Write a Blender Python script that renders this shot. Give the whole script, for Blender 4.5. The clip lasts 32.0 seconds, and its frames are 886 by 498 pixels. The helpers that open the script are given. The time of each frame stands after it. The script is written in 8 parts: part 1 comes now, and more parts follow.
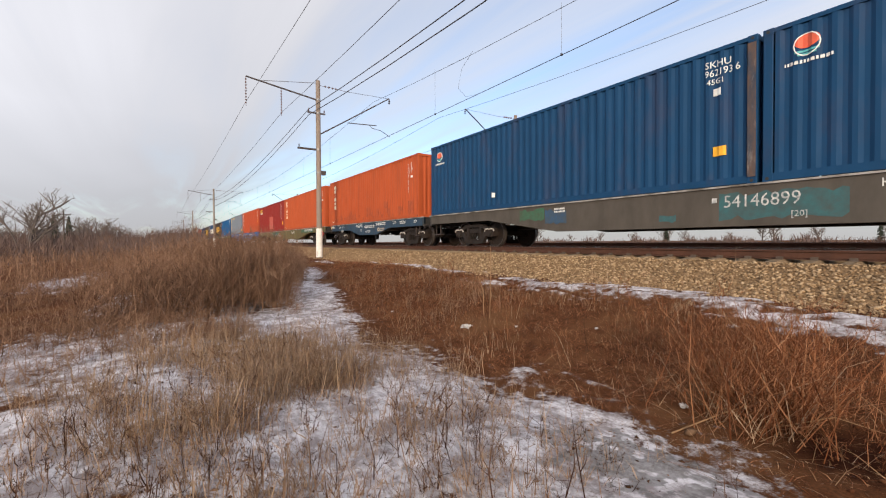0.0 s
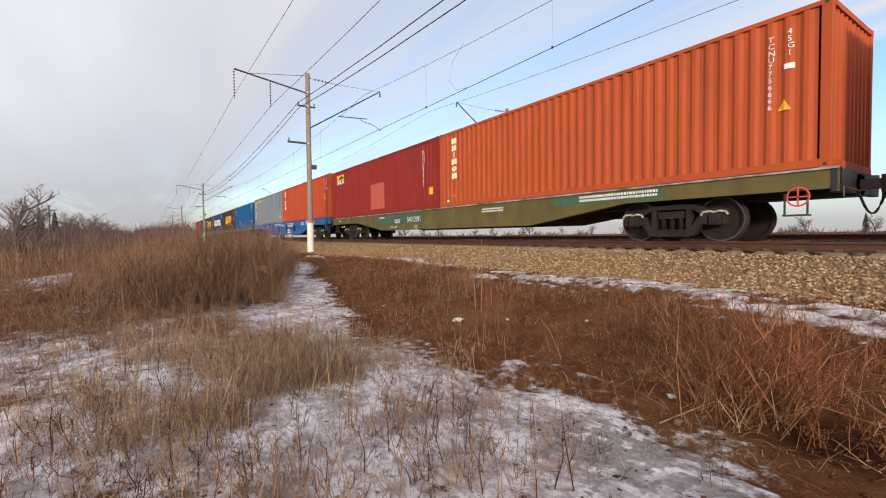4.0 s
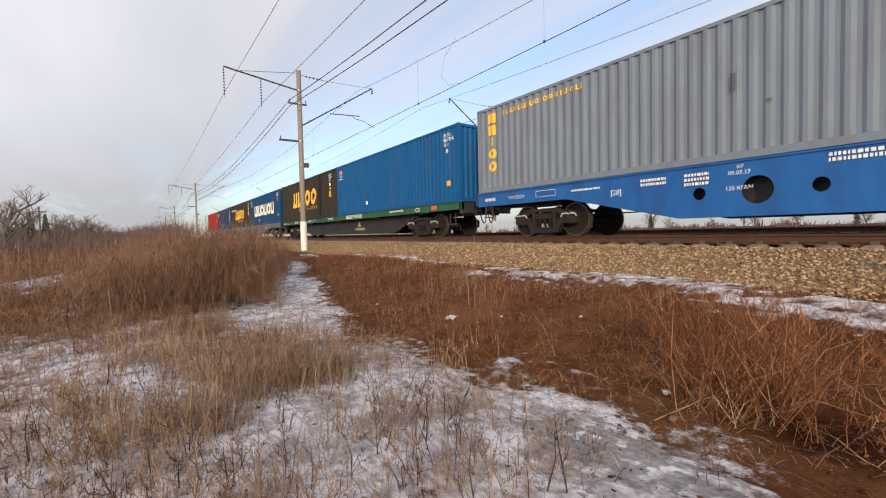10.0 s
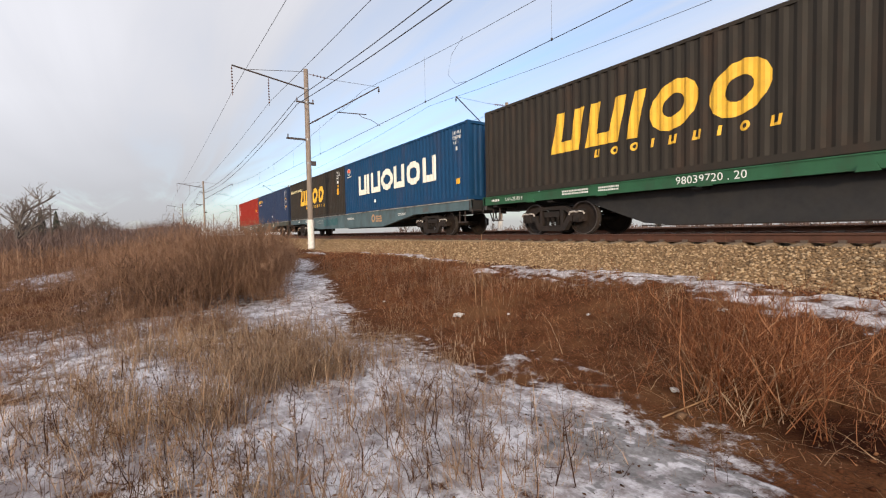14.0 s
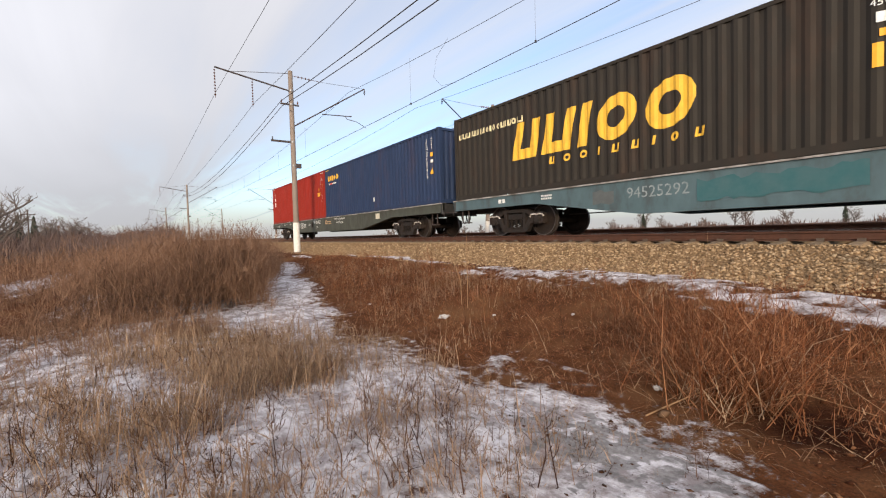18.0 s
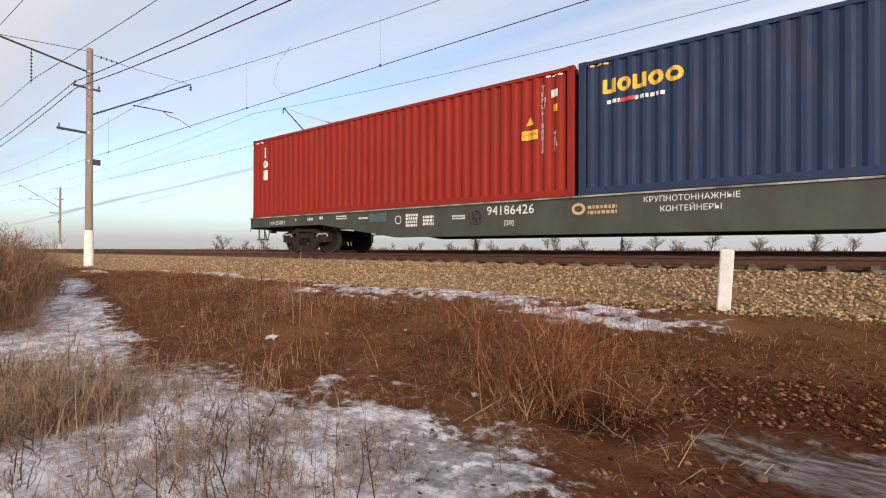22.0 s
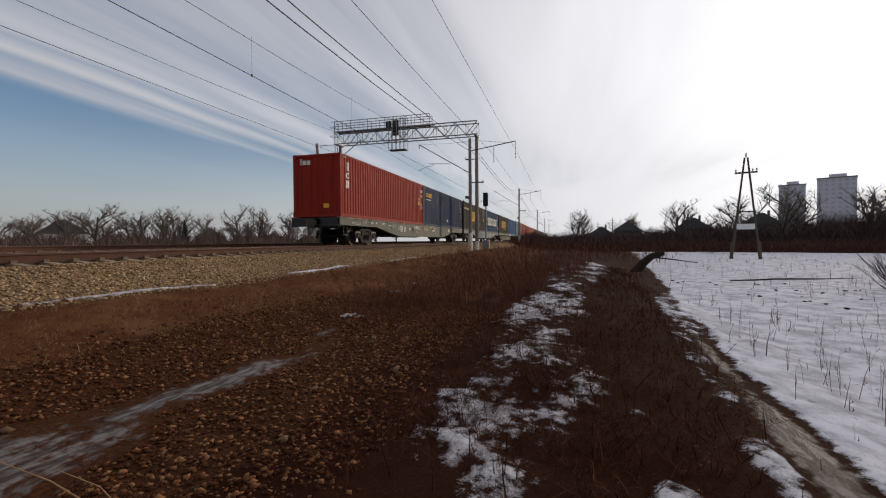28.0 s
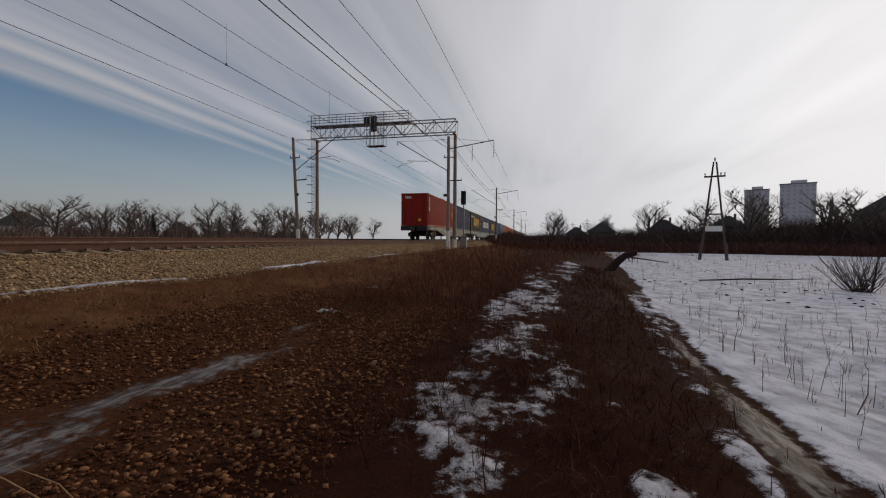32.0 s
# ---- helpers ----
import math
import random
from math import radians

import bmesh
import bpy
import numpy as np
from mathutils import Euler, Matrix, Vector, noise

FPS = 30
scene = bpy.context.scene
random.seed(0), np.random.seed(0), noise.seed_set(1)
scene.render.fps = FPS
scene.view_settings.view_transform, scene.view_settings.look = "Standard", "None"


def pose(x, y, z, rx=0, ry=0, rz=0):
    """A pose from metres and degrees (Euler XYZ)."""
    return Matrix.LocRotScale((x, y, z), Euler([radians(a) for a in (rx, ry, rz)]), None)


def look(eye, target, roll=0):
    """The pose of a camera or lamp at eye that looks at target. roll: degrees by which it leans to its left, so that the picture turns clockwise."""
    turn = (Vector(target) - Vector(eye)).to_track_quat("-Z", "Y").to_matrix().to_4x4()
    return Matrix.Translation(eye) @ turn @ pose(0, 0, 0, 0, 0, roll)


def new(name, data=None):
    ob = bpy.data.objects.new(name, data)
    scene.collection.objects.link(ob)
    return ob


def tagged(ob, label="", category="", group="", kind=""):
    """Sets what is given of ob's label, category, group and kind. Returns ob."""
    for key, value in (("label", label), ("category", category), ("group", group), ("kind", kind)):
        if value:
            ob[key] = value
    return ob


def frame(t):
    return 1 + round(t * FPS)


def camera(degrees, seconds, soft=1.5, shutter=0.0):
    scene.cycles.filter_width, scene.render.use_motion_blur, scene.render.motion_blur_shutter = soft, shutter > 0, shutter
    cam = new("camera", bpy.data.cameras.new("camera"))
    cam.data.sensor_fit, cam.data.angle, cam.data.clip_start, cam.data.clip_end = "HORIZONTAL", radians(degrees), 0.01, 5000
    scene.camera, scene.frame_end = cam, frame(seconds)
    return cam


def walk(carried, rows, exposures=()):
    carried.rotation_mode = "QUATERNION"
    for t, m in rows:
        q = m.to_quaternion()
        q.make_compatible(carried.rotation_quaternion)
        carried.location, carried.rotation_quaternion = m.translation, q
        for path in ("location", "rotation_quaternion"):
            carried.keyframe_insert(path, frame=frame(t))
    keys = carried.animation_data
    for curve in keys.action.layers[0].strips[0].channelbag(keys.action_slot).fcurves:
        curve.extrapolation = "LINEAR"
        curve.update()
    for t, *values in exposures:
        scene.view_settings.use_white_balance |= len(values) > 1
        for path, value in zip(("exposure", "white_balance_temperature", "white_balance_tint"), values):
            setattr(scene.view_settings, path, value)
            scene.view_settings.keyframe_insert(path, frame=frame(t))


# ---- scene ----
cam = camera(90.95, 32.0, soft=1.15)
# seconds, place, yaw, pitch, roll
PATH = [
    (0, 0.04, -0.13, 1.64, 57.12, -0.96, -0.27),
    (0.5, 0.03, -0.11, 1.63, 57.03, -1.03, -0.40),
    (1, 0.03, -0.10, 1.63, 56.84, -1.06, -0.54),
    (1.5, 0.04, -0.11, 1.64, 56.85, -1.22, -0.57),
    (2, 0.07, -0.13, 1.66, 56.84, -1.74, -0.83),
    (2.5, 0.04, -0.10, 1.64, 56.58, -1.87, -0.85),
    (3, 0.04, -0.09, 1.64, 56.21, -1.88, -0.84),
    (3.5, 0.05, -0.11, 1.64, 56.07, -1.82, -0.63),
    (5.5, 0.02, -0.10, 1.63, 56.82, -1.80, -0.28),
    (6, 0.01, -0.11, 1.63, 57.48, -2.02, -0.42),
    (6.5, 0.01, -0.10, 1.63, 57.42, -1.95, -0.75),
    (7, 0.01, -0.08, 1.63, 57.18, -1.61, -0.74),
    (7.5, 0.01, -0.08, 1.63, 57.24, -1.61, -0.67),
    (8, 0.01, -0.06, 1.63, 57.00, -1.81, -0.73),
    (8.5, 0.01, -0.07, 1.63, 56.38, -1.34, -0.33),
    (9, 0.01, -0.06, 1.64, 56.09, -1.89, -0.65),
    (9.5, 0.01, -0.04, 1.62, 55.87, -1.77, -0.92),
    (10, 0.00, -0.01, 1.63, 55.53, -2.15, -1.28),
    (10.5, 0.01, -0.05, 1.63, 54.91, -1.53, -0.47),
    (11, 0.02, -0.07, 1.63, 54.30, -1.70, -0.12),
    (11.5, 0.03, -0.13, 1.63, 54.92, -1.82, 0.23),
    (12, 0.02, -0.09, 1.63, 55.67, -2.42, -0.34),
    (12.5, 0.01, -0.07, 1.63, 55.83, -2.51, -0.54),
    (13, 0.00, -0.07, 1.63, 55.97, -2.31, -0.51),
    (13.5, 0.01, -0.06, 1.63, 56.05, -2.39, -0.86),
    (14, 0.01, -0.05, 1.62, 56.30, -2.34, -1.16),
    (14.5, 0.01, -0.02, 1.62, 56.67, -2.17, -1.57),
    (16.5, 0.03, -0.06, 1.62, 57.12, -2.66, -1.33),
    (17, 0.02, -0.04, 1.62, 56.78, -2.60, -1.38),
    (17.5, 0.01, -0.01, 1.60, 55.86, -2.36, -1.53),
    (18, 0.01, 0.02, 1.60, 54.75, -2.07, -1.63),
    (18.5, 0.01, 0.05, 1.59, 53.53, -2.14, -1.77),
    (19, 0.01, 0.10, 1.57, 51.71, -2.09, -2.09),
    (19.5, 0.02, 0.10, 1.58, 49.46, -2.25, -1.83),
    (20, 0.04, 0.09, 1.59, 47.17, -1.53, -1.63),
    (20.5, 0.08, 0.04, 1.60, 43.89, -0.84, -0.59),
    (21, 0.09, 0.06, 1.60, 41.38, -0.17, -0.27),
    (21.5, 0.08, 0.09, 1.59, 38.23, 0.13, -0.04),
    (22, 0.09, 0.11, 1.56, 34.37, 0.17, 0.19),
    (22.5, 0.03, 0.15, 1.51, 29.25, 0.45, 0.57),
    (23, -0.06, 0.20, 1.44, 20.84, 1.71, 1.17),
    (23.5, -0.02, 0.24, 1.42, 12.16, 2.32, 1.55),
    (24, -0.19, 0.24, 1.45, -1.82, 2.03, 1.44),
    (24.5, -0.16, 0.26, 1.53, -17.45, 0.99, 0.50),
    (25, -0.06, 0.22, 1.57, -33.94, -0.25, 1.62),
    (25.5, -0.05, 0.18, 1.56, -44.28, -0.79, 1.64),
    (26, -0.08, 0.13, 1.57, -52.55, -0.95, 1.15),
    (26.5, -0.06, 0.11, 1.60, -60.09, -0.49, 1.43),
    (28.5, -0.07, -0.03, 1.63, -76.31, -1.19, -0.44),
    (29, -0.07, -0.01, 1.60, -76.82, -0.84, 0.18),
    (29.5, -0.05, -0.00, 1.58, -77.43, -0.33, 0.10),
    (30, -0.04, -0.01, 1.58, -77.53, -0.07, -0.43),
    (30.5, -0.03, 0.00, 1.57, -77.38, -0.47, -0.04),
    (31, -0.03, 0.01, 1.58, -77.59, -0.52, 0.13),
    (31.5, -0.03, 0.01, 1.57, -77.73, -0.68, 0.12),
    (32, -0.04, 0.03, 1.57, -77.65, -1.29, 0.33),
]
EXPOSURES = [(0, -0.50, 6560, 11.5), (15, -0.47, 6560, 11.5), (19, -0.41, 6560, 11.5), (23, -0.46, 6560, 11.5), (24.5, -0.48, 6560, 11.5), (25.2, -0.60, 6560, 11.5), (26, -0.88, 6560, 11.5), (27.5, -1.36, 6560, 11.5), (28.5, -1.63, 6560, 11.5), (30, -1.80, 6560, 11.5), (32, -1.90, 6560, 11.5)]
walk(cam, [(t, pose(x, y, z, 90 + p, 0, a) @ pose(0, 0, 0, 0, 0, r)) for t, x, y, z, a, p, r in PATH], EXPOSURES)

# ---- light ----
SUN_AZ, SUN_EL = 126.0, 12.0
SUN_DIR = (math.sin(radians(SUN_AZ)) * math.cos(radians(SUN_EL)), math.cos(radians(SUN_AZ)) * math.cos(radians(SUN_EL)), math.sin(radians(SUN_EL)))
SKY_BLUE, SKY_CLOUD, SKY_GLOW = 0.33, 0.98, 1.30


def make_world():
    w = bpy.data.worlds.new("sky")
    scene.world = w
    w.use_nodes = True
    nt = w.node_tree
    nt.nodes.clear()
    n = nt.nodes.new
    lk = nt.links.new
    out, bg, bg2, mix = n("ShaderNodeOutputWorld"), n("ShaderNodeBackground"), n("ShaderNodeBackground"), n("ShaderNodeMixShader")
    sky = n("ShaderNodeTexSky")
    sky.sky_type, sky.sun_disc = "NISHITA", False
    sky.sun_elevation, sky.sun_rotation = radians(SUN_EL), radians(SUN_AZ)
    sky.air_density, sky.dust_density, sky.ozone_density = 1.0, 0.4, 2.2
    tint = n("ShaderNodeMix")
    tint.data_type, tint.blend_type = "RGBA", "MULTIPLY"
    tint.inputs[0].default_value, tint.inputs[7].default_value = 1.0, (0.88, 0.95, 1.04, 1)
    lk(sky.outputs[0], tint.inputs[6])
    lk(tint.outputs[2], bg.inputs[0])
    tc, sep = n("ShaderNodeTexCoord"), n("ShaderNodeSeparateXYZ")
    lk(tc.outputs["Generated"], sep.inputs[0])

    def m(op, a, b=None, clamp=False):
        k = n("ShaderNodeMath")
        k.operation, k.use_clamp = op, clamp
        for i, v in enumerate((a, b)):
            if v is None:
                continue
            if isinstance(v, (int, float)):
                k.inputs[i].default_value = v
            else:
                lk(v, k.inputs[i])
        return k.outputs[0]

    # a high sheet of cirrus drawn out along the railway
    zz = m("ADD", m("MAXIMUM", sep.outputs[2], 0.0), 0.035)
    px, py = m("DIVIDE", sep.outputs[0], zz), m("DIVIDE", sep.outputs[1], zz)

    def sheet(sx, sy, off, detail, rough, dist):
        c = n("ShaderNodeCombineXYZ")
        lk(m("ADD", m("MULTIPLY", px, sx), off), c.inputs[0])
        lk(m("MULTIPLY", py, sy), c.inputs[1])
        t = n("ShaderNodeTexNoise")
        t.inputs["Scale"].default_value, t.inputs["Detail"].default_value = 1.0, detail
        t.inputs["Roughness"].default_value, t.inputs["Distortion"].default_value = rough, dist
        lk(c.outputs[0], t.inputs["Vector"])
        return t.outputs[0]

    big, fine = sheet(0.16, 0.42, 3.7, 3.0, 0.5, 0.3), sheet(0.16, 1.5, 1.3, 6.0, 0.55, 0.6)
    wisp = sheet(0.10, 0.55, 8.1, 4.0, 0.55, 0.2)
    # thick cloud to the south, streaks overhead and open blue low in the north
    warped = m("ADD", py, m("MULTIPLY", m("SUBTRACT", wisp, 0.5), 0.9))
    band = n("ShaderNodeValToRGB")
    stops = ((0.10, 0.90), (0.25, 0.66), (0.36, 0.50), (0.43, 0.40), (0.47, 0.54), (0.51, 0.38), (0.55, 0.52), (0.585, 0.34), (0.62, 0.80), (0.655, 0.36), (0.70, 0.56), (0.745, 0.12), (0.85, 0.02))
    ramp = band.color_ramp
    for i, (at, v) in enumerate(stops):
        e = ramp.elements[i] if i < 2 else ramp.elements.new(at)
        e.position, e.color = at, (v, v, v, 1)
    lk(m("DIVIDE", warped, 4.0, True), band.inputs[0])
    cover = m("ADD", band.outputs[0], m("ADD", m("MULTIPLY", m("SUBTRACT", fine, 0.5), 0.95), m("MULTIPLY", m("SUBTRACT", big, 0.5), 0.55)))
    sm = n("ShaderNodeMapRange")
    sm.interpolation_type = "SMOOTHSTEP"
    sm.inputs["From Min"].default_value, sm.inputs["From Max"].default_value = 0.02, 0.92
    lk(cover, sm.inputs[0])
    # haze near the horizon
    hz = n("ShaderNodeMapRange")
    hz.inputs["From Min"].default_value, hz.inputs["From Max"].default_value = 0.30, 0.02
    hz.inputs["To Max"].default_value = 0.96
    lk(sep.outputs[2], hz.inputs[0])
    low = n("ShaderNodeMapRange")
    low.inputs["From Min"].default_value, low.inputs["From Max"].default_value, low.inputs["To Max"].default_value = 0.05, 0.35, 1.0
    lk(sep.outputs[2], low.inputs[0])
    # the veil of cloud glows towards the sun
    dot = n("ShaderNodeVectorMath")
    dot.operation = "DOT_PRODUCT"
    dot.inputs[1].default_value = SUN_DIR
    lk(tc.outputs["Generated"], dot.inputs[0])
    half = m("POWER", m("ADD", m("MULTIPLY", dot.outputs["Value"], 0.5), 0.5, True), 1.3)
    toward = m("POWER", m("MAXIMUM", dot.outputs["Value"], 0.0), 7.0)
    glow = m("ADD", m("ADD", m("MULTIPLY", half, SKY_GLOW), 1.0), m("MULTIPLY", toward, 1.15))
    warm = n("ShaderNodeMix")
    warm.data_type = "RGBA"
    warm.inputs[6].default_value, warm.inputs[7].default_value = (0.945, 0.96, 1.02, 1), (0.965, 0.96, 0.965, 1)
    lk(toward, warm.inputs[0])
    lk(warm.outputs[2], bg2.inputs[0])
    lk(m("MULTIPLY", m("SUBTRACT", 1.3, m("MULTIPLY", half, 0.75)), SKY_BLUE), bg.inputs[1])
    dim = n("ShaderNodeMapRange")
    dim.inputs["From Max"].default_value, dim.inputs["To Min"].default_value = 0.24, 0.69
    lk(sep.outputs[2], dim.inputs[0])
    lk(m("MULTIPLY", m("MULTIPLY", m("MULTIPLY", glow, m("MINIMUM", m("ADD", dim.outputs[0], m("MULTIPLY", m("MULTIPLY", half, half), 0.42)), 1.0)), SKY_CLOUD), m("ADD", m("MULTIPLY", m("ADD", m("SUBTRACT", big, 0.5), m("MULTIPLY", m("SUBTRACT", fine, 0.5), 0.4)), low.outputs[0]), 0.975)), bg2.inputs[1])
    veil = m("MULTIPLY", m("POWER", half, 5.0), 1.0)
    lk(m("MAXIMUM", m("MAXIMUM", m("ADD", m("MULTIPLY", sm.outputs[0], 0.92), 0.06), veil), m("POWER", hz.outputs[0], 1.7), True), mix.inputs[0])
    lk(bg.outputs[0], mix.inputs[1])
    lk(bg2.outputs[0], mix.inputs[2])
    lk(mix.outputs[0], out.inputs[0])


make_world()
sun_lamp = new("sun", bpy.data.lights.new("sun", "SUN"))
sun_lamp.data.energy, sun_lamp.data.angle, sun_lamp.data.color = 4.4, radians(4.0), (1.0, 0.82, 0.59)
sun_lamp.matrix_world = look(Vector(SUN_DIR) * 50, (0, 0, 0))

# ---- materials ----
MATS = {}


def mat(name, col, rough=0.6, metal=0.0, col2=None, scale=6.0, amount=0.5, bump=0.0, bump_scale=60.0, dirt=None, dirt_scale=1.2, dirt_amount=0.0, stretch=(1, 1, 1), vary=0.0, spec=0.35):
    """A surface with variation at two scales: broad stains of dirt, and grain towards col2."""
    if name in MATS:
        return MATS[name]
    mt = bpy.data.materials.new(name)
    mt.use_nodes = True
    nt = mt.node_tree
    n, lk = nt.nodes.new, nt.links.new
    b = nt.nodes["Principled BSDF"]
    b.inputs["Roughness"].default_value, b.inputs["Metallic"].default_value = rough, metal
    b.inputs["Specular IOR Level"].default_value = spec
    tc, mp = n("ShaderNodeTexCoord"), n("ShaderNodeMapping")
    mp.inputs["Scale"].default_value = stretch
    lk(tc.outputs["Object"], mp.inputs[0])

    def noise_tex(sc, detail=5.0, rg=0.6):
        t = n("ShaderNodeTexNoise")
        t.inputs["Scale"].default_value, t.inputs["Detail"].default_value, t.inputs["Roughness"].default_value = sc, detail, rg
        lk(mp.outputs[0], t.inputs["Vector"])
        return t.outputs[0]

    def mixc(fac, a, bb):
        k = n("ShaderNodeMix")
        k.data_type = "RGBA"
        lk(fac, k.inputs[0])
        for i, v in ((6, a), (7, bb)):
            if isinstance(v, tuple):
                k.inputs[i].default_value = (*v, 1)
            else:
                lk(v, k.inputs[i])
        return k.outputs[2]

    def rng(v, lo, hi, a, bb):
        k = n("ShaderNodeMapRange")
        for i, q in zip((1, 2, 3, 4), (lo, hi, a, bb)):
            k.inputs[i].default_value = q
        lk(v, k.inputs[0])
        return k.outputs[0]

    c = mixc(rng(noise_tex(scale), 0.35, 0.65, 0, amount), col, col2 or tuple(v * 0.72 for v in col))
    if dirt:
        c = mixc(rng(noise_tex(dirt_scale, 8.0, 0.68), 0.52, 0.72, 0, dirt_amount), c, dirt)
    if vary:
        info, hs = n("ShaderNodeObjectInfo"), n("ShaderNodeHueSaturation")
        lk(rng(info.outputs["Random"], 0, 1, 1 - vary, 1 + vary), hs.inputs["Value"])
        lk(c, hs.inputs["Color"])
        c = hs.outputs[0]
    lk(c, b.inputs["Base Color"])
    lk(rng(noise_tex(scale * 3), 0.3, 0.7, max(rough - 0.1, 0.05), min(rough + 0.12, 1)), b.inputs["Roughness"])
    if bump:
        bp = n("ShaderNodeBump")
        bp.inputs["Strength"].default_value, bp.inputs["Distance"].default_value = bump, 0.02
        lk(noise_tex(bump_scale, 6.0), bp.inputs["Height"])
        lk(bp.outputs[0], b.inputs["Normal"])
    MATS[name] = mt
    return mt


RUST = (0.10, 0.045, 0.025)
GRIME = (0.075, 0.065, 0.055)
M_STEEL = mat("dark_bogie_steel", (0.012, 0.010, 0.009), 0.85, 0.0, (0.034, 0.020, 0.014), 4, 0.6, 0.3, 40)
M_WHEEL = mat("wheel_steel", (0.020, 0.016, 0.014), 0.7, 0.2, (0.045, 0.026, 0.018), 6, 0.6)
M_TREAD = mat("bright_tread", (0.14, 0.12, 0.11), 0.4, 0.7)
M_BLACK = mat("black_paint", (0.02, 0.02, 0.021), 0.6, 0, (0.04, 0.036, 0.032), 3, 0.5)
M_RAIL = mat("rusty_rail", (0.095, 0.040, 0.024), 0.8, 0.1, (0.055, 0.027, 0.018), 5, 0.6, 0.2, 30)
M_RAILTOP = mat("polished_rail_head", (0.30, 0.26, 0.24), 0.35, 0.8)
M_CONC = mat("sleeper_concrete", (0.27, 0.195, 0.125), 0.9, 0, (0.17, 0.12, 0.078), 5, 0.7, 0.3, 40, vary=0.15)
M_POLE = mat("pole_concrete", (0.25, 0.20, 0.165), 0.85, 0, (0.17, 0.135, 0.11), 3, 0.6, 0.25, 30, GRIME, 1.5, 0.4, (1, 1, 0.3))
M_WHITEWASH = mat("whitewash", (0.72, 0.70, 0.66), 0.9, 0, (0.55, 0.52, 0.47), 8, 0.7, 0.2, 30)
M_GALV = mat("galvanised_steel", (0.27, 0.27, 0.28), 0.5, 0.5, (0.16, 0.15, 0.14), 5, 0.5)
M_DARKIRON = mat("dark_iron", (0.06, 0.055, 0.055), 0.6, 0.3, RUST, 6, 0.4)
M_INSUL = mat("brown_glazed_porcelain", (0.12, 0.05, 0.03), 0.25)
M_WIRE = mat("aluminium_wire", (0.075, 0.075, 0.08), 0.6, 0.4)
M_WHITE = mat("white_stencil_paint", (0.78, 0.78, 0.75), 0.7, 0, (0.5, 0.49, 0.46), 9, 0.5)
M_YELLOW = mat("yellow_paint", (0.80, 0.46, 0.04), 0.6, 0, (0.62, 0.34, 0.04), 5, 0.6)
M_AMBER = mat("amber_sticker", (0.85, 0.42, 0.03), 0.6)
M_RED = mat("red_sticker", (0.62, 0.07, 0.05), 0.6)
M_TEAL = mat("teal_sticker", (0.10, 0.40, 0.42), 0.6)
M_RUBBER = mat("black_rubber", (0.015, 0.015, 0.015), 0.8)

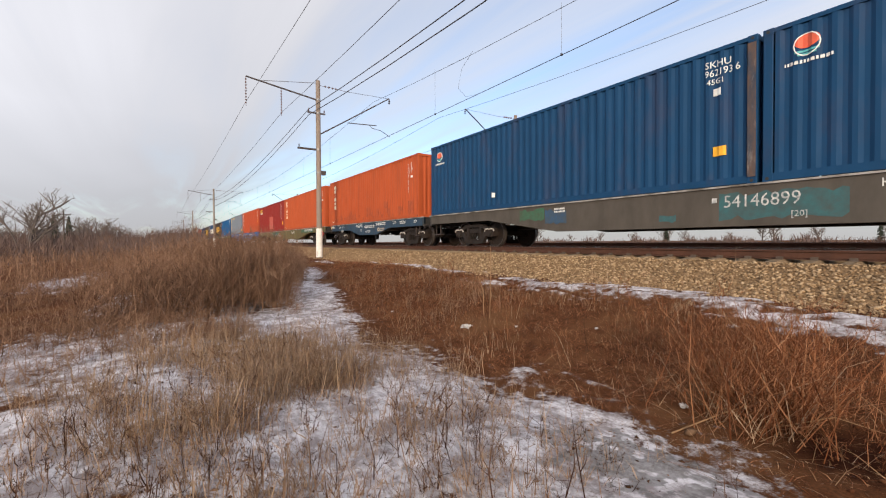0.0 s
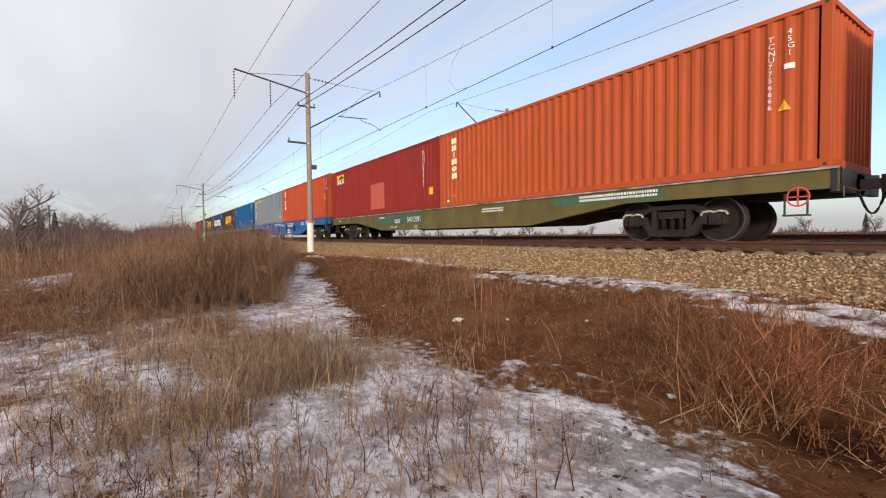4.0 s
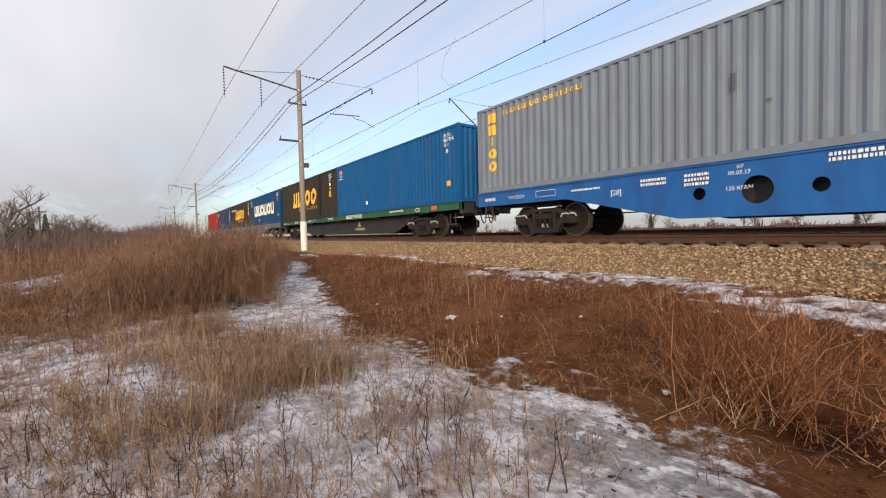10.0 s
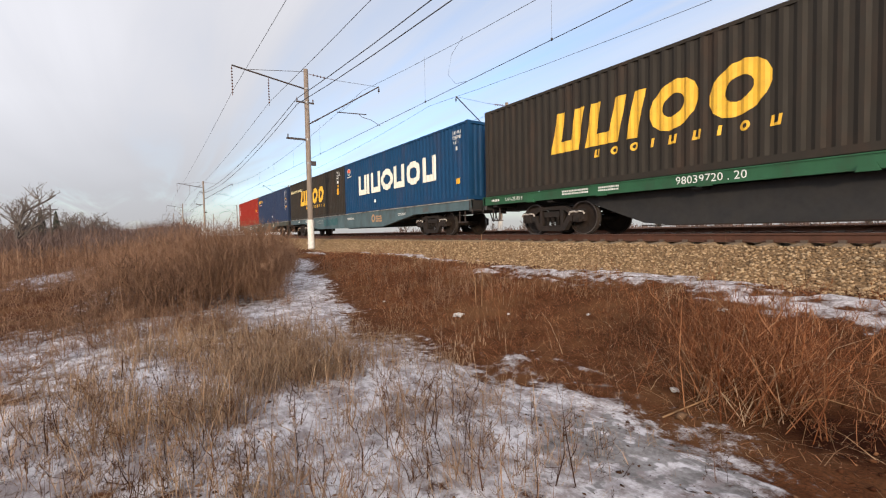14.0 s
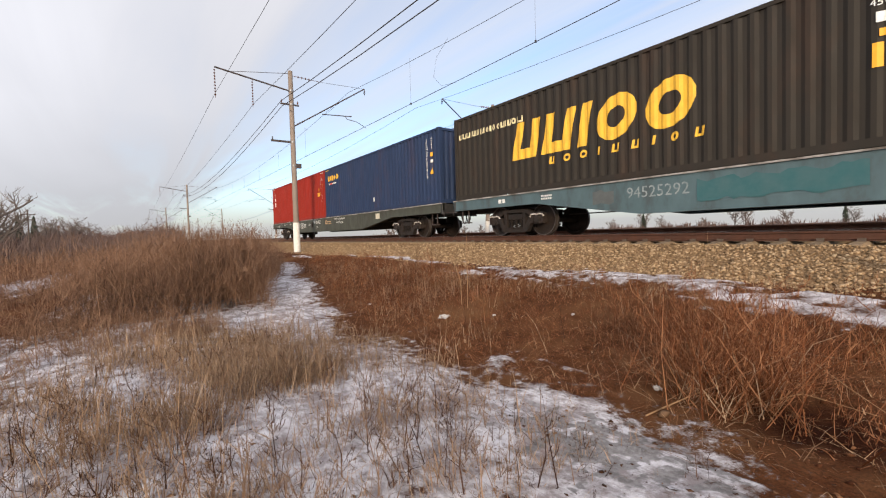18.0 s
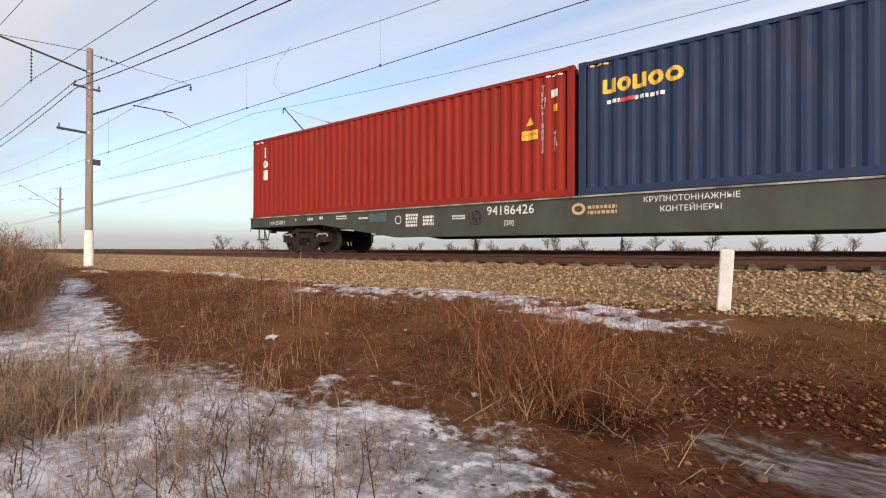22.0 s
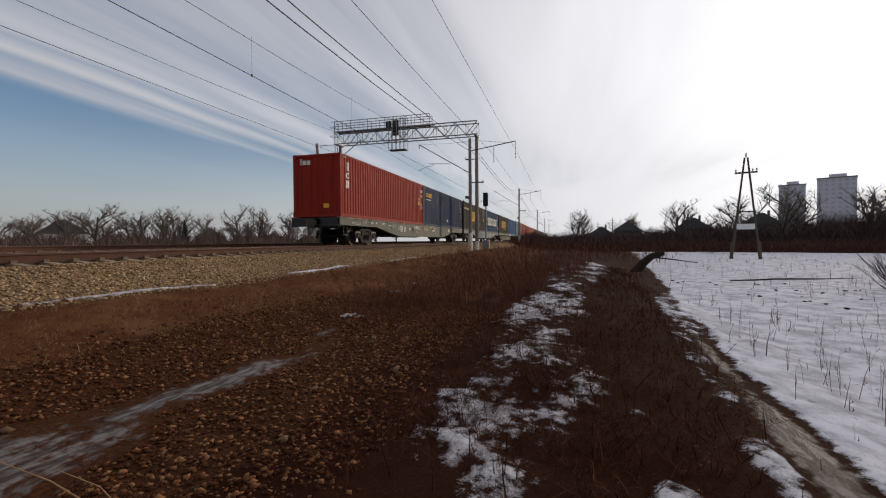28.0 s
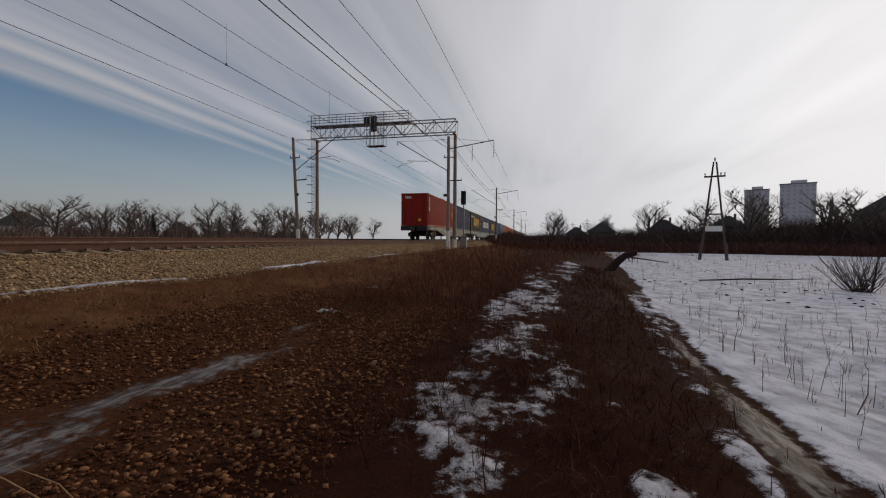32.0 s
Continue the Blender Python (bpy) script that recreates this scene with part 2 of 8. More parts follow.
# ---- mesh tools ----
class MB:
    """A mesh under construction."""

    def __init__(self):
        self.v, self.f, self.smooth, self.alt, self.weld = [], [], set(), None, False

    def add(self, verts, faces, smooth=False):
        o = len(self.v)
        self.v += [tuple(p) for p in verts]
        if smooth:
            self.smooth.update(range(len(self.f), len(self.f) + len(faces)))
        self.f += [tuple(i + o for i in q) for q in faces]
        return self

    def box(self, x0, x1, y0, y1, z0, z1, c=0.0):
        """A box; c chamfers its vertical edges."""
        if c <= 0:
            v = [(x, y, z) for z in (z0, z1) for x, y in ((x0, y0), (x1, y0), (x1, y1), (x0, y1))]
            return self.add(v, [(3, 2, 1, 0), (4, 5, 6, 7), (0, 1, 5, 4), (1, 2, 6, 5), (2, 3, 7, 6), (3, 0, 4, 7)])
        ring = [(x0 + c, y0), (x1 - c, y0), (x1, y0 + c), (x1, y1 - c), (x1 - c, y1), (x0 + c, y1), (x0, y1 - c), (x0, y0 + c)]
        return self.prism([(x, y) for x, y in ring], "z", z0, z1)

    def prism(self, poly, axis, a, b):
        """A polygon extruded from a to b: in (x, z) for axis y, in (x, y) for z, in (y, z) for x."""
        def put(p, d):
            return (p[0], d, p[1]) if axis == "y" else (p[0], p[1], d) if axis == "z" else (d, p[0], p[1])
        k = len(poly)
        v = [put(p, a) for p in poly] + [put(p, b) for p in poly]
        f = [tuple(range(k)), tuple(range(2 * k - 1, k - 1, -1))] + [(i, i + k, (i + 1) % k + k, (i + 1) % k) for i in range(k)]
        return self.add(v, f)

    def tube(self, pts, r, n=8, r1=None, caps=True):
        """A round bar along pts, from radius r to r1."""
        pts = [Vector(p) for p in pts]
        v, f, k = [], [], len(pts)
        for i, p in enumerate(pts):
            d = (pts[min(i + 1, k - 1)] - pts[max(i - 1, 0)]).normalized()
            a = d.cross(Vector((0, 0, 1)) if abs(d.z) < 0.9 else Vector((1, 0, 0))).normalized()
            b = d.cross(a)
            rr = r + ((r1 if r1 is not None else r) - r) * i / max(k - 1, 1)
            v += [p + (a * math.cos(2 * math.pi * j / n) + b * math.sin(2 * math.pi * j / n)) * rr for j in range(n)]
        for i in range(k - 1):
            f += [(i * n + j, i * n + (j + 1) % n, (i + 1) * n + (j + 1) % n, (i + 1) * n + j) for j in range(n)]
        self.add(v, f, n > 5)
        if caps:
            self.add(v[:n], [tuple(range(n - 1, -1, -1))])
            self.add(v[-n:], [tuple(range(n))])
        return self

    def lathe(self, prof, axis, o=(0, 0, 0), n=24):
        """A profile of (radius, along) turned about an axis through o."""
        v, f, k = [], [], len(prof)
        for r, d in prof:
            for j in range(n):
                c, s = r * math.cos(2 * math.pi * j / n), r * math.sin(2 * math.pi * j / n)
                p = (c, d, s) if axis == "y" else (c, s, d) if axis == "z" else (d, c, s)
                v.append((p[0] + o[0], p[1] + o[1], p[2] + o[2]))
        for i in range(k - 1):
            f += [(i * n + j, i * n + (j + 1) % n, (i + 1) * n + (j + 1) % n, (i + 1) * n + j) for j in range(n)]
        return self.add(v, f, True)

    def mesh(self, name, material, second=None):
        me = bpy.data.meshes.new(name)
        me.from_pydata(self.v, [], self.f)
        if self.smooth:
            me.polygons.foreach_set("use_smooth", [i in self.smooth for i in range(len(self.f))])
        bm = bmesh.new()
        bm.from_mesh(me)
        if self.weld:
            bmesh.ops.remove_doubles(bm, verts=bm.verts, dist=3e-4)
        bmesh.ops.recalc_face_normals(bm, faces=bm.faces)
        bm.to_mesh(me)
        bm.free()
        if self.smooth:
            me.set_sharp_from_angle(angle=radians(40))
        me.materials.append(material)
        if second is not None:
            me.materials.append(second)
            me.polygons.foreach_set("material_index", [1 if i >= self.alt else 0 for i in range(len(self.f))])
        return me


def part(name, mb, material, parent=None, label="", at=None, kind=""):
    me = mb.mesh(name, material) if isinstance(mb, MB) else mb
    ob = new(name, me)
    if parent is not None:
        ob.parent = parent
    if at is not None:
        ob.matrix_basis = at
    return tagged(ob, label, kind=kind)


def thing(name, label, category, m=None, group="", kind=""):
    ob = new(name)
    ob.empty_display_size = 0.2
    if m is not None:
        ob.matrix_basis = m
    return tagged(ob, label, category, group, kind)


def smoothstep(a, b, x):
    t = np.clip((x - a) / (b - a), 0, 1)
    return t * t * (3 - 2 * t)


def np_mesh(name, v, f, material, attrs=None):
    """A mesh from arrays: vertices (n, 3), faces (m, 3 or 4)."""
    v, f = np.asarray(v, np.float32), np.asarray(f, np.int32)
    me = bpy.data.meshes.new(name)
    me.vertices.add(len(v))
    me.vertices.foreach_set("co", v.ravel())
    k = f.shape[1]
    me.loops.add(f.size)
    me.loops.foreach_set("vertex_index", f.ravel())
    me.polygons.add(len(f))
    me.polygons.foreach_set("loop_start", np.arange(0, f.size, k, dtype=np.int32))
    me.update(calc_edges=True)
    for key, val in (attrs or {}).items():
        a = me.attributes.new(key, "FLOAT", "POINT")
        a.data.foreach_set("value", np.asarray(val, np.float32))
    me.materials.append(material)
    return me

# ---- the lie of the land ----
YC, ZR, YC2, ZR2 = 10.86, 1.45, 16.0, 1.57  # track centres and rail tops
H_Y = [-3000, -60, -9, -3.8, -2.0, 0, 3.2, 4.5, 5.6, 6.6, 7.0, 7.8, 9.35, 12.6, 13.6, 14.0, 17.9, 19.6, 24, 60, 3000]
H_Z = [-0.3, -0.3, -0.38, -0.38, -0.1, 0.0, -0.02, 0.08, 0.30, 0.54, 0.67, 0.73, 1.2, 1.2, 1.2, 1.31, 1.31, 0.85, 0.75, 0.8, 0.8]


def vnoise(x, y, seed=0):
    """Smooth value noise in -1..1."""
    xi, yi = np.floor(x).astype(np.int64), np.floor(y).astype(np.int64)
    fx, fy = x - xi, y - yi
    fx, fy = fx * fx * (3 - 2 * fx), fy * fy * (3 - 2 * fy)

    def r(a, b):
        q = (a * 374761393 + b * 668265263 + seed * 1442695041) & 0xFFFFFFFF
        q = ((q ^ (q >> 13)) * 1274126177) & 0xFFFFFFFF
        return ((q ^ (q >> 16)) & 0xFFFF) / 32767.5 - 1
    return (r(xi, yi) * (1 - fx) + r(xi + 1, yi) * fx) * (1 - fy) + (r(xi, yi + 1) * (1 - fx) + r(xi + 1, yi + 1) * fx) * fy


def fbm(x, y, octaves=4, seed=0):
    s, a = 0, 1.0
    for k in range(octaves):
        s = s + a * vnoise(x * 2 ** k + 17.3 * k, y * 2 ** k - 9.1 * k, seed + k)
        a *= 0.5
    return s / 1.9


def height(x, y):
    x, y = np.asarray(x, float), np.asarray(y, float)
    z = np.interp(y, H_Y, H_Z)
    soft = 1 - smoothstep(7.2, 9.0, y) * (1 - smoothstep(19.5, 24, y))
    near = 1 - 0.7 * smoothstep(-2.5, -4.5, y) * smoothstep(2, 5, x)
    z = z + soft * near * (0.10 * fbm(x * 0.35, y * 0.35, 3, 5) + 0.03 * fbm(x * 2.1, y * 2.1, 3, 9))
    return z + (1 - soft) * 0.035 * fbm(x * 1.3, y * 1.3, 3, 21)

# patches of snow and ice: centre, half sizes, turn, depth of cover
SNOW_WEST = [(-4.2, 1.2, 3.6, 2.0, 0, 1.0), (-2.4, 2.4, 1.5, 1.1, 0, 1.0), (-8.5, 2.4, 3.4, 0.9, -12, 1.0), (-13, 3.4, 4.5, 0.9, -14, 1.0), (-19, 5.2, 3.5, 0.8, -12, 0.9),
        (-5.5, 7.1, 4.8, 0.7, 2, 0.8), (-1.6, 6.75, 1.6, 0.62, 0, 0.82), (-3.2, 4.0, 1.0, 0.22, 2, 0.60), (-14, 7.6, 6, 0.3, 0, 0.8), (-22, 6.9, 3, 0.3, 0, 0.7),
        (-7.5, -2.6, 4.5, 1.6, -10, 0.95), (-8.0, -0.6, 4.5, 1.7, 0, 0.85), (-4.0, -1.2, 2.6, 1.4, 0, 0.9), (-13, 1.0, 5, 2.2, 0, 0.85), (-9.5, 2.0, 3, 1.6, -8, 0.9),
        (-16, -1.0, 7, 1.2, 0, 0.75), (-30, -4, 12, 3, 0, 0.7)]
SNOW_EAST = [(6.4, 7.62, 2.4, 0.10, 0, 0.92), (12.6, 7.62, 2.6, 0.10, 0, 0.92), (21, 7.6, 4.5, 0.16, 0, 0.8), (5.0, 0.40, 1.8, 0.68, -3, 0.95), (7.4, 0.42, 1.6, 0.62, 0, 0.92), (11, 0.3, 3.4, 0.7, -4, 1.0),
        (17, -0.5, 4.5, 0.6, -8, 0.95), (27, -1.2, 9, 1.3, -8, 0.9), (3.1, 0.35, 0.8, 0.5, 0, 0.66), (3.0, -0.75, 0.5, 0.24, 10, 0.72), (4.3, -0.72, 0.4, 0.17, 0, 0.68), (3.7, -1.1, 0.35, 0.15, 0, 0.66), (4.2, -1.56, 1.5, 0.13, -6, 0.9), (7.6, -1.95, 2.2, 0.16, -5, 0.9),
        (13, -3.0, 4, 0.4, -8, 0.95)]
SNOW = SNOW_WEST + SNOW_EAST
ICE = [(1.3, 3.9, 1.35, 0.55, -4, 1.0), (4.0, 3.75, 2.2, 0.26, -8, 0.85), (6.6, 3.9, 0.9, 0.2, 0, 0.6), (-2.7, 3.7, 0.7, 0.22, 0, 0.7), (4.1, -1.93, 1.5, 0.20, -5, 0.95), (7.2, -2.2, 2.2, 0.14, -5, 0.85), (12, -2.62, 3.0, 0.16, -5, 0.7)]


def blobs(x, y, rows):
    out = np.full(np.shape(x), -1.0)
    for cx, cy, a, b, turn, amp in rows:
        c, s = math.cos(radians(turn)), math.sin(radians(turn))
        u, v = ((x - cx) * c + (y - cy) * s) / a, (-(x - cx) * s + (y - cy) * c) / b
        out = np.maximum(out, amp - np.sqrt(u * u + v * v) * 0.5 * 1.0)
    return out


def snow_at(x, y):
    """Snow cover: over a half lies white."""
    bank = smoothstep(1.5, 3.5, x) * (1 - smoothstep(5.5, 6.5, y))
    s = np.minimum(blobs(x, y, SNOW), 0.95 - 0.495 * bank) + (0.20 + 0.06 * bank) * fbm(x * 1.3, y * 1.6, 5, 31) + 0.12 * fbm(x * 4.3, y * 5.1, 3, 37) + 0.20 * bank * fbm(x * 2.1, y * 3.4, 3, 38)
    verge = smoothstep(5.9, 6.5, y) * (1 - smoothstep(1.0, 3.0, x))
    s = np.minimum(s, 1.2 - 0.62 * verge) + verge * (0.34 * fbm(x * 1.3, y * 7.0, 4, 39) + 0.2 * fbm(x * 5.0, y * 9.0, 2, 36))
    edge = np.interp(x, [-2, 3, 5, 7, 10, 25, 36, 80], [-2.0, -1.98, -2.12, -2.3, -2.55, -4.6, -5.9, -12]) + 0.28 * fbm(x * 0.8, y * 0.8, 4, 44)
    field = smoothstep(0.15, -0.5, y - edge) * smoothstep(0.5, 3.5, x) * (0.9 - 0.45 * smoothstep(70, 130, np.hypot(x, y)))
    wide = 0.5 * smoothstep(-3, -12, y) * (0.75 + 0.5 * fbm(x * 0.08, y * 0.08, 3, 50))
    return np.maximum(np.maximum(s, field + 0.12 * fbm(x * 1.6, y * 1.6, 3, 33)), wide)


def ice_at(x, y):
    return blobs(x, y, ICE) + 0.2 * fbm(x * 1.5, y * 3.0, 4, 61)


def gravel_at(x, y):
    """Broken stone on the slope before the track and round the camera."""
    g = smoothstep(-1.4, 0.8, x + 0.25 * (y - 4)) * smoothstep(-1.6, 0.6, y) * (1 - smoothstep(5.2, 6.2, y)) * (1 - smoothstep(9, 16, x))
    return np.maximum(g * 0.8, 0.85 * smoothstep(7.6, 8.3, y) * (1 - smoothstep(19.3, 20.5, y))) + 0.18 * fbm(x * 1.7, y * 1.7, 3, 71)


def ground_material():
    mt = bpy.data.materials.new("winter_ground")
    mt.use_nodes = True
    nt = mt.node_tree
    n, lk = nt.nodes.new, nt.links.new
    b = nt.nodes["Principled BSDF"]
    geo = n("ShaderNodeNewGeometry")

    def tex(scale, detail=6.0, rg=0.6):
        t = n("ShaderNodeTexNoise")
        t.inputs["Scale"].default_value, t.inputs["Detail"].default_value, t.inputs["Roughness"].default_value = scale, detail, rg
        lk(geo.outputs["Position"], t.inputs["Vector"])
        return t.outputs[0]

    def m(op, a, bb):
        k = n("ShaderNodeMath")
        k.operation = op
        for i, v in enumerate((a, bb)):
            if isinstance(v, (int, float)):
                k.inputs[i].default_value = v
            else:
                lk(v, k.inputs[i])
        return k.outputs[0]

    def rng(v, lo, hi, a=0.0, bb=1.0):
        k = n("ShaderNodeMapRange")
        k.interpolation_type = "SMOOTHSTEP"
        for i, q in zip((1, 2, 3, 4), (lo, hi, a, bb)):
            k.inputs[i].default_value = q
        lk(v, k.inputs[0])
        return k.outputs[0]

    def mixc(fac, a, bb):
        k = n("ShaderNodeMix")
        k.data_type = "RGBA"
        lk(fac, k.inputs[0])
        for i, v in ((6, a), (7, bb)):
            if isinstance(v, tuple):
                k.inputs[i].default_value = (*v, 1)
            else:
                lk(v, k.inputs[i])
        return k.outputs[2]

    def attr(name):
        k = n("ShaderNodeAttribute")
        k.attribute_name = name
        return k.outputs["Fac"]

    grain, mid, big = tex(55, 8, 0.7), tex(7, 6), tex(0.7, 5)
    soil = mixc(rng(mid, 0.35, 0.65), (0.088, 0.032, 0.014), (0.138, 0.056, 0.024))
    soil = mixc(rng(grain, 0.35, 0.7), soil, (0.040, 0.018, 0.010))
    soil = mixc(rng(big, 0.45, 0.65), soil, (0.13, 0.062, 0.029))
    vor = n("ShaderNodeTexVoronoi")
    vor.inputs["Scale"].default_value = 24
    lk(geo.outputs["Position"], vor.inputs["Vector"])
    stones = mixc(vor.outputs["Distance"], (0.100, 0.037, 0.016), (0.024, 0.009, 0.005))
    stones = mixc(rng(tex(14), 0.4, 0.65, 0, 0.7), stones, (0.045, 0.022, 0.011))
    base = mixc(rng(m("ADD", attr("gravel"), m("MULTIPLY", mid, 0.3)), 0.5, 0.75), soil, stones)
    base = mixc(rng(attr("bed"), 0.4, 0.6), base, mixc(vor.outputs["Distance"], (0.32, 0.205, 0.112), (0.12, 0.074, 0.04)))
    # dark growth soil on the bank, its colour lowered too for backlit self-shade
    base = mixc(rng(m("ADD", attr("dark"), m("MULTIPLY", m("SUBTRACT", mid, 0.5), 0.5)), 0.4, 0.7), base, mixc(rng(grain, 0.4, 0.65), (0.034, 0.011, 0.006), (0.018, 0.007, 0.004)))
    icef = rng(m("ADD", attr("ice"), m("MULTIPLY", m("SUBTRACT", mid, 0.5), 1.0)), 0.42, 0.66, 0, 0.75)
    mp = n("ShaderNodeMapping")
    mp.inputs["Scale"].default_value = (1.2, 4.5, 1)
    lk(geo.outputs["Position"], mp.inputs[0])
    st = n("ShaderNodeTexNoise")
    st.inputs["Scale"].default_value, st.inputs["Detail"].default_value, st.inputs["Distortion"].default_value = 2.2, 7.0, 1.2
    lk(mp.outputs[0], st.inputs["Vector"])
    icec = mixc(rng(st.outputs[0], 0.38, 0.66), (0.055, 0.045, 0.041), (0.225, 0.212, 0.21))
    base = mixc(icef, base, icec)
    snowf = rng(m("ADD", attr("snow"), m("ADD", m("MULTIPLY", m("SUBTRACT", mid, 0.5), 0.75), m("MULTIPLY", m("SUBTRACT", grain, 0.5), 0.35))), 0.44, 0.60)
    snowc = mixc(rng(tex(2.2, 7, 0.65), 0.38, 0.66), (0.64, 0.64, 0.71), (0.36, 0.36, 0.41))
    thin = mixc(rng(tex(2.6, 9, 0.75), 0.40, 0.60), (0.62, 0.60, 0.63), (0.27, 0.235, 0.235))
    thin = mixc(rng(st.outputs[0], 0.50, 0.60, 0, 0.45), thin, (0.20, 0.175, 0.175))
    thin = mixc(rng(tex(11, 6, 0.7), 0.54, 0.68, 0, 0.7), thin, (0.12, 0.08, 0.06))
    snowc = mixc(attr("thin"), snowc, thin)
    snowc = mixc(rng(m("ADD", m("MULTIPLY", attr("wet"), 0.34), tex(7.5, 3, 0.5)), 0.66, 0.76, 0, 0.85), snowc, mixc(rng(tex(20), 0.4, 0.6), (0.15, 0.14, 0.138), (0.24, 0.23, 0.228)))
    base = mixc(snowf, base, snowc)
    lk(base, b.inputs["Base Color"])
    lk(rng(icef, 0, 1, 0.95, 0.62), b.inputs["Roughness"])
    lk(rng(icef, 0, 1, 0.03, 0.12), b.inputs["Specular IOR Level"])
    bp = n("ShaderNodeBump")
    bp.inputs["Strength"].default_value, bp.inputs["Distance"].default_value = 0.7, 0.05
    lk(m("ADD", m("ADD", m("MULTIPLY", grain, 0.4), m("MULTIPLY", mid, 0.7)), m("MULTIPLY", snowf, 0.35)), bp.inputs["Height"])
    lk(bp.outputs[0], b.inputs["Normal"])
    return mt


def axis_steps(lo, hi, fine, grow, far):
    mid = np.arange(lo, hi + fine / 2, fine)
    out, step, d = [], fine, 0.0
    while d < far:
        step *= grow
        d += step
        out.append(d)
    out = np.array(out)
    return np.concatenate([lo - out[::-1], mid, hi + out])


def make_ground():
    xs, ys = axis_steps(-13, 14, 0.09, 1.11, 2600), axis_steps(-4, 9.5, 0.08, 1.11, 2600)
    X, Y = np.meshgrid(xs, ys)
    Z = height(X, Y)
    sn = snow_at(X, Y)
    Z = Z + 0.05 * smoothstep(0.35, 0.65, sn) * (np.hypot(X, Y) < 60)
    nx, ny = len(xs), len(ys)
    i = np.arange(nx * ny).reshape(ny, nx)
    f = np.stack([i[:-1, :-1], i[:-1, 1:], i[1:, 1:], i[1:, :-1]], -1).reshape(-1, 4)
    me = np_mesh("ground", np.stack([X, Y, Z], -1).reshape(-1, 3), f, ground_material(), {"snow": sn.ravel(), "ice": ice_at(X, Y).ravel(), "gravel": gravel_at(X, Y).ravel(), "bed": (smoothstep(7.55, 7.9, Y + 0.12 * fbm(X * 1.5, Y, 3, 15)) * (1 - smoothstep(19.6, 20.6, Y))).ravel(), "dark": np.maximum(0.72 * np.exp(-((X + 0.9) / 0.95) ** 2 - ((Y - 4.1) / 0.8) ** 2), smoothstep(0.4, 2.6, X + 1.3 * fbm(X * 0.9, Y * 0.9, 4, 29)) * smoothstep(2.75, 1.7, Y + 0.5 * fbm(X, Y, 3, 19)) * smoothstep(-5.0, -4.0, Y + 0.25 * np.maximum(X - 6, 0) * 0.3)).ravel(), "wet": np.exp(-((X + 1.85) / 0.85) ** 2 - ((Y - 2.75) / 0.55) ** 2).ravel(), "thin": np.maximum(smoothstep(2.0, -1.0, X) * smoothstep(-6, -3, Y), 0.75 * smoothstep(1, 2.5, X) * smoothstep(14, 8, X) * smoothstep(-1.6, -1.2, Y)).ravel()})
    me.polygons.foreach_set("use_smooth", [True] * len(f))
    tagged(new("ground", me), "brown winter soil with patches of thin snow and broken stone", "ground", kind="structure")


make_ground()


# ---- the two tracks ----
def rail_section(mb, x0, x1, y, ztop):
    """A rail of head, web and foot."""
    p = [(-0.075, -0.18), (0.075, -0.18), (0.075, -0.168), (0.012, -0.145), (0.010, -0.05), (0.036, -0.038), (0.036, -0.004), (0.030, 0), (-0.030, 0), (-0.036, -0.004), (-0.036, -0.038), (-0.010, -0.05), (-0.012, -0.145), (-0.075, -0.168)]
    return mb.prism([(y + a, ztop + b) for a, b in p], "x", x0, x1)


def sleeper_mesh():
    mb = MB()
    prof = [(-1.35, 0.0), (1.35, 0.0), (1.35, 0.15), (0.95, 0.19), (0.55, 0.19), (0.3, 0.155), (-0.3, 0.155), (-0.55, 0.19), (-0.95, 0.19), (-1.35, 0.15)]
    k = len(prof)
    v = []
    for s, top in ((-1, 0.085), (1, 0.085)):
        v += [(s * (0.14 if z < 0.01 else top), y, z) for y, z in prof]
    f = [tuple(range(k)), tuple(range(2 * k - 1, k - 1, -1))] + [(i, i + k, (i + 1) % k + k, (i + 1) % k) for i in range(k)]
    return mb.add(v, f).mesh("sleeper", M_CONC)


def make_track(name, yc, zr, label):
    tr = thing(name, label, "railway track", kind="structure")
    for s in (-0.76, 0.76):
        r = part("rail", rail_section(MB(), -900, 900, yc + s, zr), M_RAIL, tr)
        part("rail_head", MB().box(-900, 900, yc + s - 0.026, yc + s + 0.026, zr - 0.003, zr + 0.002), M_RAILTOP, r, "polished running surface")
    return tr


SLEEPER = sleeper_mesh()
track_near = make_track("track_1", YC, ZR, "rusty steel rails on concrete sleepers in stone ballast")
track_far = make_track("track_2", YC2, ZR2, "second pair of rusty rails on concrete sleepers")


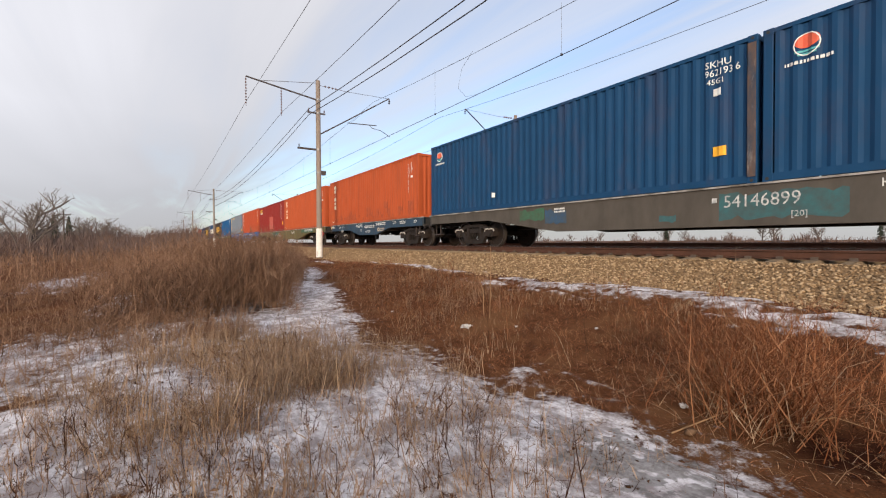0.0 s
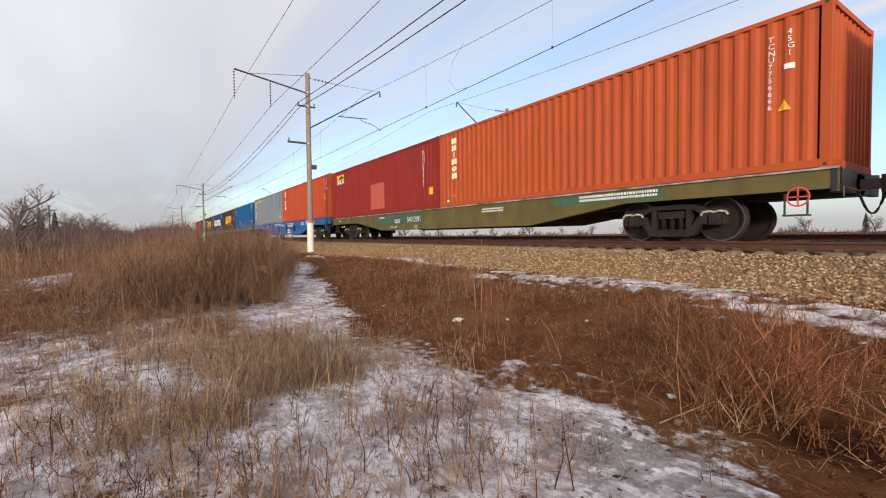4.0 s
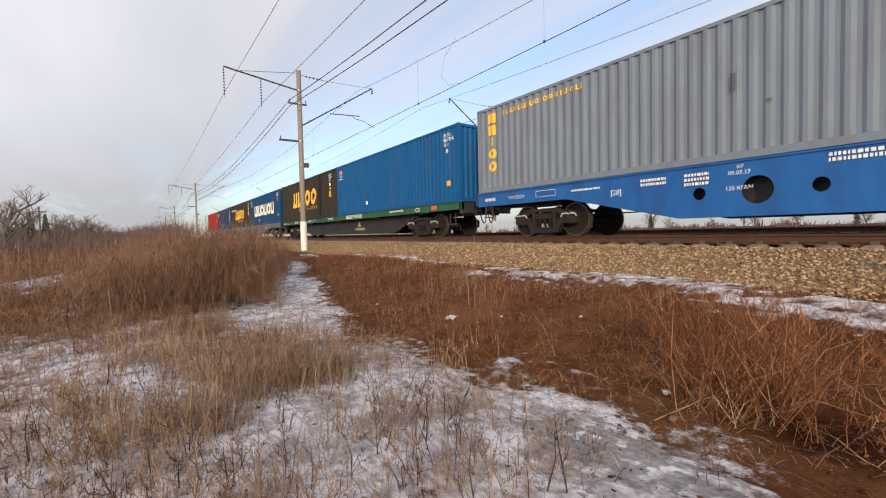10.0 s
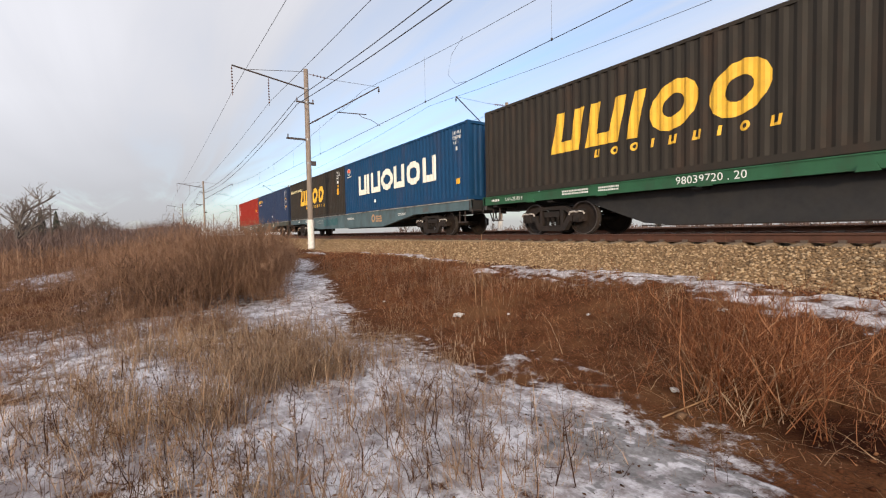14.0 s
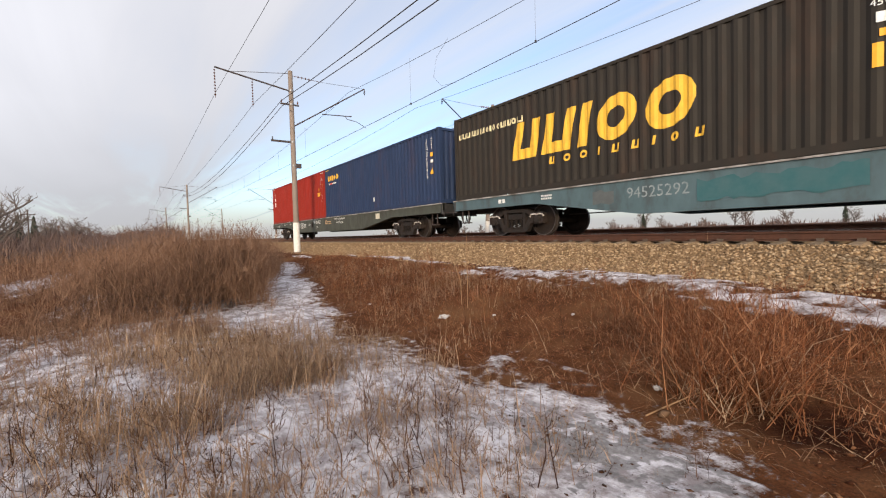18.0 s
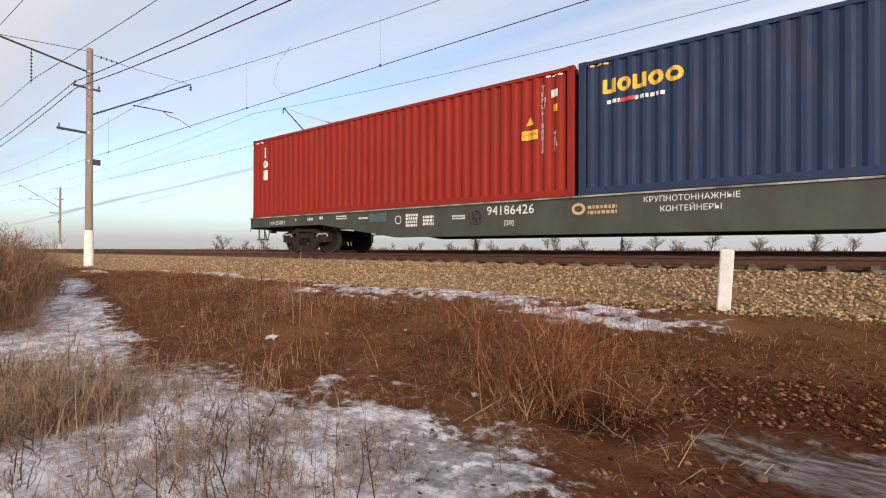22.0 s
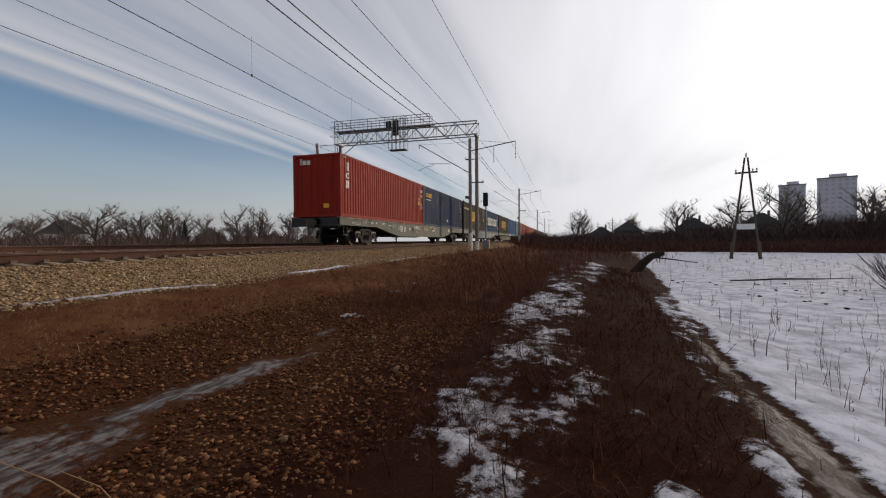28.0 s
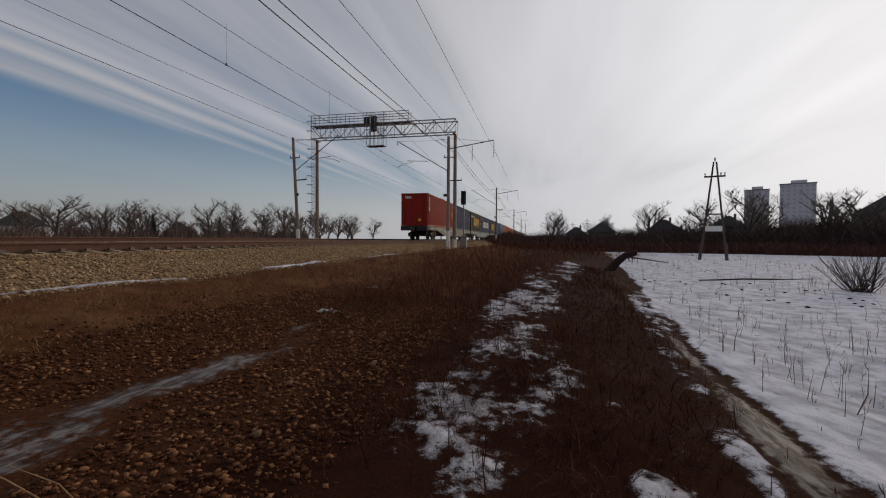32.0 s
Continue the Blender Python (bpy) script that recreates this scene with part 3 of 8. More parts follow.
def rocks(name, pts, sizes, material, label, flat=0.7, seed=3, bottom=0.3, flake=False):
    """Loose angular stones, joined: each a distorted octahedron."""
    rs = np.random.RandomState(seed)
    n = len(pts)
    base = np.array([(1, 0, 0), (-1, 0, 0), (0, 1, 0), (0, -1, 0), (0, 0, 1), (0, 0, -1), (0.62, 0.62, 0.5), (-0.62, 0.55, 0.52), (-0.55, -0.62, 0.5), (0.6, -0.6, 0.55)], float)
    fc = np.array([(0, 6, 4), (6, 2, 4), (2, 7, 4), (7, 1, 4), (1, 8, 4), (8, 3, 4), (3, 9, 4), (9, 0, 4), (0, 2, 6), (2, 1, 7), (1, 3, 8), (3, 0, 9), (2, 0, 5), (1, 2, 5), (3, 1, 5), (0, 3, 5)])
    if flake:
        base = base[:6] * np.array([1.25, 0.85, 0.8])
        fc = np.array([(0, 2, 4), (2, 1, 4), (1, 3, 4), (3, 0, 4), (2, 0, 5), (1, 2, 5), (3, 1, 5), (0, 3, 5)])
    kv = len(base)
    v = base[None] * (1 + 0.35 * (rs.rand(n, kv, 1) - 0.5)) + (0.5 if flake else 0.22) * (rs.rand(n, kv, 3) - 0.5)
    a = rs.rand(n) * 6.283
    c, s = np.cos(a)[:, None], np.sin(a)[:, None]
    v[..., 2] *= flat
    tilt = (rs.rand(n, 1) - 0.5) * (1.8 if flake else 1.2)
    y2 = v[..., 1] * np.cos(tilt) - v[..., 2] * np.sin(tilt)
    z2 = v[..., 1] * np.sin(tilt) + v[..., 2] * np.cos(tilt)
    x3, y3 = v[..., 0] * c - y2 * s, v[..., 0] * s + y2 * c
    v = np.stack([x3, y3, z2], -1) * np.asarray(sizes)[:, None, None] + np.asarray(pts)[:, None, :]
    v[..., 2] += np.asarray(sizes)[:, None] * bottom
    f = (fc[None] + kv * np.arange(n)[:, None, None]).reshape(-1, 3)
    return tagged(new(name, np_mesh(name, v.reshape(-1, 3), f, material)), label, "stones", kind="stuff")


def stone_material(name, a, b, c):
    mt = bpy.data.materials.new(name)
    mt.use_nodes = True
    nt = mt.node_tree
    g, r, t, k = nt.nodes.new("ShaderNodeNewGeometry"), nt.nodes.new("ShaderNodeValToRGB"), nt.nodes.new("ShaderNodeTexNoise"), nt.nodes.new("ShaderNodeMix")
    r.color_ramp.elements[0].color, r.color_ramp.elements[1].color = (*a, 1), (*b, 1)
    r.color_ramp.elements.new(0.55).color = (*c, 1)
    t.inputs["Scale"].default_value = 40
    k.data_type, k.blend_type = "RGBA", "MULTIPLY"
    k.inputs[0].default_value = 0.5
    nt.links.new(g.outputs["Random Per Island"], r.inputs[0])
    nt.links.new(g.outputs["Position"], t.inputs["Vector"])
    nt.links.new(r.outputs[0], k.inputs[6])
    nt.links.new(t.outputs[0], k.inputs[7])
    p = nt.nodes["Principled BSDF"]
    nt.links.new(k.outputs[2], p.inputs["Base Color"])
    p.inputs["Roughness"].default_value = 0.95
    p.inputs["Specular IOR Level"].default_value = 0.08
    return mt


def make_ballast():
    rs = np.random.RandomState(11)
    n = 38000
    x = np.concatenate([rs.normal(0, 13, int(n * 0.7)), rs.uniform(-60, 60, n - int(n * 0.7))])
    y = 7.75 + 1.9 * rs.rand(n)
    y = np.where(rs.rand(n) < 0.12, 7.3 + 0.5 * rs.rand(n), y)
    s = 0.014 + 0.024 * rs.rand(n) ** 1.4
    rocks("ballast_stones", np.stack([x, y, height(x, y)], -1), s, stone_material("ballast_stone_mix", (0.17, 0.112, 0.066), (0.62, 0.45, 0.275), (0.38, 0.25, 0.14)), "tan and brown broken stone on the ballast shoulder", 0.75, 5)
    n = 68000
    x, y = rs.uniform(-1.6, 10, n), rs.uniform(-1.4, 6.6, n)
    keep = gravel_at(x, y) + 0.25 * rs.randn(n) > 0.5
    keep &= (y + 0.6 * rs.rand(n) > 1.85) | (x < 1.4 + 0.5 * rs.rand(n))
    keep &= (ice_at(x, y) < 0.32) & (snow_at(x, y) < 0.5)
    x, y = x[keep], y[keep]
    s = 0.008 + 0.026 * rs.rand(len(x)) ** 2.2
    rocks("gravel", np.stack([x, y, height(x, y)], -1), s, stone_material("gravel_mix", (0.050, 0.017, 0.008), (0.33, 0.158, 0.076), (0.105, 0.040, 0.018)), "dark brown gravel and stones on the bank", 0.75, 8, 0.3, True)


make_ballast()

# ---- the goods train ----
from mathutils.geometry import delaunay_2d_cdt

CL, CW, CH = 12.192, 2.438, 2.896
DECK = 1.31
WAGON = 2 * CL + 0.09 + 0.957  # pitch from wagon to wagon
HEAD_GAP = 0.18  # the short wagon stands a little further from its neighbour
PERIOD, DEEP = 0.276, 0.036
BREAKS = (0.0, 0.072, 0.138, 0.210)  # outer flat, slope, inner flat, slope


def corr(x):
    """How far the side sheet lies inside its outer face."""
    if x < 0.2 or x > CL - 0.2:
        return 0.0
    p = (x - 0.2) % PERIOD
    if p < BREAKS[1]:
        return 0.0
    if p < BREAKS[2]:
        return DEEP * (p - BREAKS[1]) / (BREAKS[2] - BREAKS[1])
    if p < BREAKS[3]:
        return DEEP
    return DEEP * (PERIOD - p) / (PERIOD - BREAKS[3])


CUTS = sorted({0.2 + k * PERIOD + b for k in range(int((CL - 0.4) / PERIOD) + 1) for b in BREAKS if 0.2 + k * PERIOD + b < CL - 0.2} | {0.0, 0.2, CL - 0.2, CL})


def clip_strip(poly, lo, hi):
    for lim, sign in ((lo, 1), (hi, -1)):
        out = []
        for i, p in enumerate(poly):
            q = poly[(i + 1) % len(poly)]
            a, b = sign * (p[0] - lim), sign * (q[0] - lim)
            if a >= 0:
                out.append(p)
            if (a < 0) != (b < 0):
                t = a / (a - b)
                out.append((p[0] + (q[0] - p[0]) * t, p[1] + (q[1] - p[1]) * t))
        poly = out
        if len(poly) < 3:
            return []
    return poly


def paint(polys, wavy=True, y=-CW / 2, lift=0.004):
    """Paint on the side: convex (x, z) outlines laid on the sheet, following its waves."""
    mb = MB()
    mb.weld = True
    for poly in polys:
        if not wavy:
            mb.add([(p[0], y - lift, p[1]) for p in poly], [tuple(range(len(poly)))])
            continue
        lo, hi = min(p[0] for p in poly), max(p[0] for p in poly)
        for a, b in zip(CUTS, CUTS[1:]):
            if b <= lo or a >= hi:
                continue
            c = clip_strip(poly, a, b)
            if c:
                e = 1e-5
                mb.add([(p[0], y - lift + corr(min(max(p[0], a + e), b - e)), p[1]) for p in c], [tuple(range(len(c)))])
    return mb


FINE = {"small_writing", "number_marking", "caution_text", "web_address", "web_line", "brand_line", "type_marking", "tare_marking", "cargo_marking", "code_marking", "outline_mark"}


def clusters(polys):
    """Outlines that touch belong together."""
    groups = []
    for p in polys:
        b = [min(q[0] for q in p) - 0.01, max(q[0] for q in p) + 0.01, min(q[1] for q in p) - 0.01, max(q[1] for q in p) + 0.01]
        mine, rest = [p], []
        for g, gb in groups:
            if b[0] <= gb[1] and gb[0] <= b[1] and b[2] <= gb[3] and gb[2] <= b[3]:
                mine = g + mine
                b = [min(b[0], gb[0]), max(b[1], gb[1]), min(b[2], gb[2]), max(b[3], gb[3])]
            else:
                rest.append((g, gb))
        groups = rest + [(mine, b)]
    return [g for g, _ in groups]


def lay_marks(ob, marks, wavy, y):
    """Each mark is a part; fine writing stays joined."""
    for i, (name, material, polys, lab) in enumerate(marks):
        up = 0.004 + 0.004 * i
        if name in FINE:
            part(name, paint(polys, wavy, y, up), material, ob, lab, kind="stuff")
        else:
            for g in clusters(polys):
                part(name, paint(g, wavy, y, up), material, ob, lab)


def rect(x, z, w, h, slant=0.0):
    return [(x, z), (x + w, z), (x + w + slant, z + h), (x + slant, z + h)]


def ragged(x, z, w, h, seed=0):
    """A brushed-on patch with uneven edges."""
    rs, n = random.Random(seed + int(x * 13)), max(4, int(w / 0.12))
    top = [z + h - rs.uniform(0, 0.22) * h for _ in range(n + 1)]
    low = [z + rs.uniform(0, 0.22) * h for _ in range(n + 1)]
    xs = [x + w * i / n for i in range(n + 1)]
    xs[0], xs[-1] = xs[0] + 0.05 * rs.random(), xs[-1] - 0.05 * rs.random()
    return [[(xs[i], low[i]), (xs[i + 1], low[i + 1]), (xs[i + 1], top[i + 1]), (xs[i], top[i])] for i in range(n)]


def ring(x, z, w, h, t, slant=0.0, n=16, hole=True):
    """A plain oval band as quads."""
    out = []
    for i in range(n):
        q = []
        for a, k in ((i, 1), (i + 1, 1), (i + 1, 0), (i, 0)):
            an = 2 * math.pi * a / n
            rx, rz = (w / 2, h / 2) if k else ((w / 2 - t, h / 2 - t) if hole else (0.001, 0.001))
            zz = z + h / 2 + rz * math.sin(an)
            q.append((x + w / 2 + rx * math.cos(an) + slant * (zz - z) / h, zz))
        out.append(q)
    return out


def blocks(x, z, widths, h, gap, slant=0.0, t=None):
    """A word mark as a row of plain blocks; t leaves a band open in the wide ones."""
    out = []
    for w in widths:
        if w < 0:
            out += ring(x, z, -w, h, t or -w * 0.28, slant)
            w = -w
        elif t and w > 2.2 * t:
            out += [rect(x, z, t, h, slant), rect(x + w - t, z, t, h, slant), rect(x + t + slant * 0.0, z, w - 2 * t, t, slant * t / h)]
        else:
            out.append(rect(x, z, w, h, slant))
        x += w + gap
    return out


def bars(x, z, w, h, rows=1, gap=0.6, seed=0, dash=0.5):
    """Small writing that cannot be read, as rows of short bars."""
    rs, out = random.Random(seed * 7 + int(x * 10)), []
    for r in range(rows):
        q = x
        while q < x + w:
            k = h * dash * rs.uniform(0.8, 2.4)
            out.append(rect(q, z - r * h * (1 + gap), min(k, x + w - q), h))
            q += k + h * 0.35
    return out


TEXT = {}


def letters(s, x, z, h, squeeze=1.0, down=False):
    """Readable characters as triangles, h high, from (x, z); down: stacked one below another."""
    if down:
        out = []
        for i, ch in enumerate(s):
            if ch != " ":
                out += letters(ch, x, z - i * h * 1.25, h, squeeze)
        return out
    if s not in TEXT:
        cu = bpy.data.curves.new("t", "FONT")
        cu.body, cu.size, cu.resolution_u = s, 1.0, 2
        ob = bpy.data.objects.new("t", cu)
        me = bpy.data.meshes.new_from_object(ob)
        me.calc_loop_triangles()
        v = [(q.co.x, q.co.y) for q in me.vertices]
        TEXT[s] = [[v[i] for i in tri.vertices] for tri in me.loop_triangles]
        bpy.data.objects.remove(ob)
        bpy.data.curves.remove(cu)
        bpy.data.meshes.remove(me)
    k = h / 0.70
    return [[(x + p[0] * k * squeeze, z + p[1] * k) for p in tri] for tri in TEXT[s]]


PAINTS = {
    "deep_red": (0.273, 0.0246, 0.0150), "oxide_red": (0.238, 0.0264, 0.0211), "orange": (0.422, 0.0836, 0.0282), "orange_red": (0.405, 0.0686, 0.0264), "navy": (0.025, 0.0415, 0.0900), "blue": (0.010, 0.0528, 0.1276),
    "bright_blue": (0.007, 0.0880, 0.2376), "brown_black": (0.035, 0.0299, 0.0246), "grey": (0.180, 0.2112, 0.2508),
}


def paint_mat(key):
    c = PAINTS[key]
    return mat("container_" + key, c, 0.62, 0.0, tuple(v * 0.8 for v in c), 1.6, 0.7, 0.08, 25, tuple(0.5 * v + 0.5 * r for v, r in zip(c, RUST)), 1.3, 0.5, (1, 1, 0.35), spec=0.12)


SHELLS = {}


def container_shell(key, h):
    """The meshes of a box: side, roof, ends, rails, posts, castings; shared by alike boxes."""
    if (key, h) in SHELLS:
        return SHELLS[key, h]
    m, hw = paint_mat(key), CW / 2
    xs = [x for x in CUTS if 0.2 <= x <= CL - 0.2]

    def side(sign):
        mb, e = MB(), 1e-5
        v = []
        for x in xs:
            y = sign * (hw - 0.006 - corr(min(max(x, 0.2 + e), CL - 0.2 - e)))
            v += [(x, y, 0.16), (x, y, h - 0.09)]
        return mb.add(v, [(2 * i, 2 * i + 2, 2 * i + 3, 2 * i + 1) for i in range(len(xs) - 1)])
    out = {"side_near": (side(-1), m), "side_far": (side(1), m)}
    roof = MB()
    v, k = [], 88
    for i in range(k + 1):
        x = 0.1 + (CL - 0.2) * i / k
        v += [(x, -hw + 0.06, h - 0.03 - (0.02 if i % 2 else 0)), (x, hw - 0.06, h - 0.03 - (0.02 if i % 2 else 0))]
    out["roof"] = (roof.add(v, [(2 * i, 2 * i + 2, 2 * i + 3, 2 * i + 1) for i in range(k)]), m)
    end = MB()
    v, k = [], 0
    for i in range(9):
        y0 = -hw + 0.14 + i * (CW - 0.28) / 9
        w = (CW - 0.28) / 9
        for a, d in ((0, 0), (0.28, 0), (0.5, 0.045), (0.78, 0.045)):
            v += [(CL - 0.03 - d, y0 + a * w, 0.16), (CL - 0.03 - d, y0 + a * w, h - 0.1)]
            k += 1
    v += [(CL - 0.03, hw - 0.14, 0.16), (CL - 0.03, hw - 0.14, h - 0.1)]
    out["front_wall"] = (end.add(v, [(2 * i, 2 * i + 2, 2 * i + 3, 2 * i + 1) for i in range(k)]), m)
    for s in (-1, 1):
        y0, y1 = sorted((s * hw, s * (hw - 0.06)))
        out["top_rail", s] = (MB().box(0.15, CL - 0.15, y0, y1, h - 0.09, h - 0.01), m)
        y0, y1 = sorted((s * (hw - 0.002), s * (hw - 0.05)))
        out["bottom_rail", s] = (MB().box(0.15, CL - 0.15, y0, y1, 0.015, 0.16), m)
        for x0, x1 in ((0.0, 0.17), (CL - 0.17, CL)):
            y0, y1 = sorted((s * (hw - 0.002), s * (hw - 0.14)))
            out["corner_post", s, x0] = (MB().box(x0 + 0.004, x1 - 0.004, y0, y1, 0.118, h - 0.118, 0.012), m)
            for z0 in (0.0, h - 0.118):
                y0, y1 = sorted((s * (hw + 0.004), s * (hw - 0.16)))
                mb = MB().box(x0, x1 + (0.008 if x0 == 0 else 0), y0, y1, z0, z0 + 0.118, 0.01)
                out["corner_casting", s, x0, z0] = (mb, m)
                # the oval lifting hole: a black disc on the face for its shaded recess
                out["lifting_hole", s, x0, z0] = (MB().lathe([(0.001, s * (hw + 0.006)), (0.032, s * (hw + 0.006)), (0.032, s * (hw - 0.01))], "y", ((x0 + x1) / 2, 0, z0 + 0.06), 10), M_BLACK)
    for z0, z1 in ((0.015, 0.16), (h - 0.11, h - 0.01)):
        out["end_sill", z0] = (MB().box(0.01, 0.07, -hw + 0.14, hw - 0.14, z0, z1), m)
        out["end_sill_front", z0] = (MB().box(CL - 0.07, CL - 0.005, -hw + 0.14, hw - 0.14, z0, z1), m)
    # two doors with locking bars at the rear end
    for i in range(2):
        y0 = -hw + 0.145 + i * (hw - 0.145)
        d, w = MB(), hw - 0.155
        n = 12
        v = []
        for j in range(n + 1):
            v += [(0.035 + (0.03 if (j // 2) % 2 else 0.0), y0 + w * j / n, 0.17), (0.035 + (0.03 if (j // 2) % 2 else 0.0), y0 + w * j / n, h - 0.12)]
        d.add(v, [(2 * j, 2 * j + 2, 2 * j + 3, 2 * j + 1) for j in range(n)])
        d.box(0.02, 0.05, y0, y0 + 0.05, 0.17, h - 0.12).box(0.02, 0.05, y0 + w - 0.05, y0 + w, 0.17, h - 0.12)
        out["door", i] = (d, m)
        for q in (0.28, 0.74):
            bar = MB().tube([(0.005, y0 + w * q, 0.12), (0.005, y0 + w * q, h - 0.06)], 0.016, 8)
            bar.box(-0.004, 0.03, y0 + w * q - 0.04, y0 + w * q + 0.04, 1.12, 1.2)
            out["locking_bar", i, q] = (bar, m)
    SHELLS[key, h] = {k: (mb.mesh(k if isinstance(k, str) else k[0], mm)) for k, (mb, mm) in out.items()}
    return SHELLS[key, h]


MOVING = []  # things that ride with the train, with their places along it


def container(key, u, label, h=CH, lift=0.0, marks=()):
    ob = thing("shipping_container", label, "shipping container", group="containers on the train")
    for k, me in container_shell(key, h).items():
        name = k if isinstance(k, str) else k[0]
        part({"side_near": "side_wall", "side_far": "side_wall", "end_sill_front": "end_sill"}.get(name, name), me, None, ob)
    lay_marks(ob, marks, True, -CW / 2)
    MOVING.append((ob, u, DECK + lift))
    return ob


# pale mottled colour for the top flanges of the sills
M_PALE_FLANGE = mat("pale_flange", (0.42, 0.40, 0.38), 0.85, 0, (0.12, 0.105, 0.09), 2.5, 1.0, spec=0.15)
M_CHALK = mat("worn_pale_edge", (0.62, 0.58, 0.54), 0.75, 0, (0.22, 0.18, 0.15), 9, 1.0)
# -- bogies
def bogie_frame_mesh():
    """A cast side frame with its arch, windows and spring nest."""
    mb = MB()
    for s in (-1, 1):
        a, b = sorted((s * 0.93, s * 1.09))
        # top chord, lower chord, pedestals, columns
        mb.prism([(-1.17, 0.66), (-1.02, 0.72), (-0.78, 0.70), (-0.5, 0.82), (0.5, 0.82), (0.78, 0.70), (1.02, 0.72), (1.17, 0.66), (1.17, 0.56), (0.74, 0.56), (0.45, 0.72), (-0.45, 0.72), (-0.74, 0.56), (-1.17, 0.56)], "y", a, b)
        mb.prism([(-0.80, 0.58), (-0.62, 0.58), (-0.40, 0.24), (0.40, 0.24), (0.62, 0.58), (0.80, 0.58), (0.52, 0.14), (0.40, 0.11), (-0.40, 0.11), (-0.52, 0.14)], "y", a, b)
        for x in (-1, 1):
            mb.box(x * 0.40 - 0.055, x * 0.40 + 0.055, a, b, 0.2, 0.74)
            for q in (0.74, 1.12):
                mb.box(x * q - 0.045, x * q + 0.045, a, b, 0.38, 0.62)
            mb.box(x * 0.93 - 0.13, x * 0.93 + 0.13, a - 0.01, b + 0.03 * s if s > 0 else b, 0.36, 0.60, 0.03)
            mb.lathe([(0.001, s * 1.13), (0.10, s * 1.125), (0.115, s * 1.09), (0.115, s * 1.0)], "y", (x * 0.93, 0, 0.478), 14)
        mb.box(-0.36, 0.36, a - 0.02, b + 0.02, 0.24, 0.27)
        mb.box(-0.30, 0.30, a + 0.02, b - 0.02, 0.52, 0.68)
    mb.box(-0.22, 0.22, -0.95, 0.95, 0.52, 0.84)
    mb.lathe([(0.18, 0.84), (0.18, 0.98), (0.001, 0.98)], "z", (0, 0, 0), 16)
    return mb.mesh("bogie_frame", M_STEEL)


def spring_mesh():
    mb = MB()
    pts = [(0.062 * math.cos(t * 0.7), 0.062 * math.sin(t * 0.7), 0.27 + 0.25 * t / 44) for t in range(45)]
    mb.tube(pts, 0.014, 5)
    mb.lathe([(0.03, 0.27), (0.03, 0.52)], "z", (0, 0, 0), 8)
    return mb.mesh("spring", M_STEEL)


def wheelset_mesh():
    mb = MB()
    for s in (-1, 1):
        mb.lathe([(0.001, s * 0.80), (0.09, s * 0.80), (0.11, s * 0.76), (0.30, s * 0.735), (0.40, s * 0.745), (0.415, s * 0.80), (0.462, s * 0.805), (0.472, s * 0.79)], "y", (0, 0, 0), 40)
        mb.lathe([(0.478, s * 0.71), (0.505, s * 0.70), (0.508, s * 0.685), (0.49, s * 0.675), (0.41, s * 0.675), (0.39, s * 0.70), (0.12, s * 0.69), (0.09, s * 0.66)], "y", (0, 0, 0), 40)
        # chalk and casting marks on the web
        mb.box(0.2, 0.34, s * 0.748 - 0.008, s * 0.748 + 0.008, -0.02, 0.02)
    mb.lathe([(0.085, -1.0), (0.085, 1.0)], "y", (0, 0, 0), 12)
    # bright treads and rims
    mb.alt = len(mb.f)
    for s in (-1, 1):
        mb.lathe([(0.472, s * 0.79), (0.4785, s * 0.71)], "y", (0, 0, 0), 40)
        mb.lathe([(0.446, s * 0.8085), (0.470, s * 0.8085)], "y", (0, 0, 0), 40)
    return mb.mesh("wheelset", M_WHEEL, M_TREAD)


BOGIE, SPRING, WHEELS = bogie_frame_mesh(), spring_mesh(), wheelset_mesh()
WHEEL_R = 0.4785
SPINNING = []


def arch_mesh():
    """A thin worn edge bent over an axlebox."""
    mb, pts = MB(), [(-0.26, 0.56), (-0.22, 0.635), (-0.08, 0.65), (0.0, 0.625), (0.10, 0.65), (0.22, 0.635), (0.27, 0.57)]
    mb.tube([(x, -1.105, z) for x, z in pts], 0.024, 6)
    return mb.mesh("axlebox_arch", M_CHALK)


ARCH = arch_mesh()


def bogie(wagon, x):
    b = part("bogie", BOGIE, None, wagon, "dark rusty cast bogie frame", pose(x, 0, 0))
    for s in (-1.01, 1.01):
        for q in (-0.2, 0.0, 0.2):
            part("spring", SPRING, None, b, "", pose(q, s, 0))
    for q in (-0.93, 0.93):
        w = part("wheelset", WHEELS, None, b, "worn steel wheels with bright treads", pose(q, 0, 0.478))
        SPINNING.append((w, q, 0.478))
        part("axlebox_arch", ARCH, None, b, "pale worn edge over the axlebox", pose(q, 0, 0))


def coupler_mesh(s):
    mb = MB()
    mb.box(min(0, s * 0.34), max(0, s * 0.34), -0.09, 0.09, 0.96, 1.14)
    # knuckle head
    x0 = s * 0.30
    mb.prism([(x0, -0.16), (x0 + s * 0.10, -0.24), (x0 + s * 0.26, -0.22), (x0 + s * 0.20, -0.05), (x0 + s * 0.24, 0.08), (x0 + s * 0.14, 0.2), (x0, 0.16)], "z", 0.9, 1.2)
    mb.box(min(x0, x0 + s * 0.12), max(x0, x0 + s * 0.12), -0.12, 0.1, 0.78, 0.9)
    return mb


def hose_mesh(s):
    mb = MB()
    pts = [(s * (0.05 + 0.42 * t), -0.3 + 0.05 * math.sin(3 * t), 0.92 - 0.42 * math.sin(math.pi * min(t * 1.15, 1))) for t in [i / 10 for i in range(11)]]
    return mb.tube(pts, 0.022, 6)


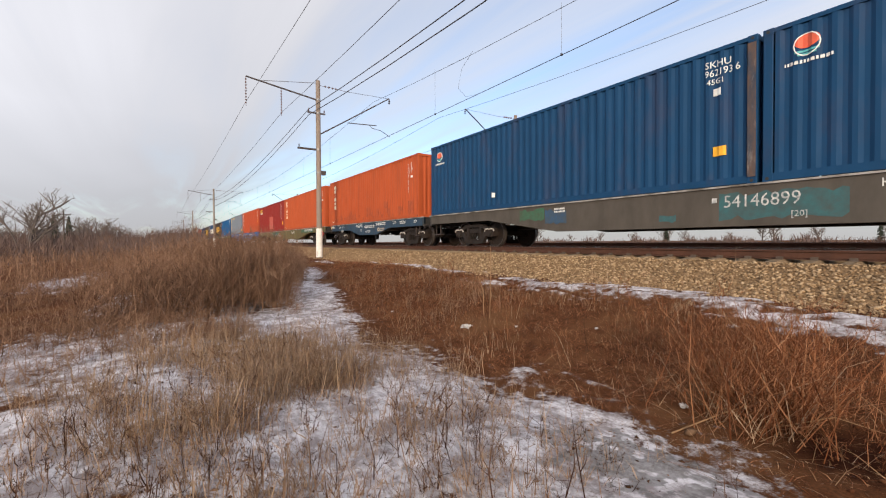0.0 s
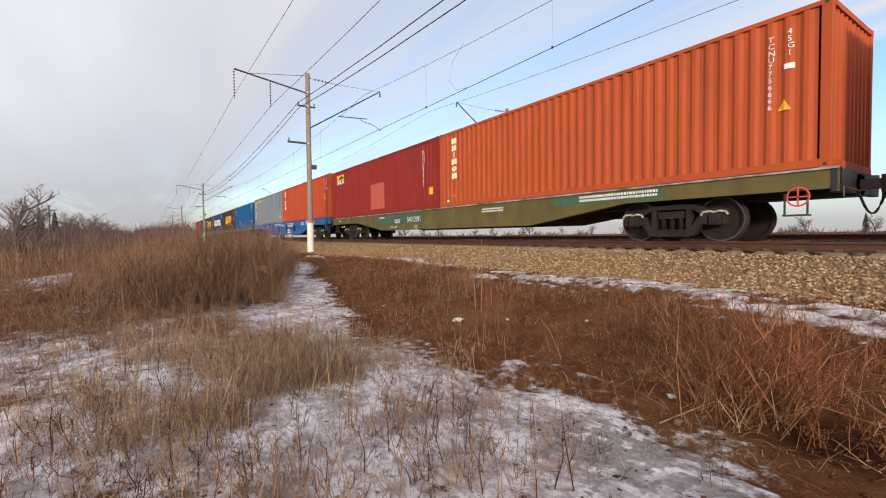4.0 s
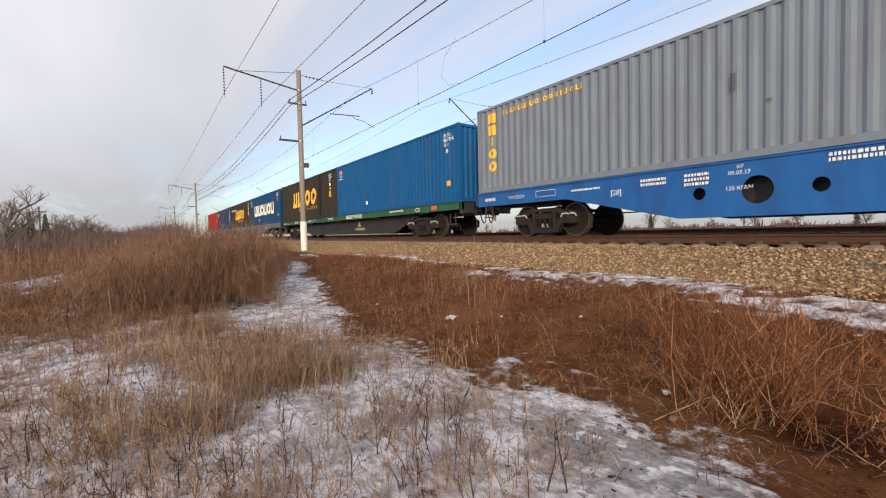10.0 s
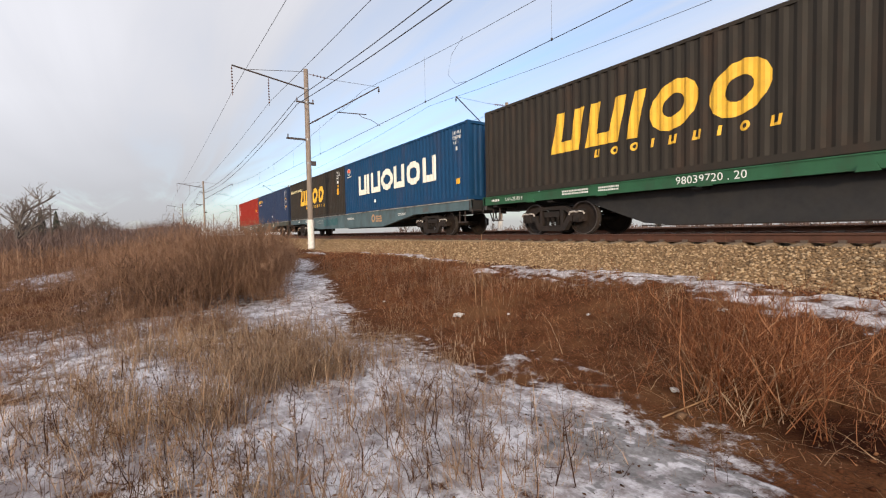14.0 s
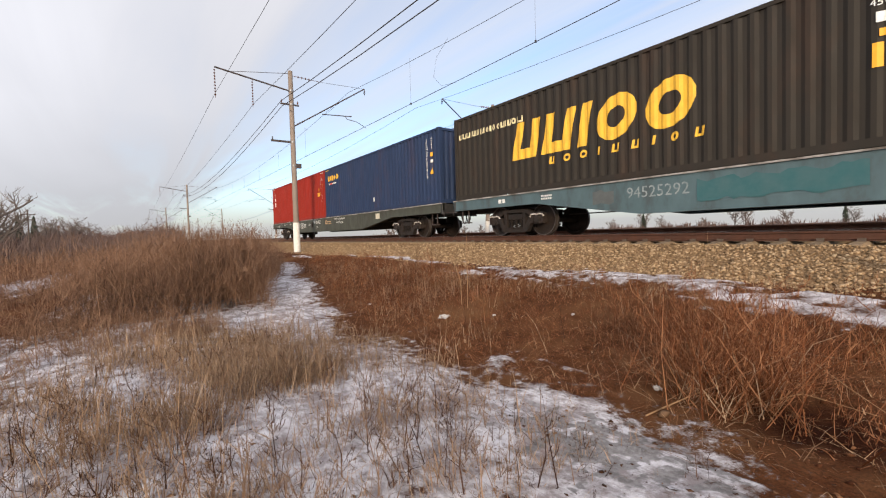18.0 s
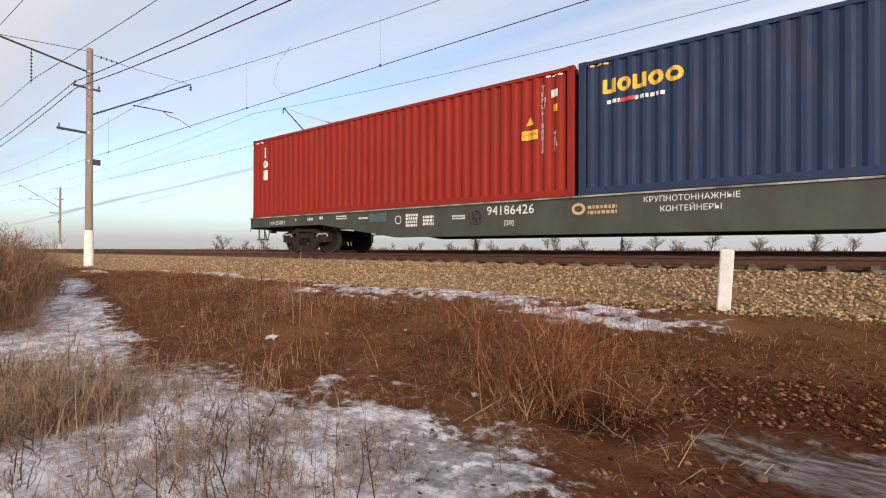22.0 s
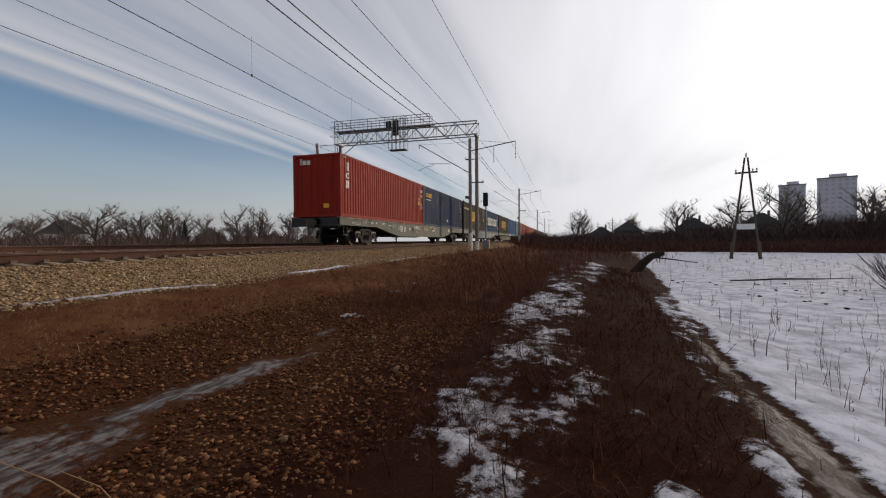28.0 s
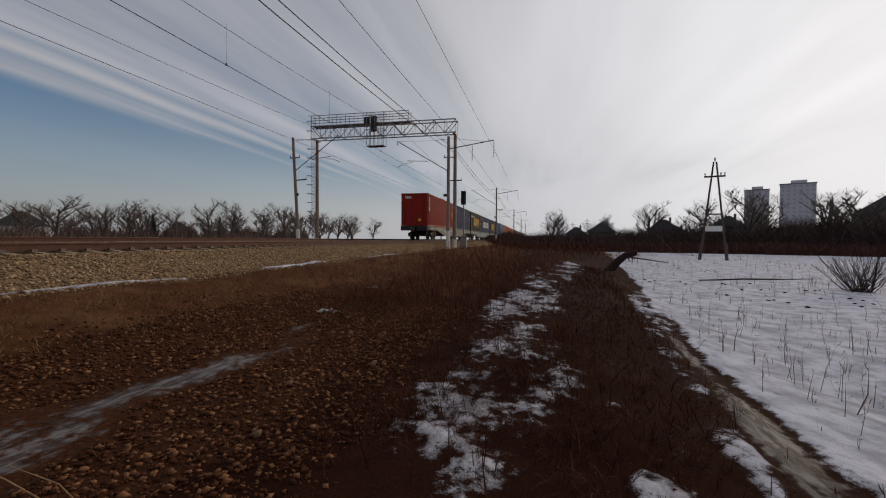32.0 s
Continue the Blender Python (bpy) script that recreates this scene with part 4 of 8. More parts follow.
def fish_sill(x0, x1, z_end, z_mid, a, b, top):
    """The side sill's outline: shallow over the bogies, deep between them."""
    return [(x0, top), (x0, z_end + 0.06), (x0 + 0.12, z_end), (x0 + a, z_end), (x0 + b, z_mid), (x1 - b, z_mid), (x1 - a, z_end), (x1 - 0.12, z_end), (x1, z_end + 0.06), (x1, top)]


HOLES = ((7.3, 0.13), (8.35, 0.27), (9.3, 0.13), (10.83, 0.27), (13.64, 0.28), (15.1, 0.14), (16.0, 0.29), (17.3, 0.14))


def pierced_plate(poly, holes, y0, y1):
    """A plate in the plane of x and z with round holes cut through it."""
    pts, edges = [Vector(p) for p in poly], [(i, (i + 1) % len(poly)) for i in range(len(poly))]
    rims = []
    for cx, cz, r in holes:
        o = len(pts)
        pts += [Vector((cx + r * math.cos(k * math.pi / 12), cz + r * math.sin(k * math.pi / 12))) for k in range(24)]
        edges += [(o + k, o + (k + 1) % 24) for k in range(24)]
        rims.append(range(o, o + 24))
    v, e, f = delaunay_2d_cdt(pts, edges, [], 0, 1e-5)[:3]
    px = [q[0] for q in poly]
    low = sorted(poly[2:8])
    keep = []
    for t in f:
        c = (v[t[0]] + v[t[1]] + v[t[2]]) / 3
        if any(math.hypot(c.x - h[0], c.y - h[1]) < h[2] * 0.98 for h in holes):
            continue
        if c.y < np.interp(c.x, [q[0] for q in low], [q[1] for q in low]) - 1e-4:
            continue
        keep.append(tuple(t))
    n, mb = len(v), MB()
    vs = [(p.x, y0, p.y) for p in v] + [(p.x, y1, p.y) for p in v]
    fs = keep + [tuple(i + n for i in reversed(t)) for t in keep]
    fs += [(a, b, b + n, a + n) for a, b in edges]
    return mb.add(vs, fs)


def wagon(u, style, material, label, length=2 * CL + 0.09, marks=(), lift=0.0, over=(0.12, 0.12), pivot=(2.85, 2.85)):
    w = thing("container_wagon", label, "railway wagon", group="wagons of the train")
    x0, x1, hw = -over[0], length + over[1], 1.235
    top = DECK + lift - 0.012
    zc = top
    if style == "fish":
        for s in (-1, 1):
            y0, y1 = sorted((s * (hw - 0.01), s * (hw - 0.10)))
            poly = fish_sill(x0, x1, top - 0.34, top - 0.80, 4.0, 7.2, top)
            if length < 20:
                poly = fish_sill(x0, x1, top - 0.36, top - 0.68, 3.4, 5.0, top)
            part("side_sill", MB().prism(poly, "y", y0, y1), material, w)
            # flanges along the top and the belly
            y0, y1 = sorted((s * (hw + 0.03), s * (hw - 0.16)))
            part("top_flange", MB().box(x0, x1, y0, y1, top - 0.028, top + 0.008), M_PALE_FLANGE, w)
            low = poly[2:8]
            part("bottom_flange", MB().prism(low + [(a, b - 0.025) for a, b in reversed(low)], "y", y0, y1), material, w)
    elif style == "holes":
        poly = fish_sill(x0, x1, top - 0.44, top - 1.10, 3.9, 7.0, top)
        for s in (-1, 1):
            y0, y1 = sorted((s * (hw - 0.01), s * (hw - 0.05)))
            part("side_sill", pierced_plate(poly, [(x, DECK - 0.44, r) for x, r in HOLES], y0, y1), material, w)
            # a black plate added behind the holes to give their shaded depth
            a, b = sorted((s * (hw - 0.30), s * (hw - 0.32)))
            part("inner_web", MB().box(6.8, length - 6.8, a, b, top - 1.05, top - 0.08), M_BLACK, w, "added black plate that shades the holes from behind")
            y0, y1 = sorted((s * (hw + 0.02), s * (hw - 0.14)))
            part("top_flange", MB().box(x0, x1, y0, y1, top - 0.028, top + 0.008), material, w)
    else:
        for s in (-1, 1):
            y0, y1 = sorted((s * hw, s * (hw - 0.14)))
            part("side_sill", MB().box(x0, x1, y0, y1, top - 0.27, top, 0.0), material, w)
            y0, y1 = sorted((s * (hw + 0.02), s * (hw - 0.16)))
            part("top_flange", MB().box(x0, x1, y0, y1, top - 0.02, top + 0.008), material, w)
            for q in range(9):
                x = 2.2 + q * (length - 4.4) / 8
                part("bracket", MB().prism([(x - 0.16, top - 0.30), (x + 0.16, top - 0.30), (x + 0.11, top - 0.18), (x - 0.11, top - 0.18)], "y", *sorted((s * (hw + 0.05), s * hw))), material, w)
            y0, y1 = sorted((s * 0.80, s * 0.72))
            part("centre_web", MB().prism([(3.9, top - 0.27), (3.9, top - 0.40), (5.6, top - 1.02), (6.2, top - 1.08), (length - 6.2, top - 1.08), (length - 5.6, top - 1.02), (length - 3.9, top - 0.40), (length - 3.9, top - 0.27)], "y", y0, y1), M_BLACK, w, "black deep centre beam")
            part("web_flange", MB().box(5.6, length - 5.6, min(s * 0.6, s * 0.9), max(s * 0.6, s * 0.9), top - 1.1, top - 1.075), M_WHEEL, w)
    # centre sill, cross bearers, deck strips
    part("centre_sill", MB().box(x0, x1, -0.25, 0.25, top - 0.46, top - 0.06), M_BLACK, w)
    for x in (0.4, pivot[0], 7.0, length / 2, length - 7.0, length - pivot[1], length):
        if 0 <= x <= length:
            part("cross_bearer", MB().box(x - 0.11, x + 0.11, -hw + 0.1, hw - 0.1, top - 0.34, top - 0.02), M_BLACK, w)
    for s in (-1, 1):
        x = x0 if s < 0 else x1
        part("headstock", MB().box(min(x, x - s * 0.14), max(x, x - s * 0.14), -hw, hw, top - 0.42, top - 0.02, 0.03), M_BLACK, w)
        c = part("coupler", coupler_mesh(s), M_DARKIRON, w, "black automatic coupler", pose(x, 0, 0))
        part("brake_hose", hose_mesh(s), M_RUBBER, c, "rubber brake hose", pose(0, -0.1, 0))
        # steps below the corners
        step = MB()
        xs = x - s * 0.62
        for q in (-0.17, 0.17):
            step.box(xs + q - 0.012, xs + q + 0.012, -hw + 0.05, -hw + 0.09, top - 0.80, top - 0.40)
        step.box(xs - 0.19, xs + 0.19, -hw - 0.0, -hw + 0.2, top - 0.82, top - 0.79)
        part("step", step, M_DARKIRON, w)
        part("release_rod", MB().tube([(x + s * 0.2, -0.25, 0.96), (x + s * 0.12, -0.6, 0.9), (x + s * 0.05, -hw + 0.05, 0.95), (x + s * 0.05, -hw + 0.02, 0.78)], 0.014, 6), M_DARKIRON, w)
        bogie(w, pivot[0] if s < 0 else length - pivot[1])
    # brake gear between the bogies
    part("air_tank", MB().lathe([(0.001, -0.5), (0.15, -0.46), (0.17, -0.40), (0.17, 0.40), (0.15, 0.46), (0.001, 0.5)], "x", (length * 0.42, 0.45, top - 0.5), 14), M_BLACK, w)
    part("brake_rod", MB().tube([(4.0, 0.12, 0.62), (length - 4.0, 0.12, 0.62)], 0.02, 6), M_DARKIRON, w)
    lay_marks(w, marks, False, -hw + (0.01 if style != "thin" else 0.0))
    MOVING.append((w, u, 0.0))
    return w


def wagon_paint(name, c, dirt=0.6):
    return mat(name, c, 0.6, 0, tuple(0.6 * v for v in c), 1.6, 0.8, 0.12, 20, (0.06, 0.045, 0.035), 1.6, dirt, (1, 1, 0.45))


W_OLIVE = wagon_paint("grey_green_wagon_paint", (0.062, 0.066, 0.050))
W_TEAL = wagon_paint("teal_wagon_paint", (0.085, 0.135, 0.15))
W_GREEN = wagon_paint("dark_green_wagon_paint", (0.022, 0.10, 0.045), 0.35)
W_BLUE = wagon_paint("blue_wagon_paint", (0.011, 0.105, 0.34), 0.14)
W_MOSS = wagon_paint("moss_green_wagon_paint", (0.125, 0.100, 0.030))
W_SLATE = wagon_paint("slate_blue_wagon_paint", (0.022, 0.055, 0.095), 0.45)
W_BROWN = wagon_paint("brown_grey_wagon_paint", (0.085, 0.072, 0.058), 0.5)
P_TEAL = mat("teal_patch_paint", (0.035, 0.115, 0.125), 0.7, 0, (0.05, 0.075, 0.075), 4, 0.9, 0, 60, (0.07, 0.06, 0.05), 2.2, 0.7)
P_GREEN = mat("green_patch_paint", (0.04, 0.125, 0.075), 0.7, 0, (0.055, 0.085, 0.05), 4, 0.9, 0, 60, (0.07, 0.06, 0.045), 2.2, 0.6)
P_BLUE = mat("faded_blue_patch_paint", (0.03, 0.075, 0.14), 0.7, 0, (0.05, 0.07, 0.09), 4, 0.9, 0, 60, (0.07, 0.06, 0.05), 2.2, 0.6)
M_WORN = mat("worn_white_stencil", (0.62, 0.62, 0.60), 0.75, 0, (0.22, 0.24, 0.24), 14, 0.9)
P_GREY = mat("grey_patch_paint", (0.10, 0.11, 0.11), 0.7)
P_PALE = mat("pale_red_patch", (0.40, 0.085, 0.06), 0.6, 0, (0.33, 0.07, 0.05), 4, 0.5)
W2 = CL + 0.09


# last wagon: red box and navy box on a grey-green wagon
wagon(0, "fish", W_OLIVE, "grey-green container wagon with a deep side sill and white stencils", marks=[
    ("number_marking", M_WHITE, letters("94186426", 10.02, DECK - 0.33, 0.22, 1.0) + letters("[20]", 10.5, DECK - 0.58, 0.11), "white stencilled wagon number"),
    ("tare_marking", M_WHITE, letters("ТАРА", 1.05, DECK - 0.30, 0.10) + letters("25.00 т", 1.42, DECK - 0.31, 0.15, 0.9), "white stencilled tare weight"),
    ("small_writing", M_WHITE, bars(4.6, DECK - 0.16, 0.5, 0.04, 2, 0.8, 1) + bars(5.6, DECK - 0.26, 0.4, 0.05, 1) + ring(7.05, DECK - 0.46, 0.24, 0.24, 0.02) + bars(7.45, DECK - 0.26, 0.42, 0.07, 4, 0.35) + bars(8.05, DECK - 0.33, 0.36, 0.07, 3, 0.35) + bars(9.0, DECK - 0.33, 0.4, 0.04, 2) + bars(2.55, DECK - 0.2, 0.08, 0.07) + bars(3.2, DECK - 0.22, 0.28, 0.09) + bars(3.8, DECK - 0.2, 0.16, 0.09), "rows of small white writing"),
    ("cargo_marking", M_WHITE, letters("КРУПНОТОННАЖНЫЕ", 13.6, DECK - 0.22, 0.11, 0.95) + letters("КОНТЕЙНЕРЫ", 13.9, DECK - 0.42, 0.11, 0.95), "white stencilled cargo words"),
    ("operator_mark", mat("pale_orange_mark", (0.55, 0.36, 0.2), 0.7), ring(12.15, DECK - 0.42, 0.3, 0.26, 0.06) + bars(12.5, DECK - 0.30, 0.6, 0.07, 2), "faded operator mark in plain shapes"),
    ("paint_patch", W_TEAL, ragged(6.0, DECK - 0.42, 0.75, 0.34), "blue-green repainted patch"),
    ("sticker", mat("cream_sticker", (0.6, 0.55, 0.42), 0.7), [rect(19.0, DECK - 0.38, 0.42, 0.26)], "")])
brake = MB().lathe([(0.17, -1.262), (0.19, -1.27), (0.17, -1.278), (0.15, -1.27), (0.17, -1.262)], "y", (9.75, 0, DECK - 0.36), 20)
for k in range(3):
    a = k * math.pi / 3
    brake.tube([(9.75 - 0.17 * math.cos(a), -1.27, DECK - 0.36 - 0.17 * math.sin(a)), (9.75 + 0.17 * math.cos(a), -1.27, DECK - 0.36 + 0.17 * math.sin(a))], 0.012, 6)
brake.lathe([(0.05, -1.2), (0.05, -1.28), (0.001, -1.28)], "y", (9.75, 0, DECK - 0.36), 10)
part("brake_wheel", brake, M_DARKIRON, MOVING[-1][0], "dark hand brake wheel")


def word_down(x, z, sizes, gap=0.05):
    """A word mark set vertically, as plain blocks."""
    out = []
    for w, h in sizes:
        out += ring(x - abs(w) / 2, z - h, abs(w), h, 0.3 * abs(w)) if w < 0 else [rect(x - w / 2, z - h, w, h)]
        z -= h + gap
    return out


def id_down(code, x, z, h=0.10):
    return letters(code, x, z, h, 1.0, True)


container("deep_red", 0, "red corrugated shipping container with white and yellow markings", marks=[
    ("brand_mark", M_WHITE, word_down(0.75, 2.56, [(0.13, 0.40), (-0.28, 0.30), (0.26, 0.36)], 0.07), "white vertical brand mark in plain blocks"),
    ("number_marking", M_WHITE, id_down("TEMU6188835", 11.42, 2.48, 0.115), "white vertical container number"),
    ("type_marking", M_WHITE, id_down("45G1", 11.72, 1.42, 0.10) + [rect(11.66, 2.28, 0.16, 0.17)], ""),
    ("caution_label", M_AMBER, [rect(10.95, 1.38, 0.40, 0.22), [(11.06, 1.72), (11.26, 1.72), (11.16, 1.92)], rect(11.72, 1.95, 0.10, 0.16)], "yellow caution stickers"),
    ("caution_text", M_BLACK, letters("CAUTION", 10.98, 1.47, 0.07, 0.8), ""),
    ("corner_dash", M_WHITE, [rect(0.25 + q * 0.14, 2.74, 0.09, 0.04, 0.03) for q in range(3)] + [rect(CL - 0.65 + q * 0.14, 2.74, 0.09, 0.04, 0.03) for q in range(3)], "")])
red_box = MOVING[-1][0]
end_mark = MB()
for y, w, h in ((0.80, 0.11, 0.28), (0.62, 0.2, 0.2), (0.38, 0.2, 0.2)):
    end_mark.box(-0.002, 0.002, y - w / 2, y + w / 2, 2.42, 2.42 + h)
part("end_brand_mark", end_mark, M_WHITE, red_box, "white brand mark in plain blocks", pose(0.03, 0, 0))
part("end_sticker", MB().box(0.024, 0.03, -0.62, -0.34, 0.42, 0.62), M_AMBER, red_box, "yellow caution sticker")

container("navy", W2, "navy blue corrugated shipping container with a yellow mark", marks=[
    ("brand_mark", M_YELLOW, blocks(0.52, 2.12, [0.26, -0.27, 0.26, -0.28, -0.32], 0.30, 0.03, 0, 0.085), "yellow brand mark in plain blocks"),
    ("brand_line", M_WHITE, bars(0.60, 1.90, 1.1, 0.08, 1), ""),
    ("brand_dash", M_RED, [rect(0.84, 1.90, 0.3, 0.08, 0.03)], ""),
    ("number_marking", M_WHITE, id_down("SEGU4982424", 11.28, 2.45, 0.115), "white vertical container number"),
    ("type_marking", M_WHITE, id_down("4561", 11.62, 2.52, 0.10) + [rect(11.6, 1.62, 0.18, 0.12), rect(6.45, 0.48, 0.18, 0.2)], ""),
    ("caution_label", M_AMBER, [rect(11.6, 1.86, 0.16, 0.16), [(11.55, 1.18), (11.79, 1.18), (11.67, 1.40)]], "yellow warning stickers"),
    ("corner_dash", M_YELLOW, [rect(0.25 + q * 0.14, 2.74, 0.09, 0.04, 0.03) for q in range(3)], "")])


def logistics_marks(x, code, web=True, lab="large yellow word mark in plain slanted blocks"):
    m = [("brand_mark", M_YELLOW, blocks(x - 0.06, 1.0, [0.95, 1.0, 0.29, -1.06, -1.10], 1.10, 0.22, 0.22, 0.30), lab),
         ("brand_line", M_YELLOW, blocks(x + 1.4, 0.70, [0.16, -0.20, -0.20, 0.06, 0.19, 0.17, 0.06, -0.18, 0.18], 0.2, 0.335, 0.03, 0.055), "small yellow word mark in plain blocks"),
         ("number_marking", M_WHITE, letters(code[:4], 10.92, 2.54, 0.13) + letters(code[4:], 10.92, 2.36, 0.13, 0.85) + letters("45G1", 10.95, 2.20, 0.11) + [rect(11.02, 1.94, 0.16, 0.16)], "white stencilled container number"),
         ("caution_label", M_AMBER, [rect(10.98, 1.25, 0.13, 0.38), rect(11.18, 1.25, 0.13, 0.38), rect(11.06, 1.72, 0.12, 0.12)], "amber warning stickers")]
    if web:
        m.append(("web_address", mat("cream_paint", (0.72, 0.62, 0.36), 0.6), blocks(0.30, 2.12, [0.17, 0.17, 0.17, 0.05, 0.14, 0.14, 0.05, 0.14, -0.16, 0.06, -0.16, -0.16, 0.15, 0.05, 0.14, -0.16, 0.24], 0.18, 0.05, 0.0, 0.05), "pale web address as plain bars"))
    return m


def skr_marks(code, big=False):
    m = [("logo_disc", mat("red_orange_disc", (0.72, 0.12, 0.06), 0.6), ring(0.49, 2.34, 0.38, 0.26, 0.1, 0, 18, False), "red and teal round logo in plain shapes"),
         ("logo_waves", M_TEAL, [rect(0.54, 2.22, 0.28, 0.035), rect(0.50, 2.275, 0.36, 0.035)], ""),
         ("web_line", M_WHITE, bars(0.34, 2.08, 0.72, 0.06, 1, 0, 4) + ring(0.48, 2.20, 0.40, 0.41, 0.02), "small white line of bars"),
         ("number_marking", M_WHITE, letters(code[:4], 11.22, 2.50, 0.14) + letters(code[4:], 11.22, 2.32, 0.14, 0.9) + letters("45G1", 11.26, 2.15, 0.11) + [rect(11.38, 1.90, 0.16, 0.15)], "white stencilled container number"),
         ("caution_label", M_AMBER, [rect(11.38, 0.64, 0.26, 0.2)], "yellow caution sticker"),
         ("sticker", M_WHITE, [rect(4.1, 0.42, 0.14, 0.16)], "")]
    if big:
        m.append(("brand_mark", mat("cream_white_paint", (0.80, 0.76, 0.66), 0.6, 0, (0.6, 0.58, 0.5), 6, 0.5), blocks(2.15, 0.93, [0.95, 0.30, 1.10, -1.25, 1.05, -1.25, 1.05], 1.04, 0.15, 0, 0.28), "large white word mark in plain blocks"))
    return m


# second wagon: brown-black box and blue lettered box on a teal wagon
u = WAGON
wagon(u, "fish", W_TEAL, "weathered teal container wagon with a deep side sill", marks=[
    ("number_marking", mat("faded_white_stencil", (0.30, 0.33, 0.33), 0.8, 0, (0.13, 0.17, 0.18), 12, 0.9), letters("94525292", 6.75, DECK - 0.46, 0.26, 0.98), "faded white wagon number"),
    ("paint_patch", P_GREY, ragged(5.8, DECK - 0.60, 0.62, 0.42) + ragged(21.2, DECK - 0.34, 0.5, 0.26), "grey repainted patch"),
    ("paint_patch", mat("dull_teal_patch", (0.03, 0.105, 0.115), 0.7, 0, (0.06, 0.12, 0.13), 3, 0.7), ragged(8.3, DECK - 0.68, 2.7, 0.54), "fresher teal patch"),
    ("operator_mark", mat("faded_orange_mark", (0.50, 0.30, 0.16), 0.7), ring(16.0, DECK - 0.6, 0.42, 0.42, 0.1) + bars(16.5, DECK - 0.36, 0.7, 0.09, 3, 0.3), "faded orange operator mark in plain shapes"),
    ("small_writing", M_WHITE, bars(2.3, DECK - 0.26, 0.3, 0.12, 1) + bars(4.1, DECK - 0.2, 0.4, 0.05, 2) + bars(12.6, DECK - 0.3, 1.0, 0.04, 2) + bars(19, DECK - 0.3, 0.7, 0.04, 2), "")])
container("brown_black", u, "dark brown shipping container with a large yellow word mark", marks=logistics_marks(3.0, "ULCU501109 8"))
container("blue", u + W2, "blue shipping container with a large white word mark", marks=skr_marks("SKHU985841", True))

# third wagon: brown-black box and plain blue box on a green wagon
u = 2 * WAGON
wagon(u, "thin", W_GREEN, "dark green container wagon with a deep black centre beam", marks=[
    ("number_marking", M_WHITE, letters("98039720 . 20", 6.6, DECK - 0.22, 0.17, 1.0), "white stencilled wagon number"),
    ("tare_marking", M_WHITE, letters("ТАРА", 1.0, DECK - 0.19, 0.09) + letters("25.80 т", 1.36, DECK - 0.20, 0.12, 0.9), ""),
    ("small_writing", M_WHITE, bars(3.4, DECK - 0.12, 0.9, 0.045, 2) + bars(4.6, DECK - 0.12, 0.6, 0.045, 2) + bars(10.6, DECK - 0.12, 0.9, 0.045, 2) + bars(13.6, DECK - 0.10, 2.2, 0.05, 3, 0.4) + bars(19.0, DECK - 0.14, 1.3, 0.07, 1) + bars(0.35, DECK - 0.18, 0.4, 0.07) + ring(21.3, DECK - 0.22, 0.42, 0.16, 0.03), "rows of small white writing"),
    ("sticker", mat("red_plate", (0.55, 0.12, 0.08), 0.6), [rect(22.6, DECK - 0.23, 0.42, 0.18)], "")])
green_wagon = MOVING[-1][0]
part("owner_mark", paint([[(14.2, 0.62), (14.7, 0.62), (14.45, 0.92)]] + blocks(13.9, 0.42, [0.13, 0.13, 0.06, 0.13, 0.13, 0.13, 0.13, 0.13], 0.13, 0.04), False, -0.80), mat("bronze_mark", (0.45, 0.34, 0.2), 0.6), green_wagon, "bronze owner mark in plain shapes")
part("small_writing", paint(bars(10.4, 0.58, 1.1, 0.06, 2, 0.5, 3), False, -0.80), M_WHEEL, green_wagon)
container("brown_black", u, "dark brown shipping container with a large yellow word mark", marks=logistics_marks(3.05, "ULCU500187 1", web=False))
container("bright_blue", u + W2, "plain blue corrugated shipping container with a round logo", marks=skr_marks("SKHU981575 4"))

